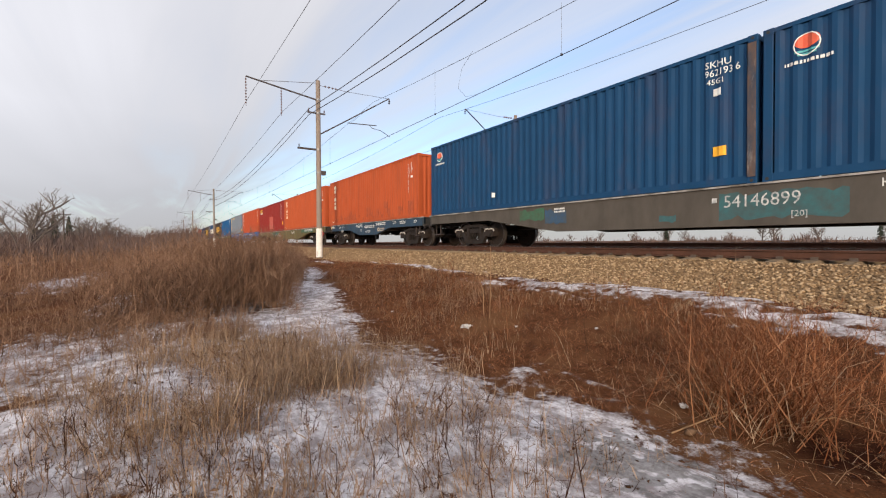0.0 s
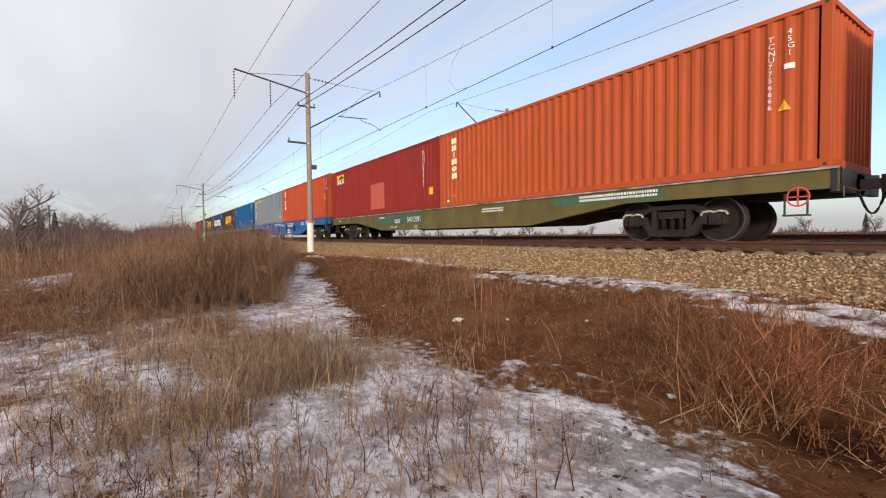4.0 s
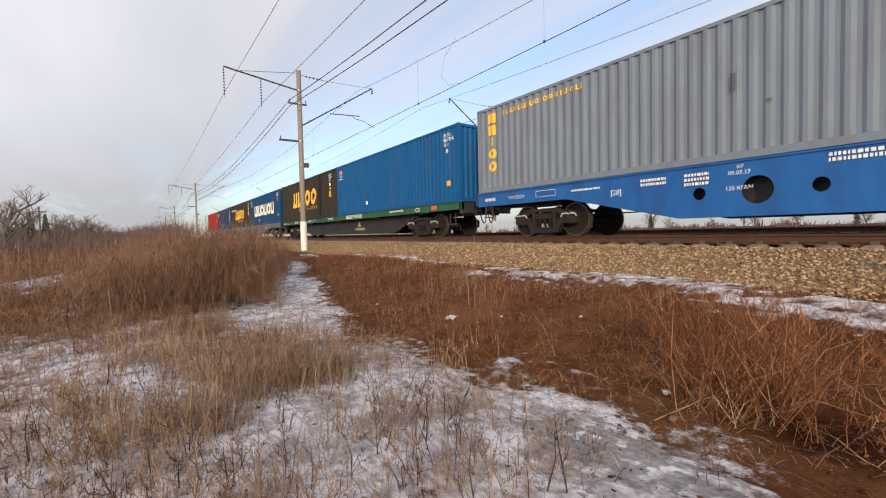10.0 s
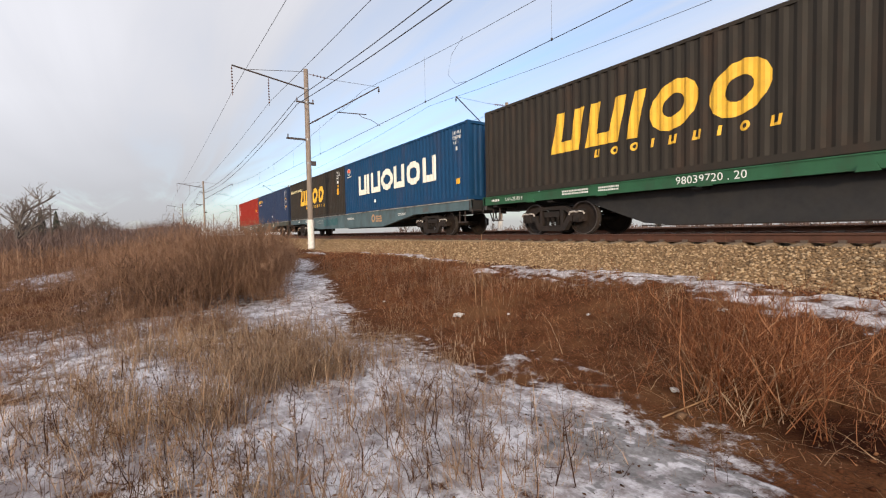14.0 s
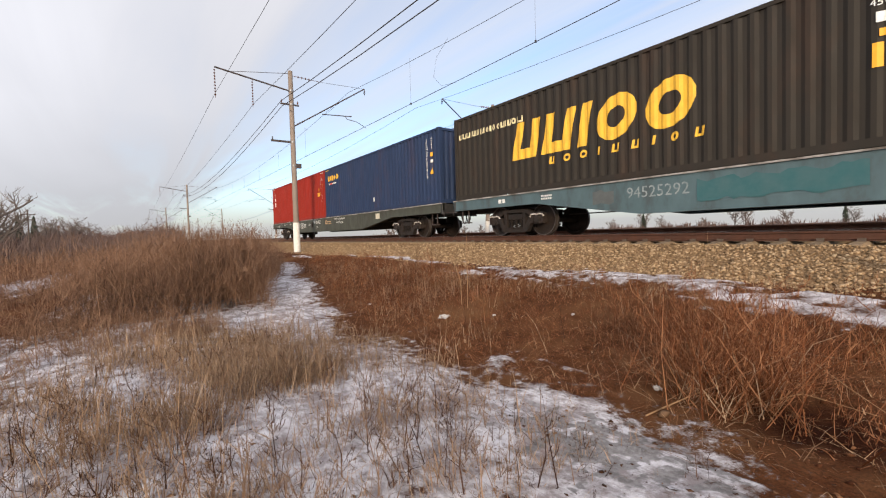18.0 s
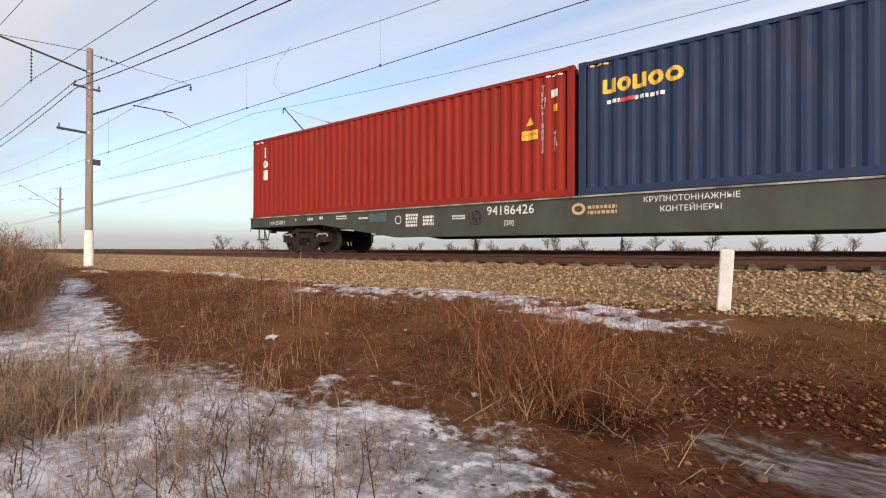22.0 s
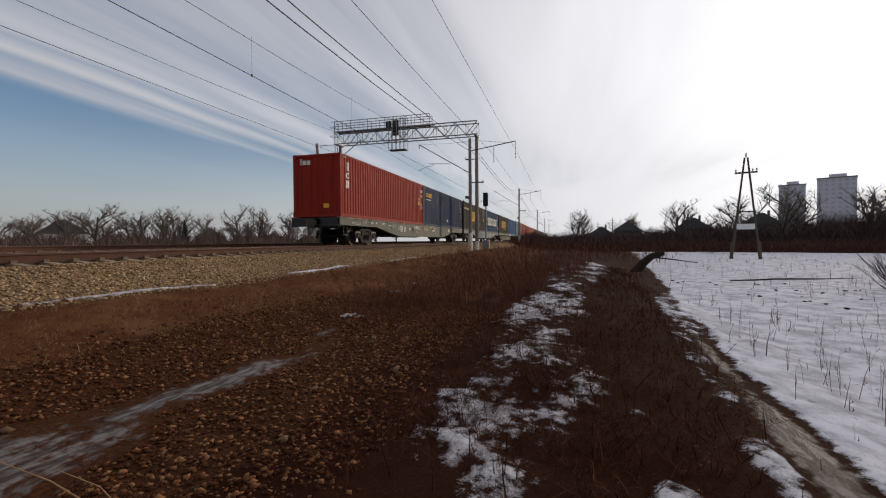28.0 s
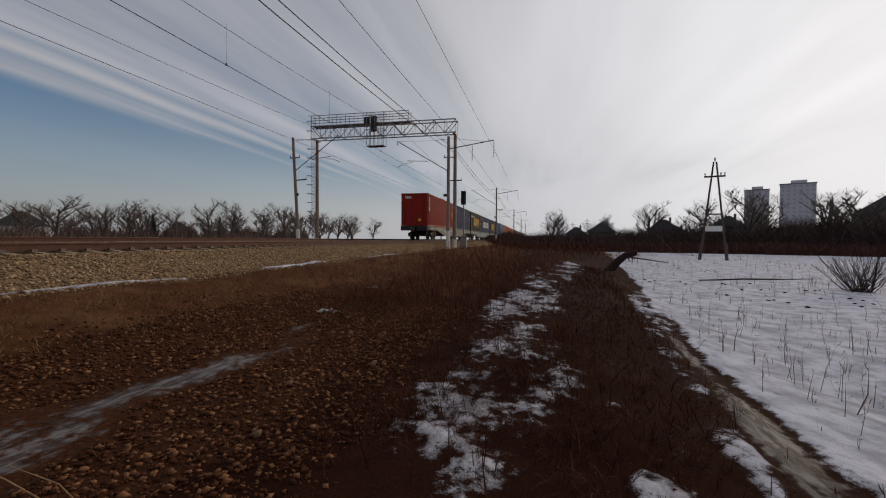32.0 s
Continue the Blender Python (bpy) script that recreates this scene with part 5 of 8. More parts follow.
# fourth wagon: grey box and orange box on a bright blue wagon with holes
u, up = 3 * WAGON + 0.15, 0.17
blue_wagon = wagon(u, "holes", W_BLUE, "bright blue container wagon with round holes in its side", lift=up, marks=[
    ("number_marking", M_WHITE, letters("91781468", 11.75, DECK - 0.18, 0.19, 0.85), "white stencilled wagon number"),
    ("code_marking", M_WHITE, letters("[20]", 5.2, DECK - 0.30, 0.13) + letters("КР", 8.0, DECK + 0.0, 0.07) + letters("09.07.37", 7.85, DECK - 0.12, 0.08) + letters("120 КМ/Ч", 7.8, DECK - 0.42, 0.08), ""),
    ("tare_marking", M_WHITE, letters("ТАРА", 1.5, DECK - 0.12, 0.09) + letters("23.0 т", 1.85, DECK - 0.13, 0.12, 0.9), ""),
    ("small_writing", M_WHITE, bars(0.4, DECK - 0.12, 0.5, 0.1) + bars(4.0, DECK - 0.1, 0.9, 0.05) + bars(6.0, DECK - 0.06, 0.6, 0.06, 2) + bars(7.0, DECK - 0.06, 0.5, 0.06, 3) + bars(9.4, DECK + 0.02, 1.1, 0.06, 2, 0.5) + bars(10.7, DECK + 0.02, 0.9, 0.06, 2, 0.5) + bars(13.95, DECK - 0.02, 1.9, 0.065, 1, 0.4, 2, 0.4) + bars(13.95, DECK - 0.12, 1.7, 0.042, 3, 0.5, 2, 0.45) + bars(18.0, DECK - 0.08, 0.7, 0.07, 2) + bars(19.2, DECK + 0.02, 0.9, 0.07, 3, 0.5), "rows of small white writing"),
    ("outline_mark", M_WHITE, [rect(2.7, DECK - 0.15, 0.75, 0.012), rect(2.7, DECK + 0.02, 0.75, 0.012), rect(2.7, DECK - 0.15, 0.012, 0.18), rect(3.44, DECK - 0.15, 0.012, 0.18)], ""),
    ("operator_mark", M_WHITE, ring(13.95, DECK - 0.80, 0.40, 0.36, 0.07) + ring(14.06, DECK - 0.72, 0.22, 0.2, 0.05) + bars(14.42, DECK - 0.58, 0.42, 0.10, 1, 0, 5, 0.45) + bars(14.30, DECK - 0.76, 0.85, 0.11, 1, 0, 6, 0.45) + bars(13.95, DECK - 0.92, 1.15, 0.04, 1, 0, 7, 0.5), "white operator mark in plain shapes"),
    ("sticker", mat("red_white_plate", (0.62, 0.2, 0.16), 0.6), [rect(20.9, DECK - 0.18, 0.4, 0.24)], "")])
ladder = MB()
for q in (-0.2, 0.2):
    ladder.box(2 * CL - 0.55 + q - 0.02, 2 * CL - 0.55 + q + 0.02, -1.275, -1.24, 0.62, 1.44)
for z in (0.64, 0.86, 1.08, 1.30):
    ladder.box(2 * CL - 0.75, 2 * CL - 0.35, -1.29, -1.24, z, z + 0.03)
part("ladder", ladder, W_BLUE, blue_wagon, "blue step ladder")
container("grey", u, "weathered grey shipping container with yellow vertical mark", 2.83, up, marks=[
    ("brand_mark", M_YELLOW, word_down(0.76, 2.60, [(0.36, 0.32), (0.36, 0.32), (0.11, 0.30), (-0.38, 0.34), (-0.38, 0.36)], 0.07), "yellow vertical brand mark in plain blocks"),
    ("web_address", M_YELLOW, blocks(1.25, 2.42, [0.13, 0.13, 0.13, 0.05, 0.12, 0.13, 0.05, 0.13, -0.14, 0.05, -0.14, -0.14, 0.13, 0.05, 0.13, -0.14, 0.2], 0.15, 0.07, 0, 0.04), "yellow web address as plain bars"),
    ("number_marking", M_WHITE, id_down("ULCU5212289", 11.24, 2.5, 0.11), ""),
    ("number_panel", mat("blue_grey_panel", (0.10, 0.14, 0.22), 0.6), [rect(11.20, 1.05, 0.18, 1.62)], ""),
    ("caution_label", M_AMBER, [rect(11.12, 0.45, 0.4, 0.2)], "yellow caution sticker"),
    ("dent_stain", mat("dark_scuff", (0.10, 0.10, 0.11), 0.7), [rect(7.9, 1.35, 0.08, 0.34), rect(2.6, 0.9, 0.1, 0.03), rect(8.5, 1.0, 0.08, 0.06)], "dark scuffs")])


def triton(key, u, label, lift, extra=(), code="TCNU7156640", h=CH):
    return container(key, u, label, h, lift, marks=[
        ("brand_mark", M_WHITE if key != "orange" else mat("cream_mark_paint", (0.80, 0.70, 0.52), 0.6), word_down(1.0, 2.60, [(0.30, 0.21), (0.28, 0.21), (0.12, 0.20), (0.30, 0.21), (-0.30, 0.22), (0.30, 0.22)], 0.055), "pale vertical brand mark in plain blocks"),
        ("number_marking", M_WHITE, id_down(code, 11.25, 2.42, 0.10), "white vertical container number"),
        ("type_marking", M_WHITE, id_down("45G1", 11.55, 2.48, 0.10) + [rect(11.5, 1.86, 0.16, 0.1), rect(0.95, 0.38, 0.12, 0.05), rect(0.55, 0.2, 0.1, 0.06)], ""),
        *extra])


P_STAIN = mat("rust_stain", (0.27, 0.058, 0.024), 0.85, 0, (0.36, 0.075, 0.028), 6, 0.9)
triton("orange_red", u + W2, "orange-red shipping container with rust stains", up, [("rust_stain", P_STAIN, [rect(2.1, 1.72, 0.3, 0.10, 0.1), rect(3.2, 1.3, 0.12, 0.2), rect(11.3, 0.4, 0.45, 0.36)], "dark rust stains"), ("caution_label", M_AMBER, [[(11.2, 1.22), (11.4, 1.22), (11.3, 1.42)]], "")], h=2.83)

# fifth wagon: dark red box and orange box on a moss green wagon
u = 4 * WAGON - 0.15
wagon(u, "fish", W_MOSS, "moss green container wagon with fresher green patches", marks=[
    ("paint_patch", P_GREEN, ragged(6.5, DECK - 0.64, 4.4, 0.58) + ragged(18.2, DECK - 0.36, 3.4, 0.30), "fresher green patches"),
    ("paint_patch", P_TEAL, ragged(8.1, DECK - 0.54, 1.2, 0.46), "pale green-blue patch"),
    ("number_marking", M_WHITE, letters("54012091", 9.6, DECK - 0.50, 0.25, 0.85) + letters("[20]", 10.2, DECK - 0.76, 0.12), "white stencilled wagon number"),
    ("small_writing", M_WHITE, bars(6.7, DECK - 0.24, 0.6, 0.06) + bars(8.4, DECK - 0.40, 0.5, 0.06, 2) + letters("23.06.2021-2023", 7.9, DECK - 0.72, 0.08) + bars(1.0, DECK - 0.2, 0.4, 0.05) + bars(15.0, DECK - 0.24, 1.1, 0.05, 2) + bars(19.2, DECK - 0.16, 2.2, 0.06, 2, 0.5), "rows of small white writing")])
container("oxide_red", u, "dark red shipping container with a repainted patch", marks=[
    ("brand_panel", M_YELLOW, [rect(0.72, 2.30, 1.15, 0.32)], "yellow and black sign panel"),
    ("brand_mark", M_BLACK, [[(0.8, 2.36), (1.7, 2.36), (1.75, 2.48), (1.35, 2.56)]] , ""),
    ("brand_line", M_WHITE, blocks(0.74, 2.08, [0.16, 0.18, 0.17, 0.17, -0.17, 0.18], 0.20, 0.025, 0, 0.05), "white word mark in plain blocks"),
    ("repair_patch", P_PALE, [rect(5.7, 0.28, 1.55, 1.3)], "paler red repainted patch"),
    ("number_marking", M_WHITE, id_down("BMOU6072191", 11.0, 2.40, 0.115), "white vertical container number"),
    ("caution_label", M_AMBER, [rect(11.5, 0.6, 0.34, 0.3)], "yellow caution sticker")])
moss_wagon = [q[0] for q in MOVING if q[0].name.startswith("container_wagon")][-1]
part("handbrake_wheel", MB().lathe([(0.165, -0.012), (0.18, 0.0), (0.165, 0.012), (0.15, 0.0), (0.165, -0.012)], "y", (0, 0, 0), 20).box(-0.16, 0.16, -0.008, 0.008, -0.012, 0.012).box(-0.012, 0.012, -0.008, 0.008, -0.16, 0.16), M_RED, moss_wagon, "small red handbrake wheel", pose(2 * CL - 0.35, -1.27, 0.82))
triton("orange", u + W2, "orange shipping container with pale vertical mark", 0, [("caution_label", M_AMBER, [[(11.4, 1.12), (11.62, 1.12), (11.51, 1.32)]], "")], "TCNU7756666")

# sixth wagon: a short slate blue wagon under one stained orange box
u = 5 * WAGON
wagon(u, "fish", W_SLATE, "short slate blue container wagon with white stencils", CL, over=(-0.30, 0.50), pivot=(1.72, 0.84), marks=[
    ("number_marking", M_WHITE, letters("95486999", 4.7, DECK - 0.28, 0.19, 0.9) + letters("20", 5.4, DECK - 0.50, 0.14), "white stencilled wagon number"),
    ("code_marking", M_WHITE, letters("13-1258-01", 6.1, DECK - 0.58, 0.11), ""),
    ("tare_marking", M_WHITE, letters("ТАРА 21.1 т", 1.75, DECK - 0.24, 0.12) + letters("72.0т", 9.6, DECK - 0.22, 0.13), ""),
    ("small_writing", M_WHITE, bars(0.45, DECK - 0.2, 0.6, 0.13) + bars(6.0, DECK - 0.24, 1.4, 0.05, 2) + bars(7.6, DECK - 0.14, 1.2, 0.05, 2) + bars(10.4, DECK - 0.16, 0.6, 0.05, 2) + ring(11.8, DECK - 0.24, 0.28, 0.13, 0.03) + bars(2.2, DECK - 0.4, 0.4, 0.05, 2), "rows of small white writing"),
    ("operator_mark", mat("faded_cream_mark", (0.5, 0.42, 0.32), 0.7), ring(7.8, DECK - 0.56, 0.3, 0.22, 0.07) + bars(8.15, DECK - 0.44, 0.5, 0.07, 2), ""),
    ("sticker", mat("pale_orange_plate", (0.62, 0.45, 0.25), 0.7), [rect(0.25, DECK - 0.24, 0.2, 0.16)], "")])
rs6 = random.Random(6)
triton("orange", u, "orange shipping container with dark stains along its foot", 0, [("rust_stain", P_STAIN, [rect(0.2 + PERIOD * k + 0.1 * rs6.random(), 0.17 + 0.25 * rs6.random() ** 3, 0.10 + 0.16 * rs6.random(), 0.10 + 0.45 * rs6.random() ** 1.6) for k in range(2, 42) if rs6.random() < 0.75] + [rect(8.6, 0.62, 0.42, 0.36), rect(11.2, 0.3, 0.5, 0.5), rect(6.2, 1.5, 0.12, 0.12), rect(6.4, 1.38, 0.1, 0.14)], "dark stains"), ("seam", P_STAIN, [rect(5.06, 0.1, 0.03, 2.7)], "")], "TCNU9700696")

# seventh wagon: two blue boxes on a brown-grey wagon
u = 5 * WAGON + CL + 0.957 + HEAD_GAP
wagon(u, "fish", W_BROWN, "brown-grey container wagon with teal patches", marks=[
    ("paint_patch", P_TEAL, ragged(11.5, DECK - 0.74, 2.1, 0.6) + ragged(10.2, DECK - 0.72, 0.45, 0.2), "teal repainted patches"),
    ("paint_patch", P_BLUE, ragged(6.6, DECK - 0.66, 0.85, 0.52), "faded blue patch"),
    ("paint_patch", P_GREEN, ragged(5.5, DECK - 0.50, 1.1, 0.40), "faded green patch"),
    ("number_marking", M_WORN, letters("54146899", 11.6, DECK - 0.45, 0.25, 0.92) + letters("[20]", 12.75, DECK - 0.68, 0.11) + [rect(11.38, DECK - 0.34, 0.1, 0.1)], "white stencilled wagon number"),
    ("small_writing", M_WHITE, letters("КРУПНОТОННАЖНЫЕ", 13.95, DECK - 0.26, 0.13, 0.95) + bars(7.0, DECK - 0.2, 0.4, 0.05, 2), "")])
container("blue", u, "blue corrugated shipping container with rusty corners", marks=skr_marks("SKHU962193 6") + [("rust_streak", mat("rust_on_blue", (0.11, 0.07, 0.055), 0.85, 0, (0.03, 0.045, 0.07), 5, 1.0, 0.2, 30, (0.30, 0.27, 0.24), 4, 0.7, (1, 1, 0.35)), [rect(CL - 0.16, 0.13, 0.15, 2.62)], "rust and scrapes down the corner post")])
container("blue", u + W2, "blue corrugated shipping container with a round logo", marks=skr_marks("SKHU960412 1"))

# the head of the train, far along the line at the end
heads = [(("orange", "blue"), W_BROWN), (("navy", "deep_red"), W_TEAL), (("grey", "orange"), W_OLIVE), (("blue", "brown_black"), W_SLATE)]
for i, (keys, wm) in enumerate(heads):
    u = 5 * WAGON + CL + 0.957 + HEAD_GAP + (i + 1) * WAGON
    wagon(u, "fish", wm, "container wagon far along the train")
    for j, key in enumerate(keys):
        container(key, u + j * W2, "corrugated shipping container far along the train")

# ---- overhead line ----
POLE_Y, POLE_Y2 = 7.7, 22.2


def insulator(mb, a, b, n=4, r=0.055):
    """A string of discs on a rod from a to b."""
    a, b = Vector(a), Vector(b)
    mb.tube([a, b], 0.012, 6)
    d = (b - a).normalized()
    for k in range(n):
        p = a + (b - a) * ((k + 1) / (n + 1))
        mb.tube([p - d * 0.03, p, p + d * 0.02], r, 10, r * 0.5)
    return mb


def catenary_pole(x, side, feeders=True, lean=0.0, tip_over=0.0, label="tall concrete mast with cantilever arms and a whitewashed foot"):
    """side 1: the mast by the near track, its cantilever reaching to +y; -1: the mirror image on the far side."""
    y = POLE_Y if side > 0 else POLE_Y2
    z0 = float(height(x, y)) - 0.05
    ob = thing("catenary_mast", label, "railway mast", pose(x, y, 0, tip_over, lean, 0), "masts along the line")
    top = 11.1
    part("mast", MB().tube([(0, 0, z0), (0, 0, 2.5), (0, 0, top)], 0.185, 20, 0.125), M_POLE, ob, "weathered round concrete mast")
    part("whitewash_band", MB().tube([(0, 0, z0 + 0.1), (0, 0, 2.45)], 0.192, 20, 0.183, False), M_WHITEWASH, ob, "white painted foot")
    s = side
    part("cantilever", MB().tube([(0, s * 0.12, 8.0), (0, s * 4.6, 10.85)], 0.038, 10), M_DARKIRON, ob)
    rod = MB()
    insulator(rod, (0, s * 0.2, 8.06), (0, s * 0.75, 8.4), 3, 0.06)
    part("insulator", rod, M_INSUL, ob, "brown porcelain insulator")
    rod = MB()
    insulator(rod, (0, s * 0.25, 10.85), (0, s * 1.3, 10.80), 4, 0.075)
    rod.tube([(0, s * 0.1, 10.86), (0, s * 1.8, 10.78)], 0.014, 6)
    part("insulator", rod, M_INSUL, ob, "brown porcelain insulator")
    part("stay_rod", MB().tube([(0, s * 1.8, 10.78), (0, s * 4.55, 10.84)], 0.010, 6), M_DARKIRON, ob)
    tip = MB().tube([(0, s * 4.6, 10.85), (0, s * 4.62, 10.62)], 0.03, 8)
    insulator(tip, (0, s * 4.6, 10.75), (0, s * 4.6, 10.45), 2, 0.07)
    part("tip_fitting", tip, M_DARKIRON, ob)
    part("registration_arm", MB().tube([(0, s * 1.8, 8.9), (0, s * 3.7, 9.0)], 0.028, 8), M_DARKIRON, ob)
    part("steady_arm", MB().tube([(0, s * 3.2, 8.98), (0, s * 3.4, 8.80), (0, s * 4.0, 8.72), (0, s * 4.65, 8.40)], 0.018, 8), M_DARKIRON, ob)
    part("drop_wire", MB().tube([(0, s * 2.0, 8.92), (0, s * 3.0, 9.83)], 0.006, 4), M_WIRE, ob)
    if feeders:
        part("feeder_arm", MB().tube([(0, -s * 0.12, 9.98), (0, -s * 3.9, 10.6)], 0.045, 8), M_DARKIRON, ob)
        part("arm_tie", MB().tube([(0, -s * 0.1, 10.95), (0, -s * 3.1, 10.52)], 0.014, 6), M_DARKIRON, ob)
        for d, za, zb in ((3.9, 10.58, 9.0), (2.07, 10.26, 8.75)):
            m = MB()
            insulator(m, (0, -s * d, za), (0, -s * d, zb), 9, 0.05)
            part("hanging_insulator", m, M_INSUL, ob, "hanging string insulator")
    part("crossarm", MB().box(-0.04, 0.04, -0.62, 0.42, 9.16, 9.24), M_DARKIRON, ob)
    for d in (-0.55, 0.36):
        m = MB()
        insulator(m, (0, d, 9.24), (0, d, 9.46), 2, 0.045)
        part("pin_insulator", m, M_INSUL, ob)
    part("bracket", MB().box(-0.05, 0.05, -1.2, -0.1, 7.02, 7.12).tube([(0, -1.12, 7.1), (0, -1.12, 7.3)], 0.03, 6), M_DARKIRON, ob)
    part("switch_box", MB().box(-0.1, 0.1, s * 0.18 - 0.08, s * 0.18 + 0.24, 5.6, 5.85, 0.02), M_DARKIRON, ob, "small grey box")
    for z in (5.72, 7.07, 9.2, 9.98):
        part("clamp", MB().tube([(0, 0, z - 0.05), (0, 0, z + 0.05)], 0.175 - z * 0.003, 16), M_GALV, ob)
    return ob


for x in (-271, -209, -147.5, -86, -25.5, 37, 81, 140, 200, 262):
    mast = catenary_pole(x, 1)
    if x == 37:
        mast.scale = (1, 1, 0.94)
for x in (-272, -210, -148, -86.5, -25.6, 37.4, 99, 160, 222):
    catenary_pole(x, -1, False, 6.0 if x == -25.6 else 0, -3.2 if x == 37.4 else 0)


def wire(name, y, z_pole, z_mid, r=0.008, xs=(-334, -271, -209, -147.5, -86, -25.5, 37, 81, 140, 200, 262, 330), y_stag=0.0, label="overhead wire", m=None):
    mb = MB()
    pts = []
    for i, (a, b) in enumerate(zip(xs, xs[1:])):
        for k in range(12):
            t = k / 12
            q = (2 * t - 1) ** 2
            span = ((b - a) / 62) ** 2
            zz = z_pole - (z_pole - z_mid) * span * (1 - q)
            pts.append((a + (b - a) * t, y + y_stag * ((-1) ** i) * (1 - 2 * t), zz))
    mb.tube(pts, r * 1.35, 6)
    ob = part(name, mb, m or M_WIRE)
    return tagged(ob, label, "wire", "overhead wires")


def droppers(holder, y, zc, z_pole, z_mid):
    rows = []
    xs = (-209, -147.5, -86, -25.5, 37, 81, 140)
    for i, (a, b) in enumerate(zip(xs, xs[1:])):
        for k in range(1, 8):
            t = k / 8
            q = (2 * t - 1) ** 2
            zt = z_pole - (z_pole - z_mid) * ((b - a) / 62) ** 2 * (1 - q)
            rows.append((a + (b - a) * t, zt))
    for x, zt in rows:
        part("dropper", MB().tube([(x, y, zc), (x, y, zt)], 0.005, 4).box(x - 0.025, x + 0.025, y - 0.025, y + 0.025, zc - 0.02, zc + 0.06), M_WIRE, holder)


M_LINE = mat("dark_copper_wire", (0.055, 0.05, 0.05), 0.5, 0.5)
wire("feeder_wire", 3.8, 9.25, 8.95, 0.007, label="thin feeder wire on hanging insulators")
wire("feeder_wire", 5.65, 8.95, 8.35, 0.008, label="thin feeder wire on hanging insulators")
wire("line_wire", 7.13, 9.35, 8.15, 0.013, m=M_LINE, label="dark line wire on the masts' crossarms")
wire("line_wire", 7.16, 9.05, 7.72, 0.013, m=M_LINE, label="dark line wire on the masts' crossarms")
wire("messenger_wire", 11.2, 10.45, 9.1, 0.007, label="messenger wire over the near track")
near_contact = wire("contact_wire", 10.9, 7.72, 7.70, 0.009, m=M_LINE, label="contact wire over the near track")
wire("messenger_wire", 16.1, 10.2, 9.1, 0.007, label="messenger wire over the far track")
wire("contact_wire", 16.0, 8.12, 8.10, 0.008, label="contact wire over the far track")
droppers(near_contact, 10.92, 7.71, 10.45, 9.1)
# slack jumper between messenger and contact wire
tagged(part("jumper_wire", MB().tube([(-14.9, 11.1, 9.75), (-15.6, 11.0, 9.2), (-15.8, 10.95, 8.4), (-15.2, 10.92, 7.85), (-14.4, 10.9, 7.72)], 0.006, 5), M_WIRE), "slack jumper wire between two overhead wires", "wire")


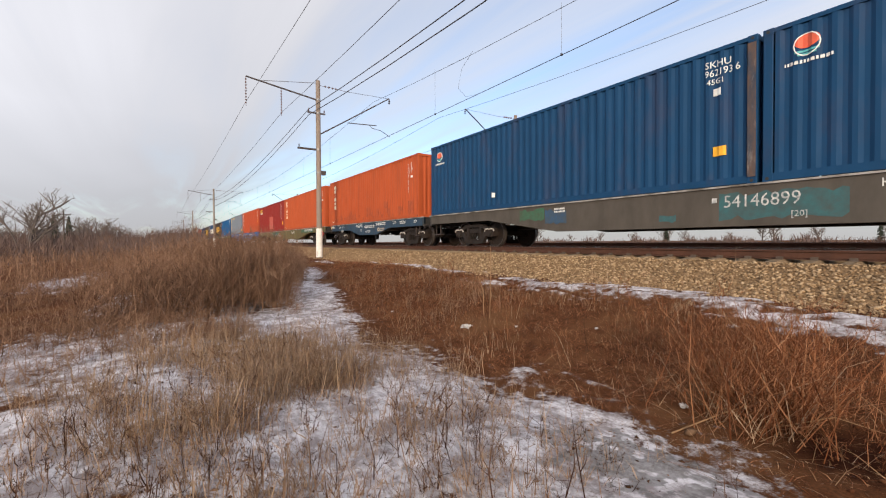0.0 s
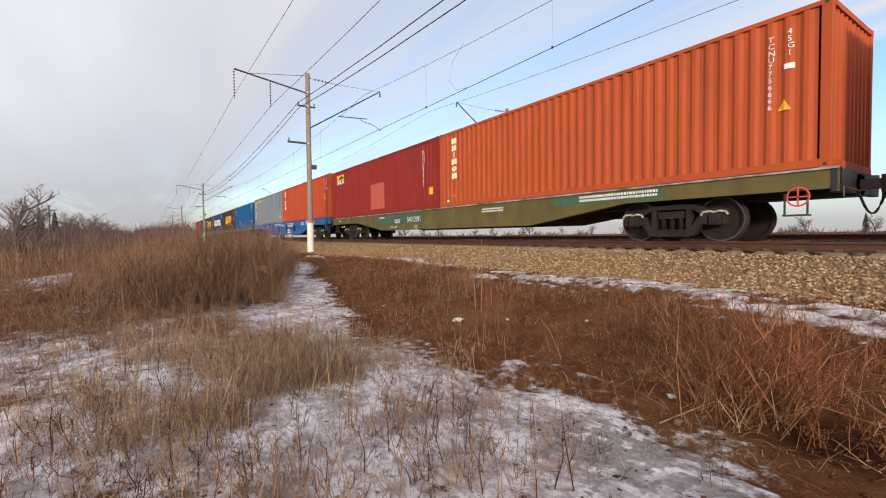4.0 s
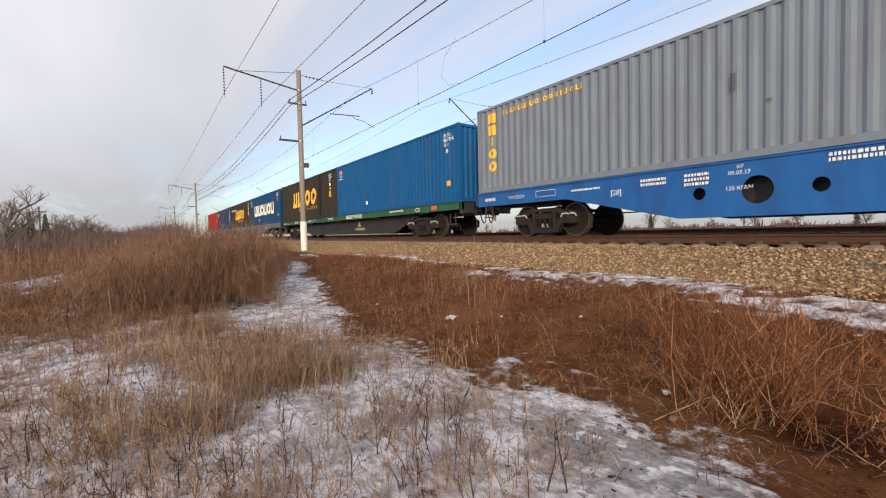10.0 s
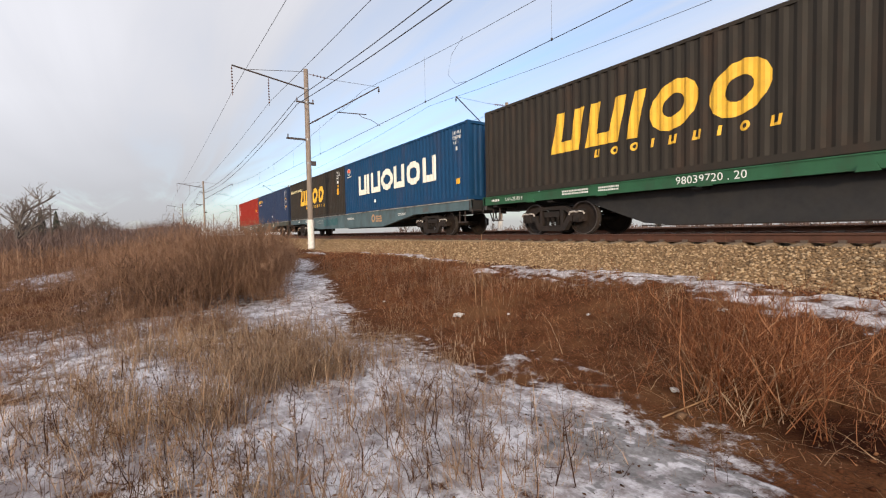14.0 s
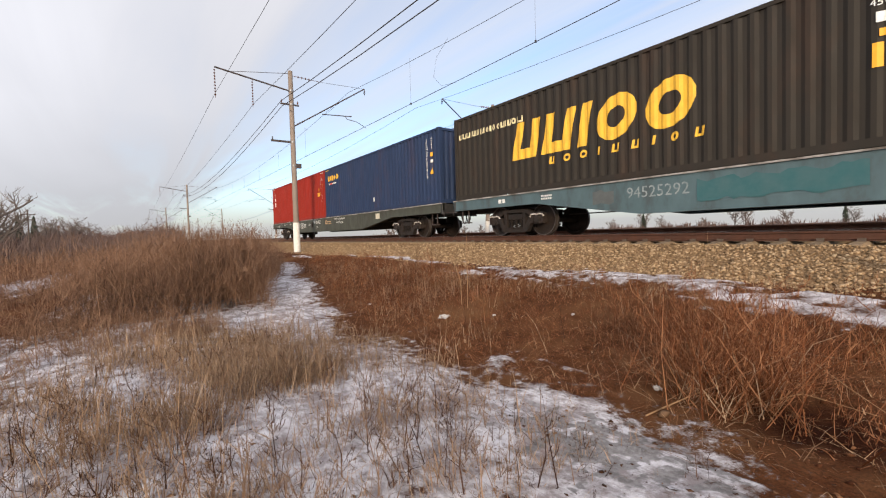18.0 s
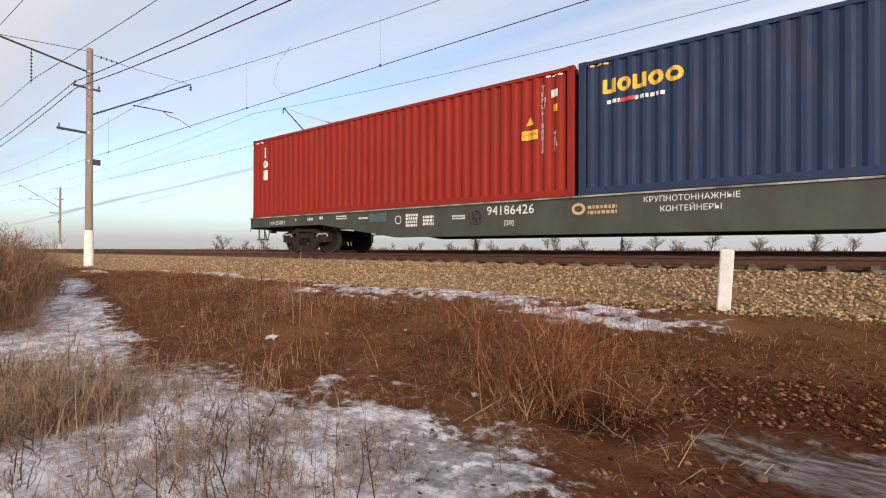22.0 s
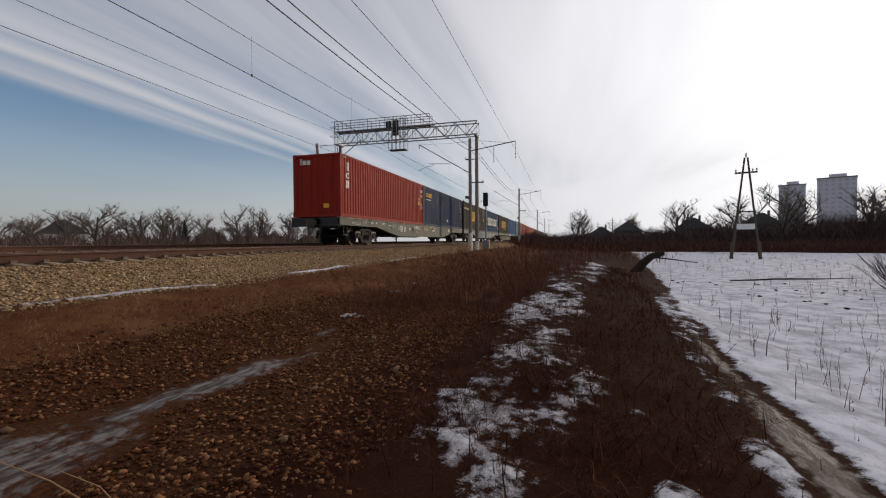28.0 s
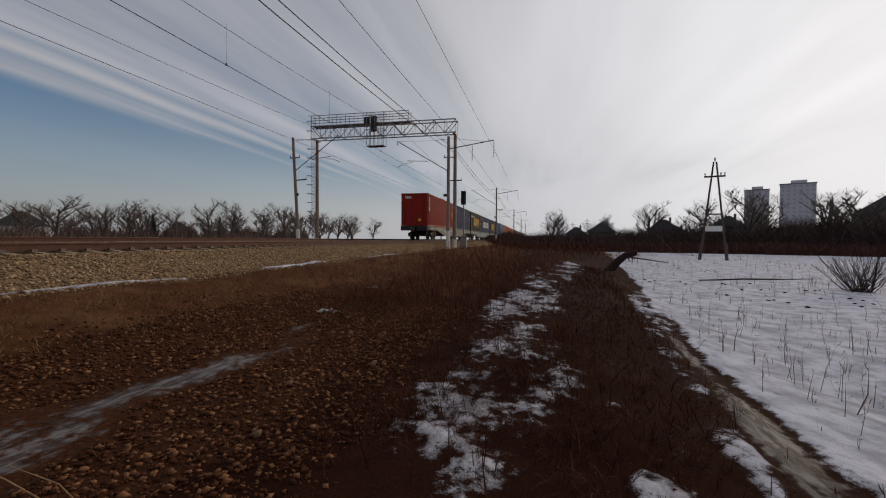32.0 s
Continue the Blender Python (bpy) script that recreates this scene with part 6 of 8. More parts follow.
# ---- signal gantry ----
def gantry(x):
    g = thing("signal_gantry", "grey steel lattice gantry with walkway, cage and black signal", "signal gantry", pose(x, 0, 0))
    y0, y1, zb, zt, w = 7.6, 22.3, 11.5, 12.72, 1.0
    for xx in (-w / 2, w / 2):
        for z in (zb, zt):
            part("chord", MB().box(xx - 0.045, xx + 0.045, y0, y1, z - 0.045, z + 0.045), M_GALV, g)
    n = 14
    for i in range(n + 1):
        y = y0 + (y1 - y0) * i / n
        for xx in (-w / 2, w / 2):
            part("truss_post", MB().box(xx - 0.022, xx + 0.022, y - 0.022, y + 0.022, zb, zt), M_GALV, g)
            if i < n:
                y2 = y0 + (y1 - y0) * (i + 1) / n
                p, q = ((y, zb), (y2, zt)) if i % 2 else ((y, zt), (y2, zb))
                part("diagonal", MB().tube([(xx, p[0], p[1]), (xx, q[0], q[1])], 0.038, 5), M_GALV, g)
        part("cross_tie", MB().box(-w / 2, w / 2, y - 0.02, y + 0.02, zb - 0.02, zb + 0.02), M_GALV, g)
    for y in (7.75, 21.9):
        z0 = float(height(x, y)) - 0.1
        col = part("column", MB().tube([(0, y, z0), (0, y, zb)], 0.19, 18, 0.15), M_POLE, g, "round concrete column")
        part("column_foot", MB().tube([(0, y, z0 + 0.1), (0, y, z0 + 0.9)], 0.197, 18, 0.193, False), M_WHITEWASH, col, "whitewashed foot")
        part("column_head", MB().box(-0.6, 0.6, y - 0.14, y + 0.14, zb - 0.16, zb - 0.05), M_GALV, col)
    # walkway and hand rails
    part("walkway", MB().box(-0.45, 0.45, 12.2, y1, zt + 0.05, zt + 0.07), M_GALV, g, "grey grating walkway")
    for xx in (-0.45, 0.45):
        for dz in (0.55, 1.05):
            part("hand_rail", MB().tube([(xx, 12.2, zt + dz), (xx, y1 + 0.3, zt + dz)], 0.034, 6), M_GALV, g)
        for i in range(12):
            y = 12.2 + (y1 - 12.2) * i / 11
            part("rail_post", MB().tube([(xx, y, zt + 0.05), (xx, y, zt + 1.05)], 0.03, 6), M_GALV, g)
    # the service cage hanging round the signal
    ca, cb, c0, c1 = 14.5, 16.2, 10.45, 13.6
    for xx in (-1.0, -0.2):
        for i in range(5):
            y = ca + (cb - ca) * i / 4
            part("cage_bar", MB().tube([(xx, y, c0), (xx, y, c1)], 0.028, 6), M_GALV, g)
        for z in (c0, 11.3, 12.0, c1):
            part("cage_hoop", MB().tube([(xx, ca, z), (xx, cb, z)], 0.028, 6), M_GALV, g)
    for y in (ca, cb):
        for z in (c0, 11.3, 12.0, c1):
            part("cage_hoop", MB().tube([(-1.0, y, z), (-0.2, y, z)], 0.028, 6), M_GALV, g)
    part("cage_floor", MB().box(-1.0, -0.2, ca, cb, c0 - 0.02, c0 + 0.02), M_DARKIRON, g)
    head = part("signal_head", MB().box(-0.72, -0.45, 15.3, 15.95, 11.95, 13.35, 0.06), M_BLACK, g, "black colour-light signal head")
    for z in (12.2, 12.65, 13.1):
        part("lens_hood", MB().lathe([(0.12, -0.45), (0.13, -0.2), (0.12, -0.2)], "x", (0.0, 15.62, z), 14), M_BLACK, head)
    part("signal_head", MB().box(-0.72, -0.45, 16.05, 16.6, 12.75, 13.3, 0.05), M_BLACK, g, "small black signal head")
    # ladder with hoops on the far column
    z0 = float(height(x, 22.3))
    for s in (-0.22, 0.22):
        part("ladder_rail", MB().tube([(s, 22.35, z0), (s, 22.35, 13.9)], 0.036, 6), M_GALV, g)
    for i in range(34):
        part("rung", MB().tube([(-0.22, 22.35, z0 + 0.3 + i * 0.35), (0.22, 22.35, z0 + 0.3 + i * 0.35)], 0.022, 5), M_GALV, g)
    for i in range(12):
        z = 3.4 + i * 0.9
        pts = [(0.32 * math.sin(a), 22.38 + 0.62 * math.cos(a) * 0.5 + 0.31, z) for a in [k * math.pi / 6 - math.pi * 0.5 + math.pi * 0.5 for k in range(-5, 6)]]
        part("safety_hoop", MB().tube(pts, 0.024, 5), M_GALV, g)
    return g


gantry(40.3)


def mast_signal(x, y):
    z0 = float(height(x, y))
    s = thing("mast_signal", "black colour-light signal on a thin grey post", "railway signal", pose(x, y, 0))
    part("post", MB().tube([(0, 0, z0), (0, 0, 6.2)], 0.07, 12, 0.06), M_GALV, s)
    h = part("signal_head", MB().box(-0.3, -0.06, -0.24, 0.24, 4.9, 6.2, 0.05), M_BLACK, s, "black signal head")
    for z in (5.2, 5.6, 6.0):
        part("lens_hood", MB().lathe([(0.10, -0.06), (0.11, -0.24), (0.10, -0.24)], "x", (-0.25, 0, z), 12), M_BLACK, h)
    part("cabinet", MB().box(-0.2, 0.2, -0.3, 0.3, z0 + 0.1, z0 + 1.0, 0.03), M_GALV, s)


mast_signal(41.5, 7.1)

# ---- white marker post by the ballast ----
mk = thing("marker_post", "white painted square concrete post beside the ballast", "post", pose(-0.12, 7.6, float(height(-0.12, 7.6)), 1.5, 3, 4))
part("post", MB().box(-0.085, 0.085, -0.07, 0.07, -0.15, 0.86, 0.012), M_WHITEWASH, mk)
part("cap", MB().prism([(-0.085, 0.86), (0.085, 0.86), (0.06, 0.885), (-0.06, 0.885)], "y", -0.065, 0.065), M_WHITEWASH, mk)

# ---- distance ----
# bark and twigs of the far trees, coloured lighter to stand for haze
M_BARK = mat("hazy_bark", (0.12, 0.098, 0.085), 0.9, 0, (0.075, 0.06, 0.054), 5, 0.6, 0.3, 30)
M_TWIG = mat("hazy_twigs", (0.17, 0.135, 0.115), 0.9, 0, (0.12, 0.095, 0.08), 3, 0.6)


def tree_meshes(seed, h, spread=0.5, bushy=False):
    """Trunk with limbs, and the fine crown of a bare tree."""
    rs = random.Random(seed)
    trunk, crown = MB(), MB()

    def grow(p, d, length, r, level):
        pts, q = [p], Vector(p)
        n = 3 if level < 3 else 2
        for _ in range(n):
            d = (d + Vector((rs.uniform(-1, 1), rs.uniform(-1, 1), rs.uniform(-0.3, 0.5))) * 0.2).normalized()
            q = q + d * length / n
            pts.append(q.copy())
        (trunk if level < 2 else crown).tube(pts, r, 6 if level == 0 else 4 if level == 1 else 3, r * 0.5, False)
        if level >= 4:
            return
        k = (8, 5, 4, 3)[level]
        for i in range(k):
            t = rs.uniform(0.12, 1.0)
            j = min(int(t * n), n - 1)
            base = pts[j] + (pts[j + 1] - pts[j]) * (t * n - j)
            a = rs.uniform(0, 6.283)
            side = Vector((math.cos(a), math.sin(a), rs.uniform(-0.1, 0.5)))
            nd = (d * 0.6 + side * (spread + 0.25) + Vector((0, 0, 0.18))).normalized()
            grow(base, nd, length * rs.uniform(0.45, 0.8) * (1.15 - 0.45 * t), max(r * 0.5, 0.013), level + 1)
    if bushy:
        for i in range(9):
            a = rs.uniform(0, 6.283)
            grow(Vector((rs.uniform(-0.2, 0.2), rs.uniform(-0.2, 0.2), -0.1)), Vector((math.cos(a) * 0.6, math.sin(a) * 0.6, 0.8)).normalized(), h * 0.6, h * 0.011, 1)
    else:
        grow(Vector((0, 0, -0.2)), Vector((0, 0, 1)), h * 0.52, h * 0.024, 0)
    return trunk.mesh("trunk", M_BARK), crown.mesh("crown", M_TWIG), max(q[2] for q in crown.v + trunk.v)


TREES = [tree_meshes(s, 8.0, 0.5 + 0.1 * (s % 3)) for s in (1, 2, 3, 4, 5, 6)]


def tree(i, x, y, h, z=None, label="bare winter tree with thin spreading branches", name="tree"):
    tm, cm, tall = TREES[i % len(TREES)]
    ob = thing(name, label, "tree", pose(x, y, float(height(x, y)) if z is None else z, 0, 0, (i * 77) % 360), "bare trees in the distance")
    ob.scale = (h / tall,) * 3
    part("trunk", tm, None, ob)
    part("crown", cm, None, ob)
    return ob


def polar(az, d):
    return -math.sin(radians(az)) * d, math.cos(radians(az)) * d


rt = random.Random(21)
spots = []
for az, el, d in ((101.0, 5.6, 75), (99.6, 3.3, 110), (103, 3.5, 120), (97.3, 3.0, 130), (96.3, 2.7, 150), (95.2, 2.8, 140), (94.2, 2.4, 160), (93.2, 2.2, 170), (104.5, 3.5, 100)):
    spots.append((az, el, d))
for az in np.arange(62, -20, -3.1):
    spots.append((az + rt.uniform(-1.5, 1.5), rt.uniform(1.0, 2.3), rt.uniform(130, 240)))
for az in np.arange(-20, -66, -1.2):
    spots.append((az + rt.uniform(-0.9, 0.9), rt.uniform(1.8, 3.6), rt.uniform(120, 220)))
for az, el, d in ((-36, 4.4, 120), (-39, 3.6, 130), (-42.0, 4.2, 130), (-43.4, 3.9, 120), (-46, 3.6, 120), (-49.5, 4.6, 110), (-51.6, 4.7, 115), (-55, 4.4, 110), (-57.5, 4.2, 115), (-59.5, 3.8, 120), (-62, 3.6, 120), (-64, 3.4, 120), (-66, 3.0, 140), (-68.5, 2.8, 140), (-31, 2.8, 150), (-29, 3.0, 140)):
    spots.append((az, el, d))
for az, el, d in ((-91.4, 3.9, 130), (-92.6, 3.6, 150), (-97, 3.0, 160), (-99, 3.2, 150), (-103.0, 4.6, 110), (-106, 3.2, 120), (-108.6, 5.0, 105), (-110.2, 4.2, 120), (-112.3, 6.3, 95), (-113.4, 5.0, 110), (-119, 5.2, 105), (-120.6, 4.6, 115), (-122.4, 5.2, 95), (-124.5, 5.0, 105), (-127, 5.5, 100)):
    spots.append((az, el, d))
for i, (az, el, d) in enumerate(spots):
    x, y = polar(az, d)
    tree(i, x, y, max(1.6 + math.tan(radians(el)) * d - float(height(x, y)), 2.0))
# dark spruces among them
M_SPRUCE = mat("dark_needles", (0.022, 0.030, 0.018), 0.9, 0, (0.04, 0.045, 0.03), 6, 0.6)


def spruce_mesh(seed):
    rs, mb = random.Random(seed), MB()
    mb.tube([(0, 0, 0), (0, 0, 8)], 0.14, 6, 0.02)
    for i in range(26):
        z = 1.0 + i * 0.27
        r = (8.1 - z) * 0.23
        for k in range(9):
            a = rs.uniform(0, 6.283)
            c, s, q = math.cos(a), math.sin(a), r * rs.uniform(0.7, 1.15)
            mb.add([(0, 0, z + 0.25), (c * q - s * 0.28, s * q + c * 0.28, z - 0.35), (c * q * 1.15, s * q * 1.15, z - 0.5), (c * q + s * 0.28, s * q - c * 0.28, z - 0.35)], [(0, 1, 2), (0, 2, 3)])
    return mb.mesh("crown", M_SPRUCE)


SPRUCE = spruce_mesh(4)
for az, el, d in ((98.9, 3.0, 120), (97.8, 2.8, 130), (-44, 2.7, 120), (-50.5, 2.4, 130), (-52, 2.6, 120), (-22, 2.2, 160), (12, 1.8, 170), (30, 1.9, 170)):
    x, y = polar(az, d)
    ob = thing("spruce", "small dark green spruce among bare trees", "tree", pose(x, y, float(height(x, y))), "spruces in the distance")
    ob.scale = ((1.6 + math.tan(radians(el)) * d - float(height(x, y))) / 8,) * 3
    part("crown", SPRUCE, None, ob)


def ribbons(base, tip, mid, w, name, material, label, cat, shape=3):
    """Thin three-step ribbons from base over mid to tip, joined: stalks, twigs and blades."""
    n = len(base)
    d = tip - base
    side = np.stack([-d[:, 1], d[:, 0], np.zeros(n)], -1)
    rs = np.random.RandomState(n % 997)
    a = rs.rand(n) * 6.283
    side = side / (np.linalg.norm(side, axis=1, keepdims=True) + 1e-6) * 0.5 + np.stack([np.cos(a), np.sin(a), 0 * a], -1) * 0.7
    side = side / np.linalg.norm(side, axis=1, keepdims=True) * np.asarray(w)[:, None] / 2
    v = np.stack([base - side, base + side, mid - side * 0.8, mid + side * 0.8, tip], 1)
    k = 5 * np.arange(n)[:, None]
    f = np.concatenate([k + [0, 1, 3], k + [0, 3, 2], k + [2, 3, 4]])
    me = np_mesh(name, v.reshape(-1, 3), f, material)
    return tagged(new(name, me), label, cat, kind="stuff")


def stalk_material(name, a, b, c, rough=0.85):
    mt = bpy.data.materials.new(name)
    mt.use_nodes = True
    nt = mt.node_tree
    g, r = nt.nodes.new("ShaderNodeNewGeometry"), nt.nodes.new("ShaderNodeValToRGB")
    r.color_ramp.elements[0].color, r.color_ramp.elements[1].color = (*a, 1), (*c, 1)
    r.color_ramp.elements.new(0.5).color = (*b, 1)
    t, k = nt.nodes.new("ShaderNodeTexNoise"), nt.nodes.new("ShaderNodeMix")
    t.inputs["Scale"].default_value = 1.3
    k.data_type, k.blend_type = "RGBA", "MULTIPLY"
    k.inputs[0].default_value = 0.6
    nt.links.new(g.outputs["Random Per Island"], r.inputs[0])
    nt.links.new(g.outputs["Position"], t.inputs["Vector"])
    nt.links.new(r.outputs[0], k.inputs[6])
    nt.links.new(t.outputs[0], k.inputs[7])
    p = nt.nodes["Principled BSDF"]
    nt.links.new(k.outputs[2], p.inputs["Base Color"])
    p.inputs["Roughness"].default_value = rough
    p.inputs["Specular IOR Level"].default_value = 0.05
    return mt


S_TAN = stalk_material("tan_grass", (0.28, 0.15, 0.075), (0.44, 0.265, 0.15), (0.60, 0.41, 0.26))
S_RUST = stalk_material("rust_grass", (0.13, 0.043, 0.019), (0.25, 0.095, 0.043), (0.44, 0.22, 0.115))
S_BRUSH = stalk_material("brown_brush", (0.16, 0.088, 0.055), (0.275, 0.155, 0.098), (0.40, 0.25, 0.165))
S_DARK = stalk_material("dark_weeds", (0.045, 0.022, 0.015), (0.085, 0.043, 0.027), (0.15, 0.082, 0.05))
S_HEDGE = stalk_material("far_thicket_twigs", (0.12, 0.078, 0.066), (0.18, 0.122, 0.104), (0.25, 0.18, 0.155))


def thicket(rows, seed, name, label, n_per=34, material=None, wild=0.28, fine=0.0013):
    """Far bushes: rows of (x, y, height, width)."""
    rs = np.random.RandomState(seed)
    rows = np.repeat(np.asarray(rows, float), n_per, axis=0)
    n = len(rows)
    x = rows[:, 0] + rows[:, 3] * rs.randn(n) * 0.4
    y = rows[:, 1] + rows[:, 3] * rs.randn(n) * 0.4
    z = height(x, y)
    h = rows[:, 2] * (0.35 + 0.65 * rs.rand(n))
    dx, dy = rs.randn(n) * h * wild, rs.randn(n) * h * wild
    base = np.stack([x, y, z - 0.05], -1)
    tip = base + np.stack([dx, dy, h], -1)
    mid = base + np.stack([dx * 0.35 + rs.randn(n) * wild * 0.3, dy * 0.35 + rs.randn(n) * wild * 0.3, h * 0.55], -1)
    d = np.hypot(x, y)
    return ribbons(base, tip, mid, fine * d * (0.6 + 0.8 * rs.rand(n)) + 0.01, name, material or S_HEDGE, label, "bushes")


rb = random.Random(5)
hedge = []
for k in range(1000):
    az = rb.uniform(64, -60)
    d = rb.uniform(70, 190)
    if az < -22 or k % 5 == 0:
        hedge.append((*polar(az, d), (rb.uniform(1.8, 4.2) * (0.6 + 0.4 * min(1, (-22 - az) / 14)) if az < -22 else rb.uniform(0.9, 2.3)) * d / 110, 2.2))
for k in range(460):
    az = rb.uniform(86, 106)
    d = rb.uniform(60, 170)
    hedge.append((*polar(az, d), rb.uniform(2.8, 5.6) * d / 110, 2.5))
thicket(hedge, 3, "far_thicket", "dark bare thicket along the horizon", 40)
# the deep thicket behind the snowy field, with low red-brown growth before it
S_SCRUB = stalk_material("dark_scrub_twigs", (0.062, 0.040, 0.038), (0.105, 0.066, 0.060), (0.16, 0.105, 0.095))
S_EDGE = stalk_material("red_brown_scrub", (0.075, 0.034, 0.027), (0.13, 0.060, 0.047), (0.20, 0.105, 0.082))
scrub, rim = [], []
for k in range(1300):
    az = rb.uniform(-84, -134)
    d = rb.uniform(88, 150)
    top = 1.9 + d * math.tan(radians(float(np.interp(-az, [84, 95, 105, 112, 118, 126], [0.6, 1.4, 1.9, 2.4, 2.9, 3.5]))))
    scrub.append((*polar(az, d), top * rb.uniform(0.5, 1.08), 3.0))
for k in range(900):
    az = rb.uniform(-84, -134)
    rim.append((*polar(az, rb.uniform(76, 92)), rb.uniform(0.7, 2.4), 1.6))
thicket(scrub, 3, "far_thicket", "dense dark thicket behind the snowy field", 70, S_SCRUB, 0.6, 0.0007)
thicket(rim, 4, "far_thicket", "low red-brown scrub along the field's far edge", 60, S_EDGE, 0.75, 0.0006)


def house(az, d, w, h, label, col, roof=(0.09, 0.085, 0.085), wins=4):
    x, y = polar(az, d)
    z = float(height(x, y))
    ob = thing("house", label, "house", pose(x, y, z, 0, 0, az), "houses in the distance")
    wm = mat("house_wall_%d" % int(abs(az) * 10), col, 0.9, 0, None, 1, 0.4)
    part("wall", MB().box(-w / 2, w / 2, -3.5, 3.5, -1, h), wm, ob)
    part("roof", MB().prism([(-w / 2 - 0.4, h - 0.15), (w / 2 + 0.4, h - 0.15), (w * 0.06, h + 0.34 * w), (-w * 0.06, h + 0.34 * w)], "y", -3.9, 3.9), mat("roof_sheet", roof, 0.7), ob)
    part("chimney", MB().box(w * 0.15, w * 0.15 + 0.5, -0.3, 0.3, h + 0.1 * w, h + 0.34 * w + 0.6), mat("chimney_brick", (0.22, 0.11, 0.08), 0.9), ob)
    for k in range(wins):
        q = -w / 2 + w * (k + 0.5) / wins
        part("window", MB().box(q - 0.5, q + 0.5, -3.53, -3.45, 0.9, 2.2), mat("dark_glass", (0.03, 0.035, 0.04), 0.2), ob)


house(96.7, 170, 11, 3.0, "pale low house behind trees", (0.45, 0.42, 0.4))
house(99.3, 150, 9, 2.8, "grey low house behind trees", (0.3, 0.28, 0.27))
house(-33.5, 190, 13, 4.2, "long white house with a low roof", (0.62, 0.6, 0.58), wins=6)
house(-46.5, 200, 10, 3.2, "brownish house among trees", (0.3, 0.22, 0.18))
house(-17, 230, 11, 2.6, "low brown house behind bushes", (0.26, 0.2, 0.16))
house(-24, 200, 9, 3.4, "pale house behind bushes", (0.5, 0.46, 0.42))
house(-94.6, 116, 5.2, 3.4, "dark house with a pitched roof", (0.12, 0.1, 0.1))
house(-97.6, 112, 6.0, 4.0, "dark house with a pitched roof", (0.13, 0.11, 0.1))
house(-104.5, 112, 6.4, 4.4, "dark house with a pitched roof", (0.12, 0.1, 0.1))
house(-110.8, 110, 6.2, 4.9, "dark house with a steep roof among trees", (0.13, 0.11, 0.1))
house(-123.4, 104, 9, 6.4, "brown house with a pitched roof", (0.16, 0.12, 0.1))


def tower(az, d, w, floors, label):
    x, y = polar(az, d)
    ob = thing("apartment_tower", label, "apartment building", pose(x, y, -0.5, 0, 0, az), "apartment towers in the distance")
    h = floors * 3.0
    # distance haze is put into the colours: pale walls, windows close in tone
    part("wall", MB().box(-w / 2, w / 2, -7, 7, 0, h), mat("hazy_tower_panel", (0.60, 0.60, 0.66), 0.9, 0, (0.54, 0.54, 0.60), 0.2, 0.25), ob)
    part("roof", MB().box(-w / 2 - 0.3, w / 2 + 0.3, -7.3, 7.3, h, h + 0.8), mat("tower_roof", (0.25, 0.24, 0.25), 0.9), ob)
    part("lift_house", MB().box(-w * 0.2, w * 0.25, -3, 3, h + 0.8, h + 3.2), mat("hazy_tower_panel", (0.52, 0.52, 0.56)), ob)
    glass = mat("hazy_tower_glass", (0.50, 0.51, 0.57), 0.5)
    cols = int(w // 3.2)
    pane = MB().box(-0.8, 0.8, -7.05, -6.9, 0, 1.5).mesh("window", glass)
    for f in range(floors):
        for c in range(cols):
            part("window", pane, None, ob, "", pose(-w / 2 + w * (c + 0.5) / cols, 0, f * 3.0 + 0.9))


tower(-113.3, 400, 15, 13, "tall grey apartment block behind trees")
tower(-116.7, 400, 20, 14, "wide grey apartment block behind trees")

# A-frame power pole in the snowy field
M_WOOD = mat("weathered_pole_wood", (0.10, 0.075, 0.06), 0.9, 0, (0.06, 0.045, 0.038), 4, 0.6, 0.3, 20, stretch=(1, 1, 0.2))
af = thing("power_pole", "wooden A-frame power pole with white insulators in the snow", "utility pole", pose(47.0, -16.6, float(height(47.0, -16.6)), 0, 0, -109))
af.scale = (1.14,) * 3
for s in (-1, 1):
    part("leg", MB().tube([(s * 1.0, 0, -0.3), (s * 0.1, 0, 8.4)], 0.10, 10, 0.07), M_WOOD, af)
    part("leg_stub", MB().tube([(s * 1.06, 0.1, -0.3), (s * 0.92, 0.1, 1.5)], 0.09, 8), M_WOOD, af)
part("crossarm", MB().box(-0.78, 0.78, -0.06, 0.06, 7.1, 7.24), M_WOOD, af)
part("brace", MB().box(-0.62, 0.62, -0.05, 0.05, 3.9, 4.02), M_WOOD, af)
for q in (-0.7, 0.45, 0.72):
    part("insulator", MB().lathe([(0.001, 7.5), (0.05, 7.48), (0.07, 7.36), (0.04, 7.3), (0.02, 7.24)], "z", (q, 0, 0), 10), M_WHITE, af)
part("top_insulator", MB().lathe([(0.001, 8.8), (0.06, 8.76), (0.08, 8.6), (0.03, 8.42)], "z", (0, 0, 0), 10), M_WHITE, af)
part("sign_board", MB().box(-0.62, 0.62, -0.2, -0.16, 2.5, 2.95), M_WHITE, af, "white board")
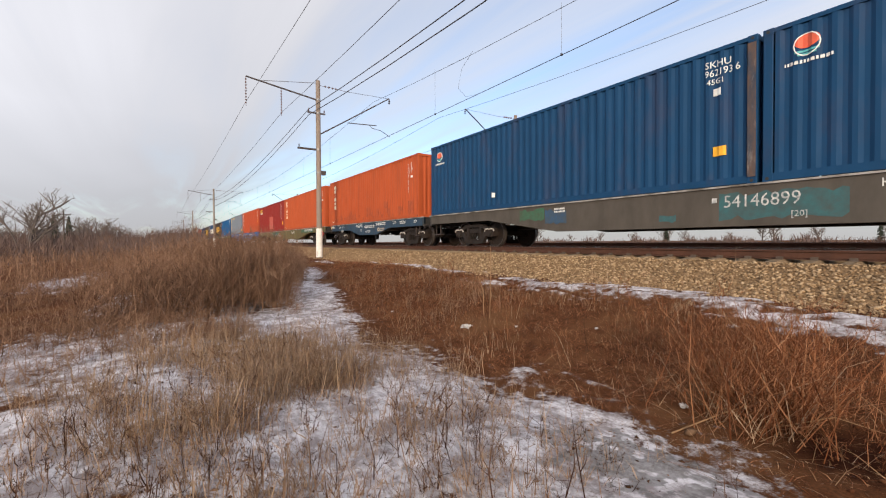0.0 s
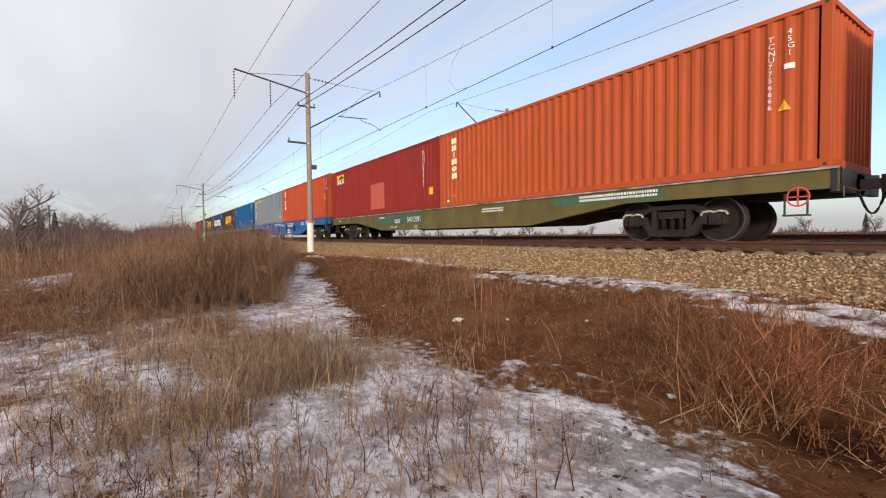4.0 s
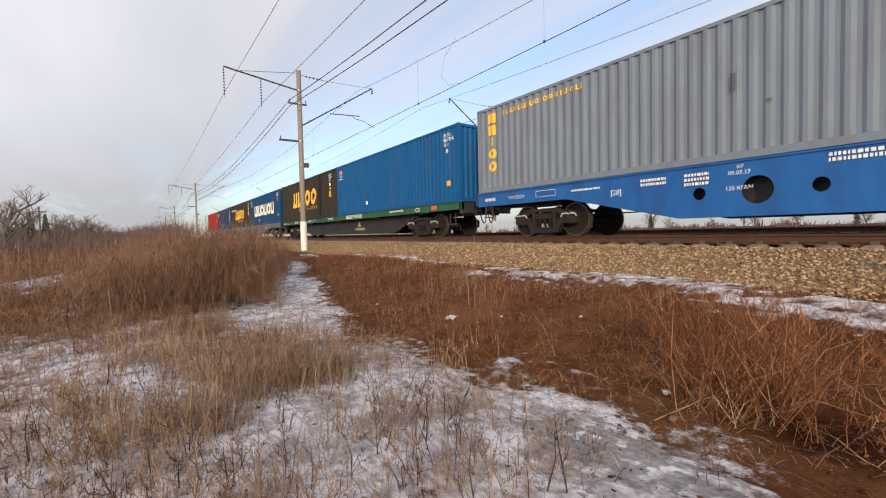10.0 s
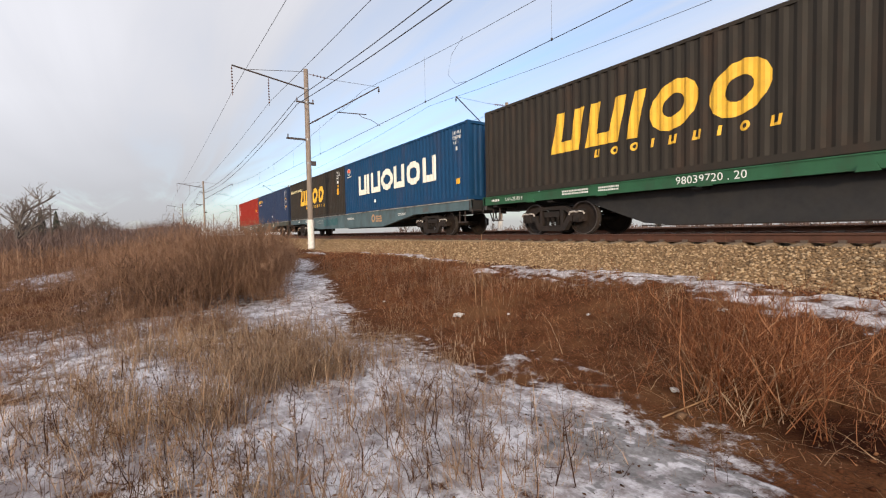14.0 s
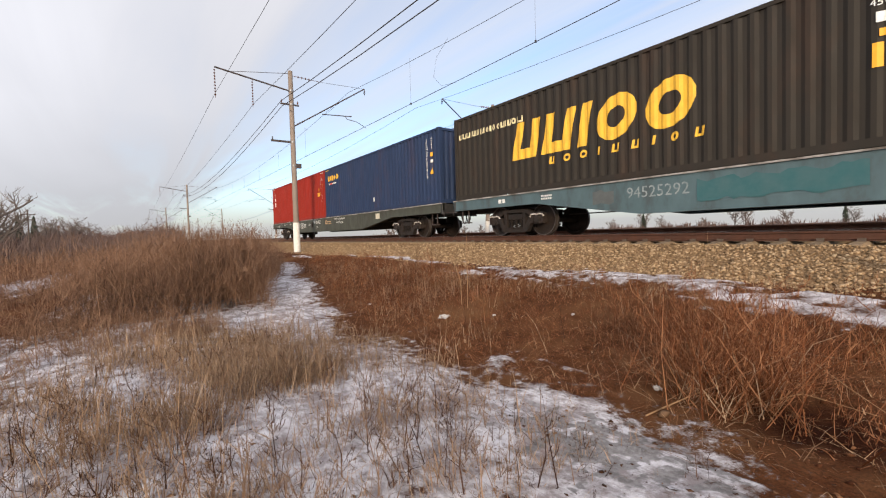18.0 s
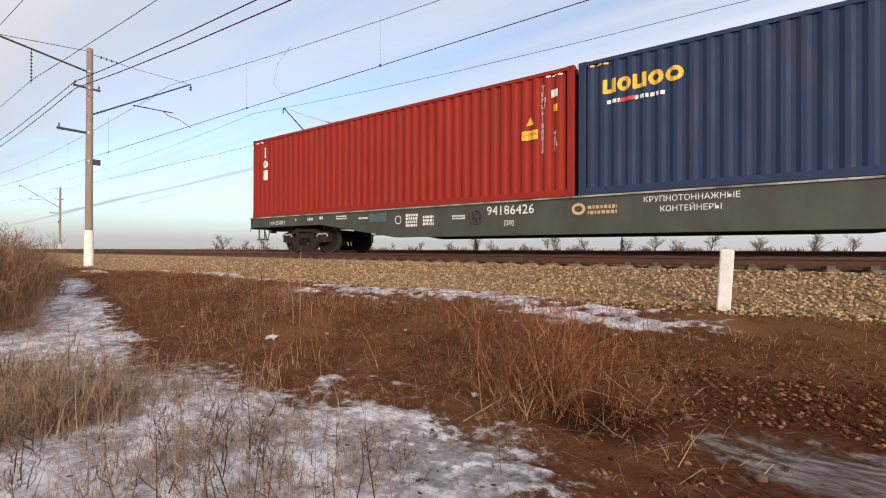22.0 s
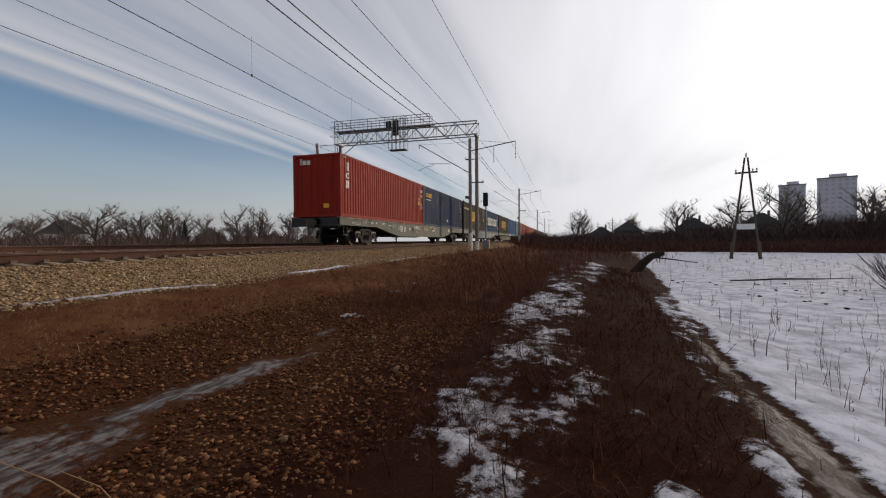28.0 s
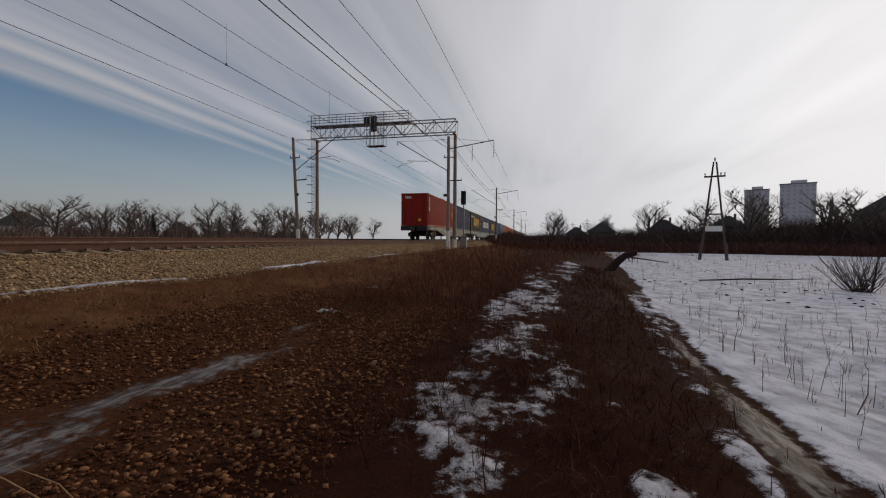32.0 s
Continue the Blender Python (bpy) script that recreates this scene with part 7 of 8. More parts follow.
for az, d, h in ((98.2, 95, 7.6), (-84.5, 240, 9), (-95.9, 150, 9.0), (-94.2, 170, 8.5)):
    x, y = polar(az, d)
    up = thing("power_pole", "plain wooden power pole far away", "utility pole", pose(x, y, float(height(x, y)), 0, 0, az), "power poles")
    part("post", MB().tube([(0, 0, -0.3), (0, 0, h)], 0.12, 8, 0.09), M_WOOD, up)
    part("crossarm", MB().box(-0.9, 0.9, -0.06, 0.06, h - 0.9, h - 0.76), M_WOOD, up)
    part("crossarm", MB().box(-0.7, 0.7, -0.06, 0.06, h - 1.7, h - 1.56), M_WOOD, up)

# leaning stump by the ditch, spreading bush, fallen trunk in the snow
M_STUMP = mat("wet_dark_bark", (0.035, 0.022, 0.018), 0.9, 0, (0.02, 0.013, 0.011), 5, 0.6, 0.5, 20, spec=0.1)
st = thing("leaning_stump", "dark leaning tree stump at the edge of the snow", "stump", pose(29.2, -4.3, float(height(29.2, -4.3))))
part("trunk", MB().tube([(0, 0, -0.1), (0.1, -0.5, 0.5), (0.1, -1.0, 0.95), (0.1, -1.7, 1.15)], 0.30, 10, 0.16), M_STUMP, st)
part("branch", MB().tube([(0.1, -1.0, 0.9), (0.2, -2.2, 0.75), (0.3, -3.6, 0.55)], 0.05, 8, 0.02), M_STUMP, st)
lg = thing("fallen_trunk", "thin dark fallen trunk lying on the snow", "log", pose(24, -10.6, float(height(24, -10.6)) + 0.05, 0, 0, -68))
part("trunk", MB().tube([(-3.4, 0, 0), (-1, 0.1, 0.05), (1.4, -0.05, 0.02), (3.6, 0.1, 0.0)], 0.045, 8, 0.02), M_STUMP, lg)
M_STEM = mat("bush_bark", (0.05, 0.032, 0.026), 0.9, 0, (0.03, 0.02, 0.017), 6, 0.6, spec=0.1)
bu = thing("bare_bush", "spreading bare bush of many thin stems in the snow", "bush", pose(19.3, -11.8, float(height(19.3, -11.8))))
rbush = random.Random(14)
stems, fine = MB(), MB()
for k in range(64):
    a, o, L = rbush.uniform(0, 6.283), rbush.uniform(0.15, 1.25), rbush.uniform(0.9, 1.75)
    d = Vector((math.cos(a) * o, math.sin(a) * o, 1.0)).normalized()
    p0 = Vector((rbush.uniform(-0.3, 0.3), rbush.uniform(-0.3, 0.3), -0.05))
    p1 = p0 + d * L * 0.5 + Vector((0, 0, -0.04))
    p2 = p0 + d * L + Vector((rbush.uniform(-0.1, 0.1), rbush.uniform(-0.1, 0.1), 0.12))
    stems.tube([p0, p1, p2], 0.016, 5, 0.004, False)
    for q in range(5):
        t = rbush.uniform(0.35, 0.95)
        b = p0 + (p2 - p0) * t
        e = d + Vector((rbush.uniform(-0.6, 0.6), rbush.uniform(-0.6, 0.6), rbush.uniform(-0.1, 0.5)))
        fine.tube([b, b + e.normalized() * L * rbush.uniform(0.15, 0.35)], 0.006, 4, 0.003, False)
part("stem", stems, M_STEM, bu)
part("crown", fine, M_STEM, bu)

# ---- grass, weeds and brush ----
def scatter(n, seed, region, weight=None):
    """n places in a box (x0, x1, y0, y1), thinned by weight(x, y)."""
    rs = np.random.RandomState(seed)
    x0, x1, y0, y1 = region
    out_x, out_y = [], []
    left = n
    while left > 0:
        x, y = rs.uniform(x0, x1, n * 2), rs.uniform(y0, y1, n * 2)
        if weight is not None:
            k = rs.rand(n * 2) < weight(x, y)
            x, y = x[k], y[k]
        out_x.append(x[:left])
        out_y.append(y[:left])
        left -= len(x[:left])
    return np.concatenate(out_x), np.concatenate(out_y), rs


def tufts(name, n, per, seed, region, h, material, label, weight=None, spread=0.10, lean=0.35, width=0.004, droop=0.3):
    """Clumps of arching blades that fan out from a common foot."""
    cx, cy, rs = scatter(n, seed, region, weight)
    ch = h[0] + (h[1] - h[0]) * rs.rand(n) ** 1.6
    way = rs.rand(n) * 6.283
    cx, cy, ch, way = (np.repeat(q, per) for q in (cx, cy, ch, way))
    m = len(cx)
    x, y = cx + rs.randn(m) * spread, cy + rs.randn(m) * spread
    hh = ch * (0.3 + 0.7 * rs.rand(m))
    a = np.where(rs.rand(m) < 0.5, way + rs.randn(m) * 0.7, rs.rand(m) * 6.283)
    ln = (0.25 + np.abs(rs.randn(m))) * lean * hh
    dx, dy = np.cos(a) * ln, np.sin(a) * ln
    base = np.stack([x, y, height(x, y) - 0.02], -1)
    tip = base + np.stack([dx, dy, hh * (1 - droop * rs.rand(m))], -1)
    up = 0.55 + 0.3 * rs.rand(m)
    mid = base + np.stack([dx * 0.42 + rs.randn(m) * 0.03 * hh, dy * 0.42 + rs.randn(m) * 0.03 * hh, hh * up * (1 - 0.3 * droop)], -1)
    return ribbons(base, tip, mid, width * (0.5 + 0.9 * rs.rand(m)), name, material, label, "dry grass")


def unit(v):
    return v / (np.linalg.norm(v, axis=1, keepdims=True) + 1e-9)


def plants(name, n, nb, nt, seed, region, h, material, label, weight=None, width=0.006, lean=0.18, open_=0.9, clump=0.55):
    """Twiggy dry plants: a stem, side branches that curve upwards, and fine twigs on them."""
    x, y, rs = scatter(n, seed, region, weight)
    hh = (h[0] + (h[1] - h[0]) * rs.rand(n) ** 1.2) * np.clip(1 - clump * 0.5 + clump * 1.3 * fbm(x * 0.5, y * 0.5, 3, seed), 0.3, 1.5)
    a = rs.rand(n) * 6.283
    ln = np.abs(rs.randn(n)) * lean * hh
    base = np.stack([x, y, height(x, y) - 0.03], -1)
    tip = base + np.stack([np.cos(a) * ln, np.sin(a) * ln, hh], -1)
    mid = (base + tip) / 2 + rs.randn(n, 3) * 0.04 * hh[:, None]
    B, T, M, W = [base], [tip], [mid], [width * (0.7 + 0.6 * rs.rand(n))]
    if nb:
        t = 0.06 + 0.86 * rs.rand(n * nb, 1) ** 0.9
        b0, b1, bm_ = np.repeat(base, nb, 0), np.repeat(tip, nb, 0), np.repeat(mid, nb, 0)
        p = np.where(t < 0.5, b0 + (bm_ - b0) * t * 2, bm_ + (b1 - bm_) * (t * 2 - 1))
        L = np.repeat(hh, nb) * (0.22 + 0.38 * rs.rand(n * nb)) * (1.12 - 0.75 * t[:, 0])
        a = rs.rand(n * nb) * 6.283
        out = np.stack([np.cos(a), np.sin(a), 0 * a], -1)
        q = p + out * (L * open_ * (0.5 + 0.5 * rs.rand(n * nb)))[:, None] + np.stack([0 * L, 0 * L, L * (0.35 + 0.6 * rs.rand(n * nb))], -1)
        r = (p + q) / 2 + out * (L * 0.12)[:, None] - np.stack([0 * L, 0 * L, L * 0.08], -1)
        B.append(p)
        T.append(q)
        M.append(r)
        W.append(width * (0.45 + 0.4 * rs.rand(n * nb)))
        if nt:
            t = 0.2 + 0.8 * rs.rand(n * nb * nt, 1)
            b0, b1, bm_ = np.repeat(p, nt, 0), np.repeat(q, nt, 0), np.repeat(r, nt, 0)
            u = np.where(t < 0.5, b0 + (bm_ - b0) * t * 2, bm_ + (b1 - bm_) * (t * 2 - 1))
            l2 = np.repeat(L, nt) * (0.15 + 0.35 * rs.rand(len(u)))
            d = unit(unit(b1 - b0) * 0.7 + rs.randn(len(u), 3) * 0.75 + np.array([0, 0, 0.25]))
            v = u + d * l2[:, None]
            B.append(u)
            T.append(v)
            M.append((u + v) / 2 + rs.randn(len(u), 3) * 0.06 * l2[:, None])
            W.append(width * (0.28 + 0.34 * rs.rand(len(u))))
    return ribbons(np.concatenate(B), np.concatenate(T), np.concatenate(M), np.concatenate(W), name, material, label, "weeds")


def brush_zone(x, y):
    """The tall brush left of the path of snow."""
    edge = np.interp(x, [-40, -24, -17, -12.5, -8], [6.5, 5.8, 4.6, 2.8, 1.2])
    near = np.interp(y, [-6, -2.7, -1.9, -0.9, 0.6, 2.0, 3.6, 4.4], [-9.5, -8.6, -9.0, -9.8, -10.2, -11.5, -13.5, -16.0])
    clump = np.exp(-((x + 10.6) / 1.3) ** 2 - ((y - 0.1) / 1.5) ** 2) + np.exp(-((x + 13.2) / 1.2) ** 2 - ((y - 2.4) / 0.9) ** 2)
    return (y < edge) * (x < near) * np.clip(0.22 + 1.9 * fbm(x * 0.33, y * 0.42, 3, 81) + 0.9 * clump, 0.0, 1) * (0.3 + 0.7 * smoothstep(-2.2, 0.2, y + 0.5 * fbm(x * 0.5, y * 0.5, 2, 82)))


plants("brush", 1250, 15, 8, 101, (-24, -8.6, -8, 5.2), (0.9, 2.2), S_BRUSH, "tall hazy brown brush of twiggy dry weeds", brush_zone, 0.013, 0.24, 1.0, 1.0)
plants("brush", 620, 11, 6, 106, (-12, -6.4, -4.5, 2.6), (0.3, 1.0), S_BRUSH, "low brown weeds where the brush meets the snow", lambda x, y: brush_zone(x - 2.2, y - 0.3) * np.clip(0.5 + 1.2 * fbm(x * 0.8, y * 0.8, 3, 84), 0, 1), 0.009, 0.35, 1.0, 0.5)
plants("brush", 850, 12, 6, 104, (-15.5, -8.2, -7, 3.4), (0.6, 1.65), S_BRUSH, "lower brown brush at the edge of the snow", brush_zone, 0.012, 0.3, 1.0, 0.5)
plants("brush", 1500, 6, 3, 102, (-75, -24, -22, 6.2), (1.1, 1.9), S_BRUSH, "tall brown brush of dry weeds further off", lambda x, y: np.clip(0.5 + fbm(x * 0.1, y * 0.2, 3, 83), 0.02, 1), 0.035, 0.2, 0.9)
plants("brush", 520, 17, 9, 105, (-17.5, -10.4, -0.6, 3.9), (1.5, 2.25), S_BRUSH, "dense tall brush at the end of the snow path", lambda x, y: (y < 0.235 * -x) * (np.exp(-((x + 12.9) / 1.9) ** 2 - ((y - 1.6) / 1.1) ** 2) + 0.35 * np.exp(-((x + 16) / 1.8) ** 2 - ((y - 3.0) / 0.8) ** 2)), 0.013, 0.2, 0.9, 0.25)
plants("brush", 170, 7, 4, 103, (-17, -9, -6, 2), (0.8, 1.8), S_DARK, "dark weed stems in the brush", brush_zone, 0.016, 0.12, 0.7)


def pale_zone(x, y):
    return (np.exp(-((x + 4.6) / 2.0) ** 2 - ((y - 0.75) / 1.15) ** 2)) * np.clip(0.5 + 1.3 * fbm(x * 1.0, y * 1.0, 3, 91), 0, 1)


S_WEED = stalk_material("grey_brown_weeds", (0.15, 0.092, 0.062), (0.29, 0.185, 0.125), (0.45, 0.32, 0.225))
S_FADED = stalk_material("faded_brown_grass", (0.25, 0.145, 0.085), (0.41, 0.26, 0.16), (0.60, 0.43, 0.29))
tufts("dry_grass", 950, 12, 111, (-9.5, -1.8, -2.4, 3.0), (0.22, 0.78), S_FADED, "faded tan dry grass standing in thin snow", pale_zone, 0.11, 0.42, 0.0045, 0.4)
plants("dry_weeds", 1450, 8, 5, 112, (-9, -1.6, -2.4, 2.8), (0.22, 0.85), S_WEED, "thin brown twiggy weeds in thin snow", pale_zone, 0.0085, 0.3, 0.8)
plants("dry_weeds", 420, 6, 4, 113, (-7.5, -1.0, -1.8, 2.9), (0.12, 0.48), S_DARK, "dark thin twiggy weeds in thin snow", None, 0.007, 0.4, 1.0)
plants("dry_weeds", 70, 8, 5, 117, (-6.0, -2.2, -0.8, 2.0), (0.5, 0.95), S_DARK, "taller dark twiggy weeds among the grass", None, 0.010, 0.25, 0.8)
plants("dry_weeds", 90, 9, 5, 118, (-5.0, -1.6, -1.8, 0.4), (0.3, 0.7), S_DARK, "dark twiggy weeds standing in snow", None, 0.009, 0.3, 0.9)
plants("dry_weeds", 40, 7, 4, 115, (-3.2, -1.7, 0.3, 2.4), (0.4, 0.8), S_DARK, "dark branching weeds close by in the snow", None, 0.009, 0.3, 0.8)
tufts("dry_grass", 90, 11, 114, (-4.5, -1.4, 0.4, 3.0), (0.10, 0.34), S_FADED, "short faded tufts in the snow", None, 0.07, 0.6, 0.004, 0.5)
plants("dry_weeds", 260, 4, 3, 116, (-14, -5, 1.0, 4.2), (0.15, 0.5), S_BRUSH, "small brown weeds along the path of snow", lambda x, y: np.clip(0.2 + fbm(x, y, 3, 17), 0, 1), 0.007, 0.4, 1.0)


def rust_zone(x, y):
    lo = np.interp(x, [-22, -12, -7, -4.5, -3, -1.5, -0.6], [6.2, 4.4, 3.5, 3.25, 3.45, 3.3, 3.6])
    hi = np.interp(x, [-22, -9, -5, -2, -0.8], [7.4, 7.0, 6.7, 6.5, 6.3])
    pond = np.exp(-((x + 3.1) / 1.0) ** 2 - ((y - 4.0) / 0.35) ** 2)
    return (y > lo) * (y < hi) * (x < -0.3) * np.clip(0.8 + 0.6 * fbm(x * 0.9, y * 0.9, 3, 95), 0.1, 1) * (1 - pond)


def rust_tall(x, y):
    """Where the rust grass stands higher."""
    return rust_zone(x, y) * smoothstep(4.0, 4.9, y + 0.05 * x) * np.clip(0.15 + 1.4 * fbm(x * 0.8, y * 1.1, 3, 93), 0, 1)


tufts("rust_grass", 5200, 12, 121, (-22, -0.3, 3.1, 7.4), (0.05, 0.17), S_RUST, "matted rust-brown dry grass below the ballast", lambda x, y: rust_zone(x, y) * (1 - 0.8 * np.exp(-((x + 0.8) / 0.9) ** 2 - ((y - 4.1) / 0.7) ** 2)), 0.10, 1.7, 0.006, 0.8)
plants("rust_weeds", 380, 9, 5, 129, (-20, -0.6, 3.9, 7.2), (0.25, 0.75), S_RUST, "twiggy red-brown weeds below the ballast", lambda x, y: rust_zone(x, y) * np.clip(0.2 + 1.3 * fbm(x * 0.6, y * 0.9, 3, 89), 0, 1), 0.009, 0.3, 0.9)
plants("rust_weeds", 160, 9, 5, 130, (-16, -6.5, 3.8, 6.2), (0.4, 1.0), S_BRUSH, "hazy brown weeds beside the path of snow", rust_zone, 0.011, 0.3, 0.9)
tufts("rust_grass", 280, 13, 127, (-22, -0.6, 3.8, 7.4), (0.15, 0.45), S_RUST, "clumps of taller rust-brown dry grass", rust_tall, 0.11, 0.7, 0.005, 0.5)
THICKET = (-1.65, 4.25)


def thicket_zone(x, y):
    return np.exp(-((x - THICKET[0]) / 0.42) ** 2 - ((y - THICKET[1]) / 0.36) ** 2)


tufts("rust_grass", 45, 14, 122, (-3.6, -0.7, 4.3, 6.3), (0.3, 0.7), S_RUST, "tall rust-brown grass behind the thicket", lambda x, y: np.exp(-((x + 2.2) / 0.8) ** 2 - ((y - 5.3) / 0.6) ** 2), 0.10, 0.55, 0.0065, 0.5)
plants("rust_thicket", 90, 11, 7, 151, (-3.2, -0.3, 3.2, 5.4), (0.55, 1.15), S_RUST, "dense rust-brown thicket of arching twigs", thicket_zone, 0.010, 0.55, 0.9, 0.2)
tufts("rust_thicket", 18, 11, 152, (-2.8, -0.6, 3.5, 5.0), (0.7, 1.35), S_RUST, "fans of arching rust-brown stems", thicket_zone, 0.06, 0.9, 0.008, 0.55)
tufts("rust_thicket", 11, 7, 153, (-2.8, -0.6, 3.5, 5.0), (0.7, 1.35), S_FADED, "pale bent blades fanning out of the thicket", thicket_zone, 0.06, 1.0, 0.009, 0.6)
tufts("dry_grass", 190, 5, 124, (-20, -0.8, 3.4, 7.6), (0.2, 0.7), S_FADED, "pale stalks among the rust grass", rust_zone, 0.14, 0.45, 0.004)
tufts("dry_grass", 160, 4, 128, (-4, 0.2, 3.3, 5.4), (0.10, 0.30), S_TAN, "pale fallen stems on the ground", None, 0.15, 2.4, 0.006, 0.9)
plants("dry_weeds", 90, 3, 2, 125, (-12, 1.5, 6.2, 8.4), (0.3, 0.9), S_FADED, "single pale stalks by the ballast", None, 0.006, 0.2, 0.5)
plants("dry_weeds", 80, 5, 3, 126, (-12, 0.0, 4.2, 7.0), (0.5, 1.15), S_DARK, "dark tall twiggy weeds", rust_zone, 0.007, 0.14, 0.6)


def red_zone(x, y):
    """The red-brown brush along the bank beyond the gravel."""
    lo = np.interp(x, [5.5, 7, 11, 22, 41, 70], [1.9, 1.3, 1.15, -0.9, -3.0, -5.0])
    return (y > lo) * (y < 7.0) * smoothstep(5.5, 9.5, x) * np.clip(0.6 + 1.0 * fbm(x * 0.35, y * 0.5, 3, 97), 0.03, 1)


S_RED = stalk_material("red_brown_brush", (0.092, 0.031, 0.019), (0.168, 0.060, 0.037), (0.27, 0.115, 0.070))
plants("red_brush", 900, 11, 6, 133, (9.5, 26, -1.2, 4.6), (0.6, 1.65), S_RED, "taller red-brown brush beside the snow", red_zone, 0.013, 0.5, 1.25, 1.0)
plants("red_brush", 1700, 11, 6, 131, (6, 42, -3, 7), (0.3, 1.2), S_RED, "red-brown brush along the railway bank", red_zone, 0.011, 0.5, 1.25, 1.0)
plants("red_brush", 1100, 7, 3, 132, (38, 130, -9, 6.5), (0.8, 1.8), S_RED, "red-brown brush further along the bank", lambda x, y: np.clip(0.6 + fbm(x * 0.08, y * 0.2, 3, 98), 0.02, 1), 0.04, 0.2, 0.9)


plants("red_brush", 420, 10, 6, 134, (7.2, 14, 1.7, 5.4), (0.35, 1.05), S_RED, "hazy red-brown brush on the gravel bank", lambda x, y: np.exp(-((x - 10.4) / 2.6) ** 2 - ((y - 3.3) / 1.4) ** 2), 0.010, 0.5, 1.25, 1.0)
tufts("dry_grass", 330, 8, 135, (-12, 0.4, 6.0, 7.6), (0.08, 0.42), S_FADED, "pale tufts in the strip of snow by the ballast", lambda x, y: np.clip(0.3 + fbm(x * 0.8, y * 1.4, 3, 64), 0, 1), 0.08, 0.6, 0.005, 0.5)
plants("field_reeds", 700, 4, 2, 136, (48, 92, -60, -9), (0.5, 1.3), S_BRUSH, "brown reeds along the far edge of the field", lambda x, y: np.exp(-((np.hypot(x, y) - 84) / 7) ** 2), 0.05, 0.15, 0.5)


def strip_zone(x, y):
    """Low dark growth between the two stretches of snow."""
    c = np.interp(x, [1.5, 4, 7, 10, 17, 25], [-1.0, -0.9, -1.1, -1.35, -2.0, -3.0])
    w = np.interp(x, [1.5, 6, 10, 17, 25], [0.95, 0.9, 0.95, 1.1, 1.0])
    return np.exp(-(((y - c) / w) ** 4)) * (1 - np.clip((snow_at(x, y) - 0.45) * 6, 0, 0.97)) * (ice_at(x, y) < 0.36)


S_LOW = stalk_material("low_dark_growth", (0.046, 0.014, 0.008), (0.088, 0.029, 0.015), (0.15, 0.058, 0.031))
plants("dark_growth", 3400, 7, 4, 141, (1.5, 32, -5, 1.4), (0.10, 0.30), S_LOW, "low dark brown twiggy growth on the bank", strip_zone, 0.011, 0.6, 1.3, 0.6)
tufts("dark_grass", 1300, 9, 142, (0.2, 14, 0.9, 6.4), (0.04, 0.2), S_LOW, "short dark tufts on the gravel bank", lambda x, y: np.clip(0.3 + 1.1 * fbm(x * 0.9, y * 0.9, 3, 99), 0, 1) * (ice_at(x, y) < 0.3), 0.10, 0.9, 0.005, 0.6)
S_BENCH = stalk_material("golden_brown_grass", (0.16, 0.076, 0.032), (0.29, 0.155, 0.07), (0.47, 0.29, 0.15))
tufts("bench_grass", 4600, 9, 143, (-1.2, 32, 5.0, 7.7), (0.05, 0.20), S_BENCH, "short golden-brown grass on the bench below the ballast", lambda x, y: np.clip(0.55 + 0.8 * fbm(x * 0.7, y * 1.2, 3, 92), 0.1, 1) * smoothstep(4.9, 6.0, y), 0.10, 1.2, 0.006, 0.7)
plants("dry_weeds", 420, 2, 2, 144, (2.6, 13, -0.7, 1.7), (0.25, 0.7), S_LOW, "dark stalks standing in the snow patch", None, 0.009, 0.2, 0.5)
tufts("dark_grass", 120, 60, 150, (2.4, 14, -0.5, 1.5), (0.17, 0.34), S_LOW, "matted dark clumps breaking up the snow patch", None, 0.13, 1.3, 0.007, 0.7)
tufts("dark_grass", 300, 9, 148, (3.0, 20, -0.8, 1.8), (0.12, 0.30), S_LOW, "dark tufts poking out of the snow patch", None, 0.09, 1.2, 0.006, 0.7)
plants("dry_weeds", 1100, 3, 2, 145, (4, 50, -30, -2.4), (0.25, 0.85), S_WEED, "thin stalks in the snowy field", lambda x, y: np.clip(0.3 + fbm(x * 0.2, y * 0.2, 3, 96), 0.02, 1), 0.014, 0.15, 0.5)
plants("dry_weeds", 110, 2, 2, 146, (3.4, 12, -6.5, -2.0), (0.4, 1.0), S_LOW, "taller stalks at the edge of the field", None, 0.008, 0.15, 0.4)
tufts("dark_grass", 500, 8, 147, (20, 80, -40, -5), (0.1, 0.4), S_LOW, "dark clods and tufts in the far field", lambda x, y: np.clip(fbm(x * 0.15, y * 0.3, 3, 94) * 1.2, 0.0, 1), 0.3, 0.8, 0.02, 0.5)
plants("ditch_growth", 420, 5, 3, 149, (3, 26, -3.6, -1.8), (0.1, 0.35), S_LOW, "dark growth along the ditch at the field's edge", lambda x, y: np.exp(-((y + 1.62 + 0.075 * np.maximum(x - 4, 0)) / 0.16) ** 2), 0.007, 0.5, 1.2)


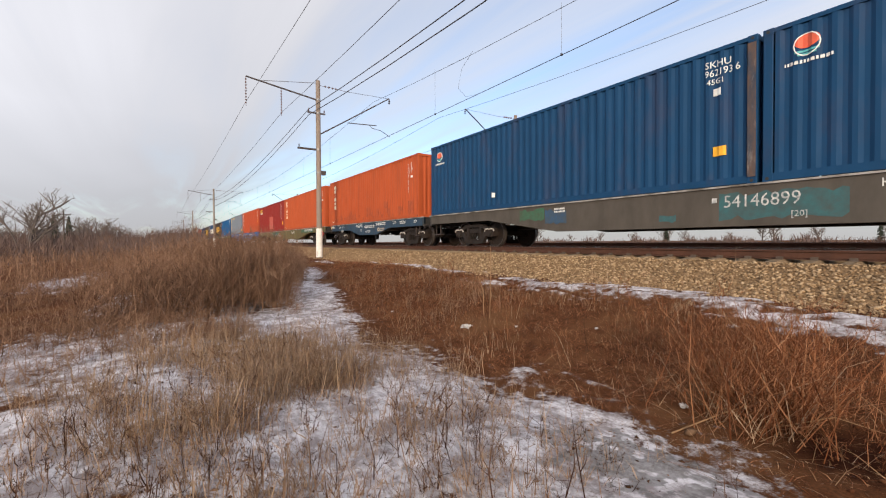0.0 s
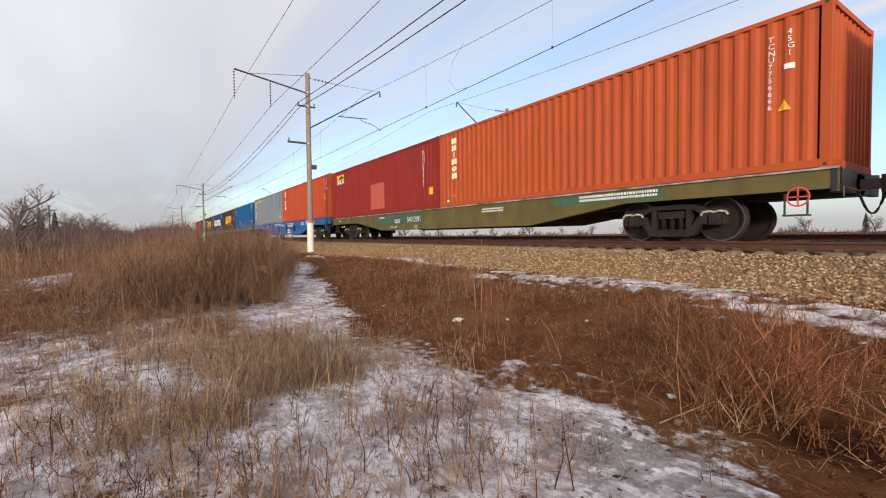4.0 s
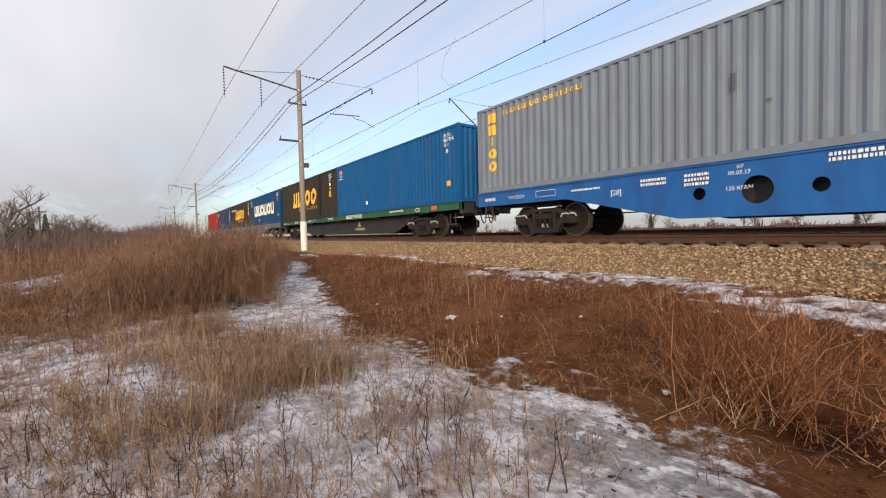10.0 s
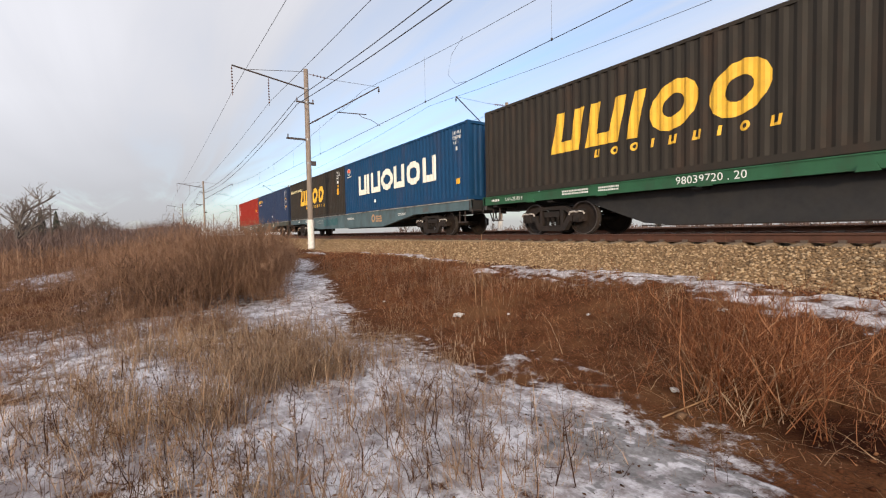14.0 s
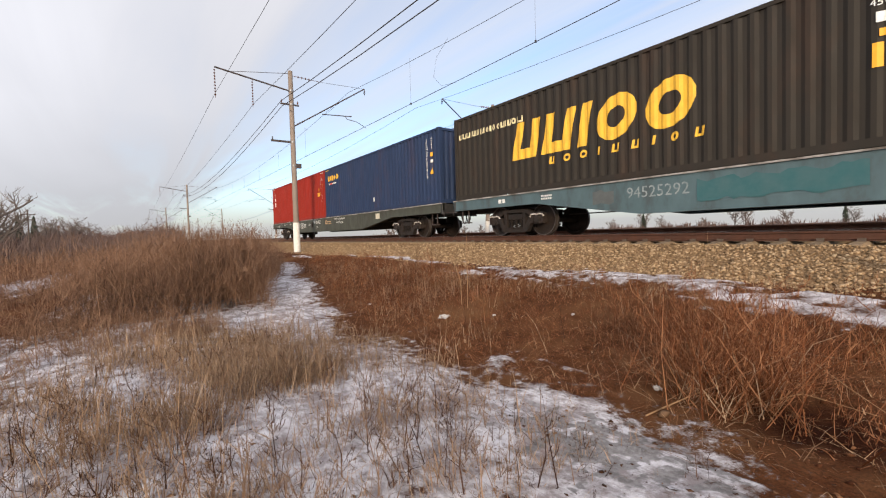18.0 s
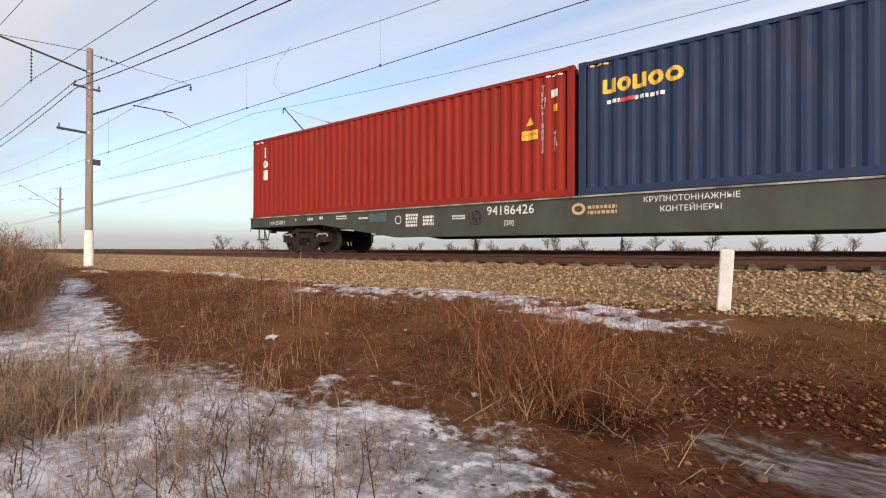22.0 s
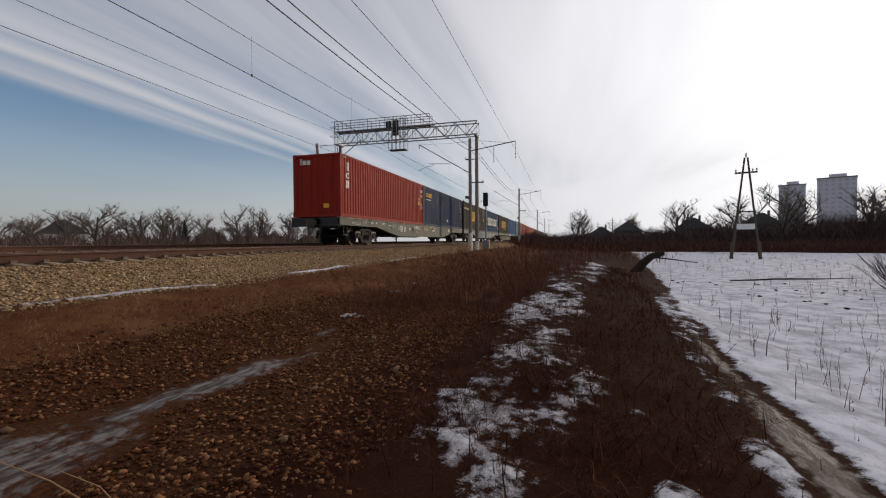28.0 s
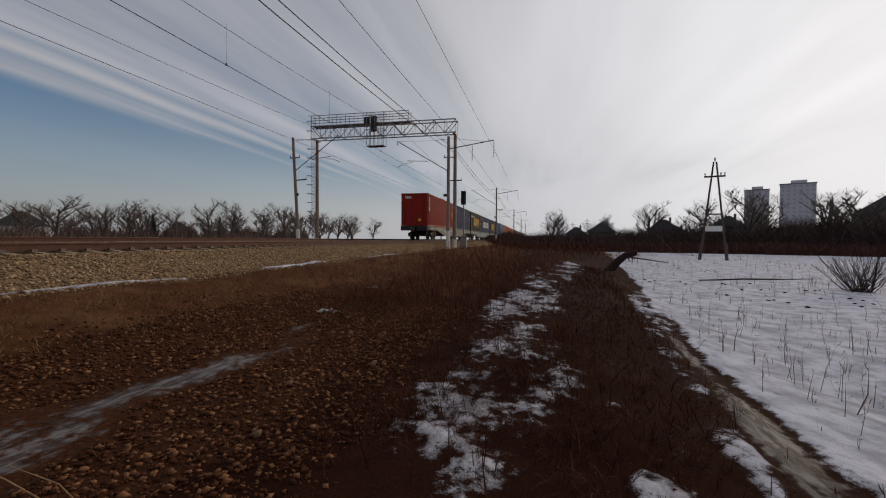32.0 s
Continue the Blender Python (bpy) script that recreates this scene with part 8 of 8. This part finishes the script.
def leaf_litter():
    """Dead leaves and bits of stalk strewn over the snow and the soil."""
    rs = np.random.RandomState(77)
    x = np.concatenate([rs.uniform(-8, -0.6, 7000), rs.uniform(2.6, 14, 1800)])
    y = np.concatenate([rs.uniform(-2.0, 5.0, 7000), rs.uniform(-1.0, 1.7, 1800)])
    keep = fbm(x * 1.4, y * 1.4, 3, 66) + 0.35 * rs.randn(len(x)) > 0.05
    x, y = x[keep], y[keep]
    lift = 0.05 * smoothstep(0.35, 0.65, snow_at(x, y))
    s = 0.006 + 0.014 * rs.rand(len(x)) ** 2
    rocks("leaf_litter", np.stack([x, y, height(x, y) + lift], -1), s, stone_material("dead_leaves", (0.05, 0.024, 0.014), (0.30, 0.17, 0.10), (0.11, 0.055, 0.03)), "dead leaves and bits of stalk on the snow", 0.25, 79, 0.2, True)


leaf_litter()


rck = random.Random(31)
clod_xy = [(rck.uniform(14, 22), rck.uniform(-11, -6.2)) for _ in range(34)] + [(rck.uniform(20, 31), rck.uniform(-5.4, -3.0)) for _ in range(22)]
rocks("field_clods", [(x, y, float(height(x, y)) + 0.04) for x, y in clod_xy], [rck.uniform(0.03, 0.09) for _ in clod_xy], stone_material("dark_clod", (0.03, 0.018, 0.013), (0.09, 0.055, 0.04), (0.05, 0.03, 0.022)), "dark clods of earth sticking out of the snow", 0.45, 33)


# single tall stalks and bent stems that stand out
def stalk(x, y, pts, r, material, label):
    z = float(height(x, y))
    ob = tagged(part("dry_stalk", MB().tube([(a, b, c) for a, b, c in pts], r, 6, r * 0.4), material, None, "", pose(x, y, z)), label, "stalk", "single dry stalks")
    return ob


STRAW = mat("straw", (0.33, 0.20, 0.11), 0.85, 0, (0.20, 0.115, 0.06), 8, 0.7, spec=0.1)
stalk(-6.3, 5.0, [(0, 0, -0.05), (0.02, 0, 0.5), (0.0, 0.02, 1.35)], 0.009, STRAW, "tall straight pale stalk")
stalk(-6.6, 5.1, [(0, 0, -0.05), (-0.02, 0, 0.45), (-0.35, 0.05, 0.95)], 0.009, STRAW, "bent pale stalk among rust grass")
stalk(-2.0, 3.5, [(0, 0, 0.02), (0.12, 0.45, 0.10), (0.28, 0.95, 0.19), (0.42, 1.4, 0.30)], 0.0075, STRAW, "thick pale stem lying aslant on the grass")
stalk(-1.5, 4.2, [(0, 0, 0.02), (0.35, 0.1, 0.20), (0.8, 0.1, 0.16)], 0.0045, STRAW, "pale bent stem on the ground")
stalk(-1.2, 4.7, [(0, 0, 0.3), (0.3, -0.3, 0.22), (0.7, -0.5, 0.05)], 0.0045, STRAW, "pale bent stem on the ground")
stalk(1.9, 2.6, [(0, 0, -0.03), (-0.12, 0.32, 0.22), (-0.32, 0.95, 0.50)], 0.006, STRAW, "long pale stalk leaning over the gravel")
stalk(1.95, 2.55, [(0, 0, -0.03), (-0.05, 0.15, 0.16), (-0.16, 0.36, 0.30)], 0.005, STRAW, "short pale stalk leaning over the gravel")


def litter(x, y, size, seed, label, material=mat("dirty_white_scrap", (0.52, 0.49, 0.46), 0.8, 0, (0.30, 0.26, 0.23), 20, 0.7)):
    rs, mb = random.Random(seed), MB()
    z = float(height(x, y))
    n = 5
    v = [(i * size / n * 1.4, j * size / n, 0.02 + rs.uniform(0, size * 0.28)) for i in range(n + 1) for j in range(n + 1)]
    mb.add(v, [(i * (n + 1) + j, (i + 1) * (n + 1) + j, (i + 1) * (n + 1) + j + 1, i * (n + 1) + j + 1) for i in range(n) for j in range(n)])
    mb.add([(p[0], p[1], p[2] - 0.012) for p in v], [(i * (n + 1) + j, i * (n + 1) + j + 1, (i + 1) * (n + 1) + j + 1, (i + 1) * (n + 1) + j) for i in range(n) for j in range(n)])
    tagged(part("litter", mb, material, None, "", pose(x, y, z, 0, 0, rs.uniform(0, 360))), label, "litter", "scraps of litter")


for x, y, s, k in ((-6.4, 4.5, 0.16, 1), (-5.5, 4.9, 0.05, 2), (-9.0, 4.3, 0.07, 3), (8.0, 4.3, 0.22, 4), (8.3, 4.0, 0.16, 5), (-4.2, 5.4, 0.05, 6), (11.6, 4.8, 0.2, 7), (14, 4.9, 0.2, 8), (-2.25, 4.05, 0.07, 9), (-2.6, 6.2, 0.1, 10)):
    litter(x, y, s, k, "crumpled scrap of white litter on the ground")
# clods round the edge of the ice
rocks("clods", [(float(x), float(y), float(height(x, y))) for x, y in ((-1.9, 3.6), (1.25, 4.35), (2.4, 4.4), (0.2, 3.7), (3.0, 2.2), (4.1, 2.6), (5.0, 2.0), (6.5, 3.0), (1.0, 5.0), (-0.3, 4.4))], [0.06, 0.05, 0.05, 0.05, 0.06, 0.05, 0.06, 0.07, 0.05, 0.05], stone_material("pale_clod", (0.12, 0.07, 0.04), (0.24, 0.15, 0.09), (0.17, 0.10, 0.06)), "pale loose stones on the bank", 0.7, 15)


# ---- sleepers ----
def lay_sleepers(track, yc, zr, x0, count, with_clips):
    for k in range(count):
        x = x0 + k * 0.543
        part("sleeper", SLEEPER, None, track, "", pose(x, yc, zr - 0.375, 0, 0, random.uniform(-0.5, 0.5)))
    mb = MB()
    for k in range(count if with_clips else 0):
        x = x0 + k * 0.543
        for s in (-0.76, 0.76):
            for q in (-0.11, 0.11):
                mb.box(x - 0.055, x + 0.055, yc + s + q - 0.03, yc + s + q + 0.03, zr - 0.19, zr - 0.13)
    if mb.v:
        part("rail_clips", mb, mat("pale_clip", (0.12, 0.09, 0.07), 0.6, 0.3), track, "pale rail clips", kind="stuff")


lay_sleepers(track_near, YC, ZR, -60, 240, True)
lay_sleepers(track_far, YC2, ZR2, -45, 200, True)


# ---- movement ----
RUN_POLY = (-2.60212497e-04, -2.36725243e-02, 7.08424779, -156.467349)
RUN_LATE = [(20.5, -23.62), (23, -9.43), (24, -3.64), (24.5, -0.75), (25, 1.96), (25.5, 4.53), (26, 7.23), (28.5, 20.21), (30, 27.68), (32, 37.39)]


def run(t):
    return ((RUN_POLY[0] * t + RUN_POLY[1]) * t + RUN_POLY[2]) * t + RUN_POLY[3]


def motions():
    """The train rolls by, slowing from 7 to under 5 metres a second; its wheels turn with it."""
    rows = [(t, run(t)) for t in range(0, 20)] + RUN_LATE
    for ob, u, z in MOVING:
        walk(ob, [(t, pose(s + u, YC, ZR + z)) for t, s in rows])
    ts, ss = [r[0] for r in rows], [r[1] for r in rows]
    spin = [(k / 10, np.degrees(np.interp(k / 10, ts, ss) / WHEEL_R)) for k in range(321)]
    for ob, x, z in SPINNING:
        walk(ob, [(t, pose(x, 0, z, 0, a % 360, 0)) for t, a in spin])


motions()
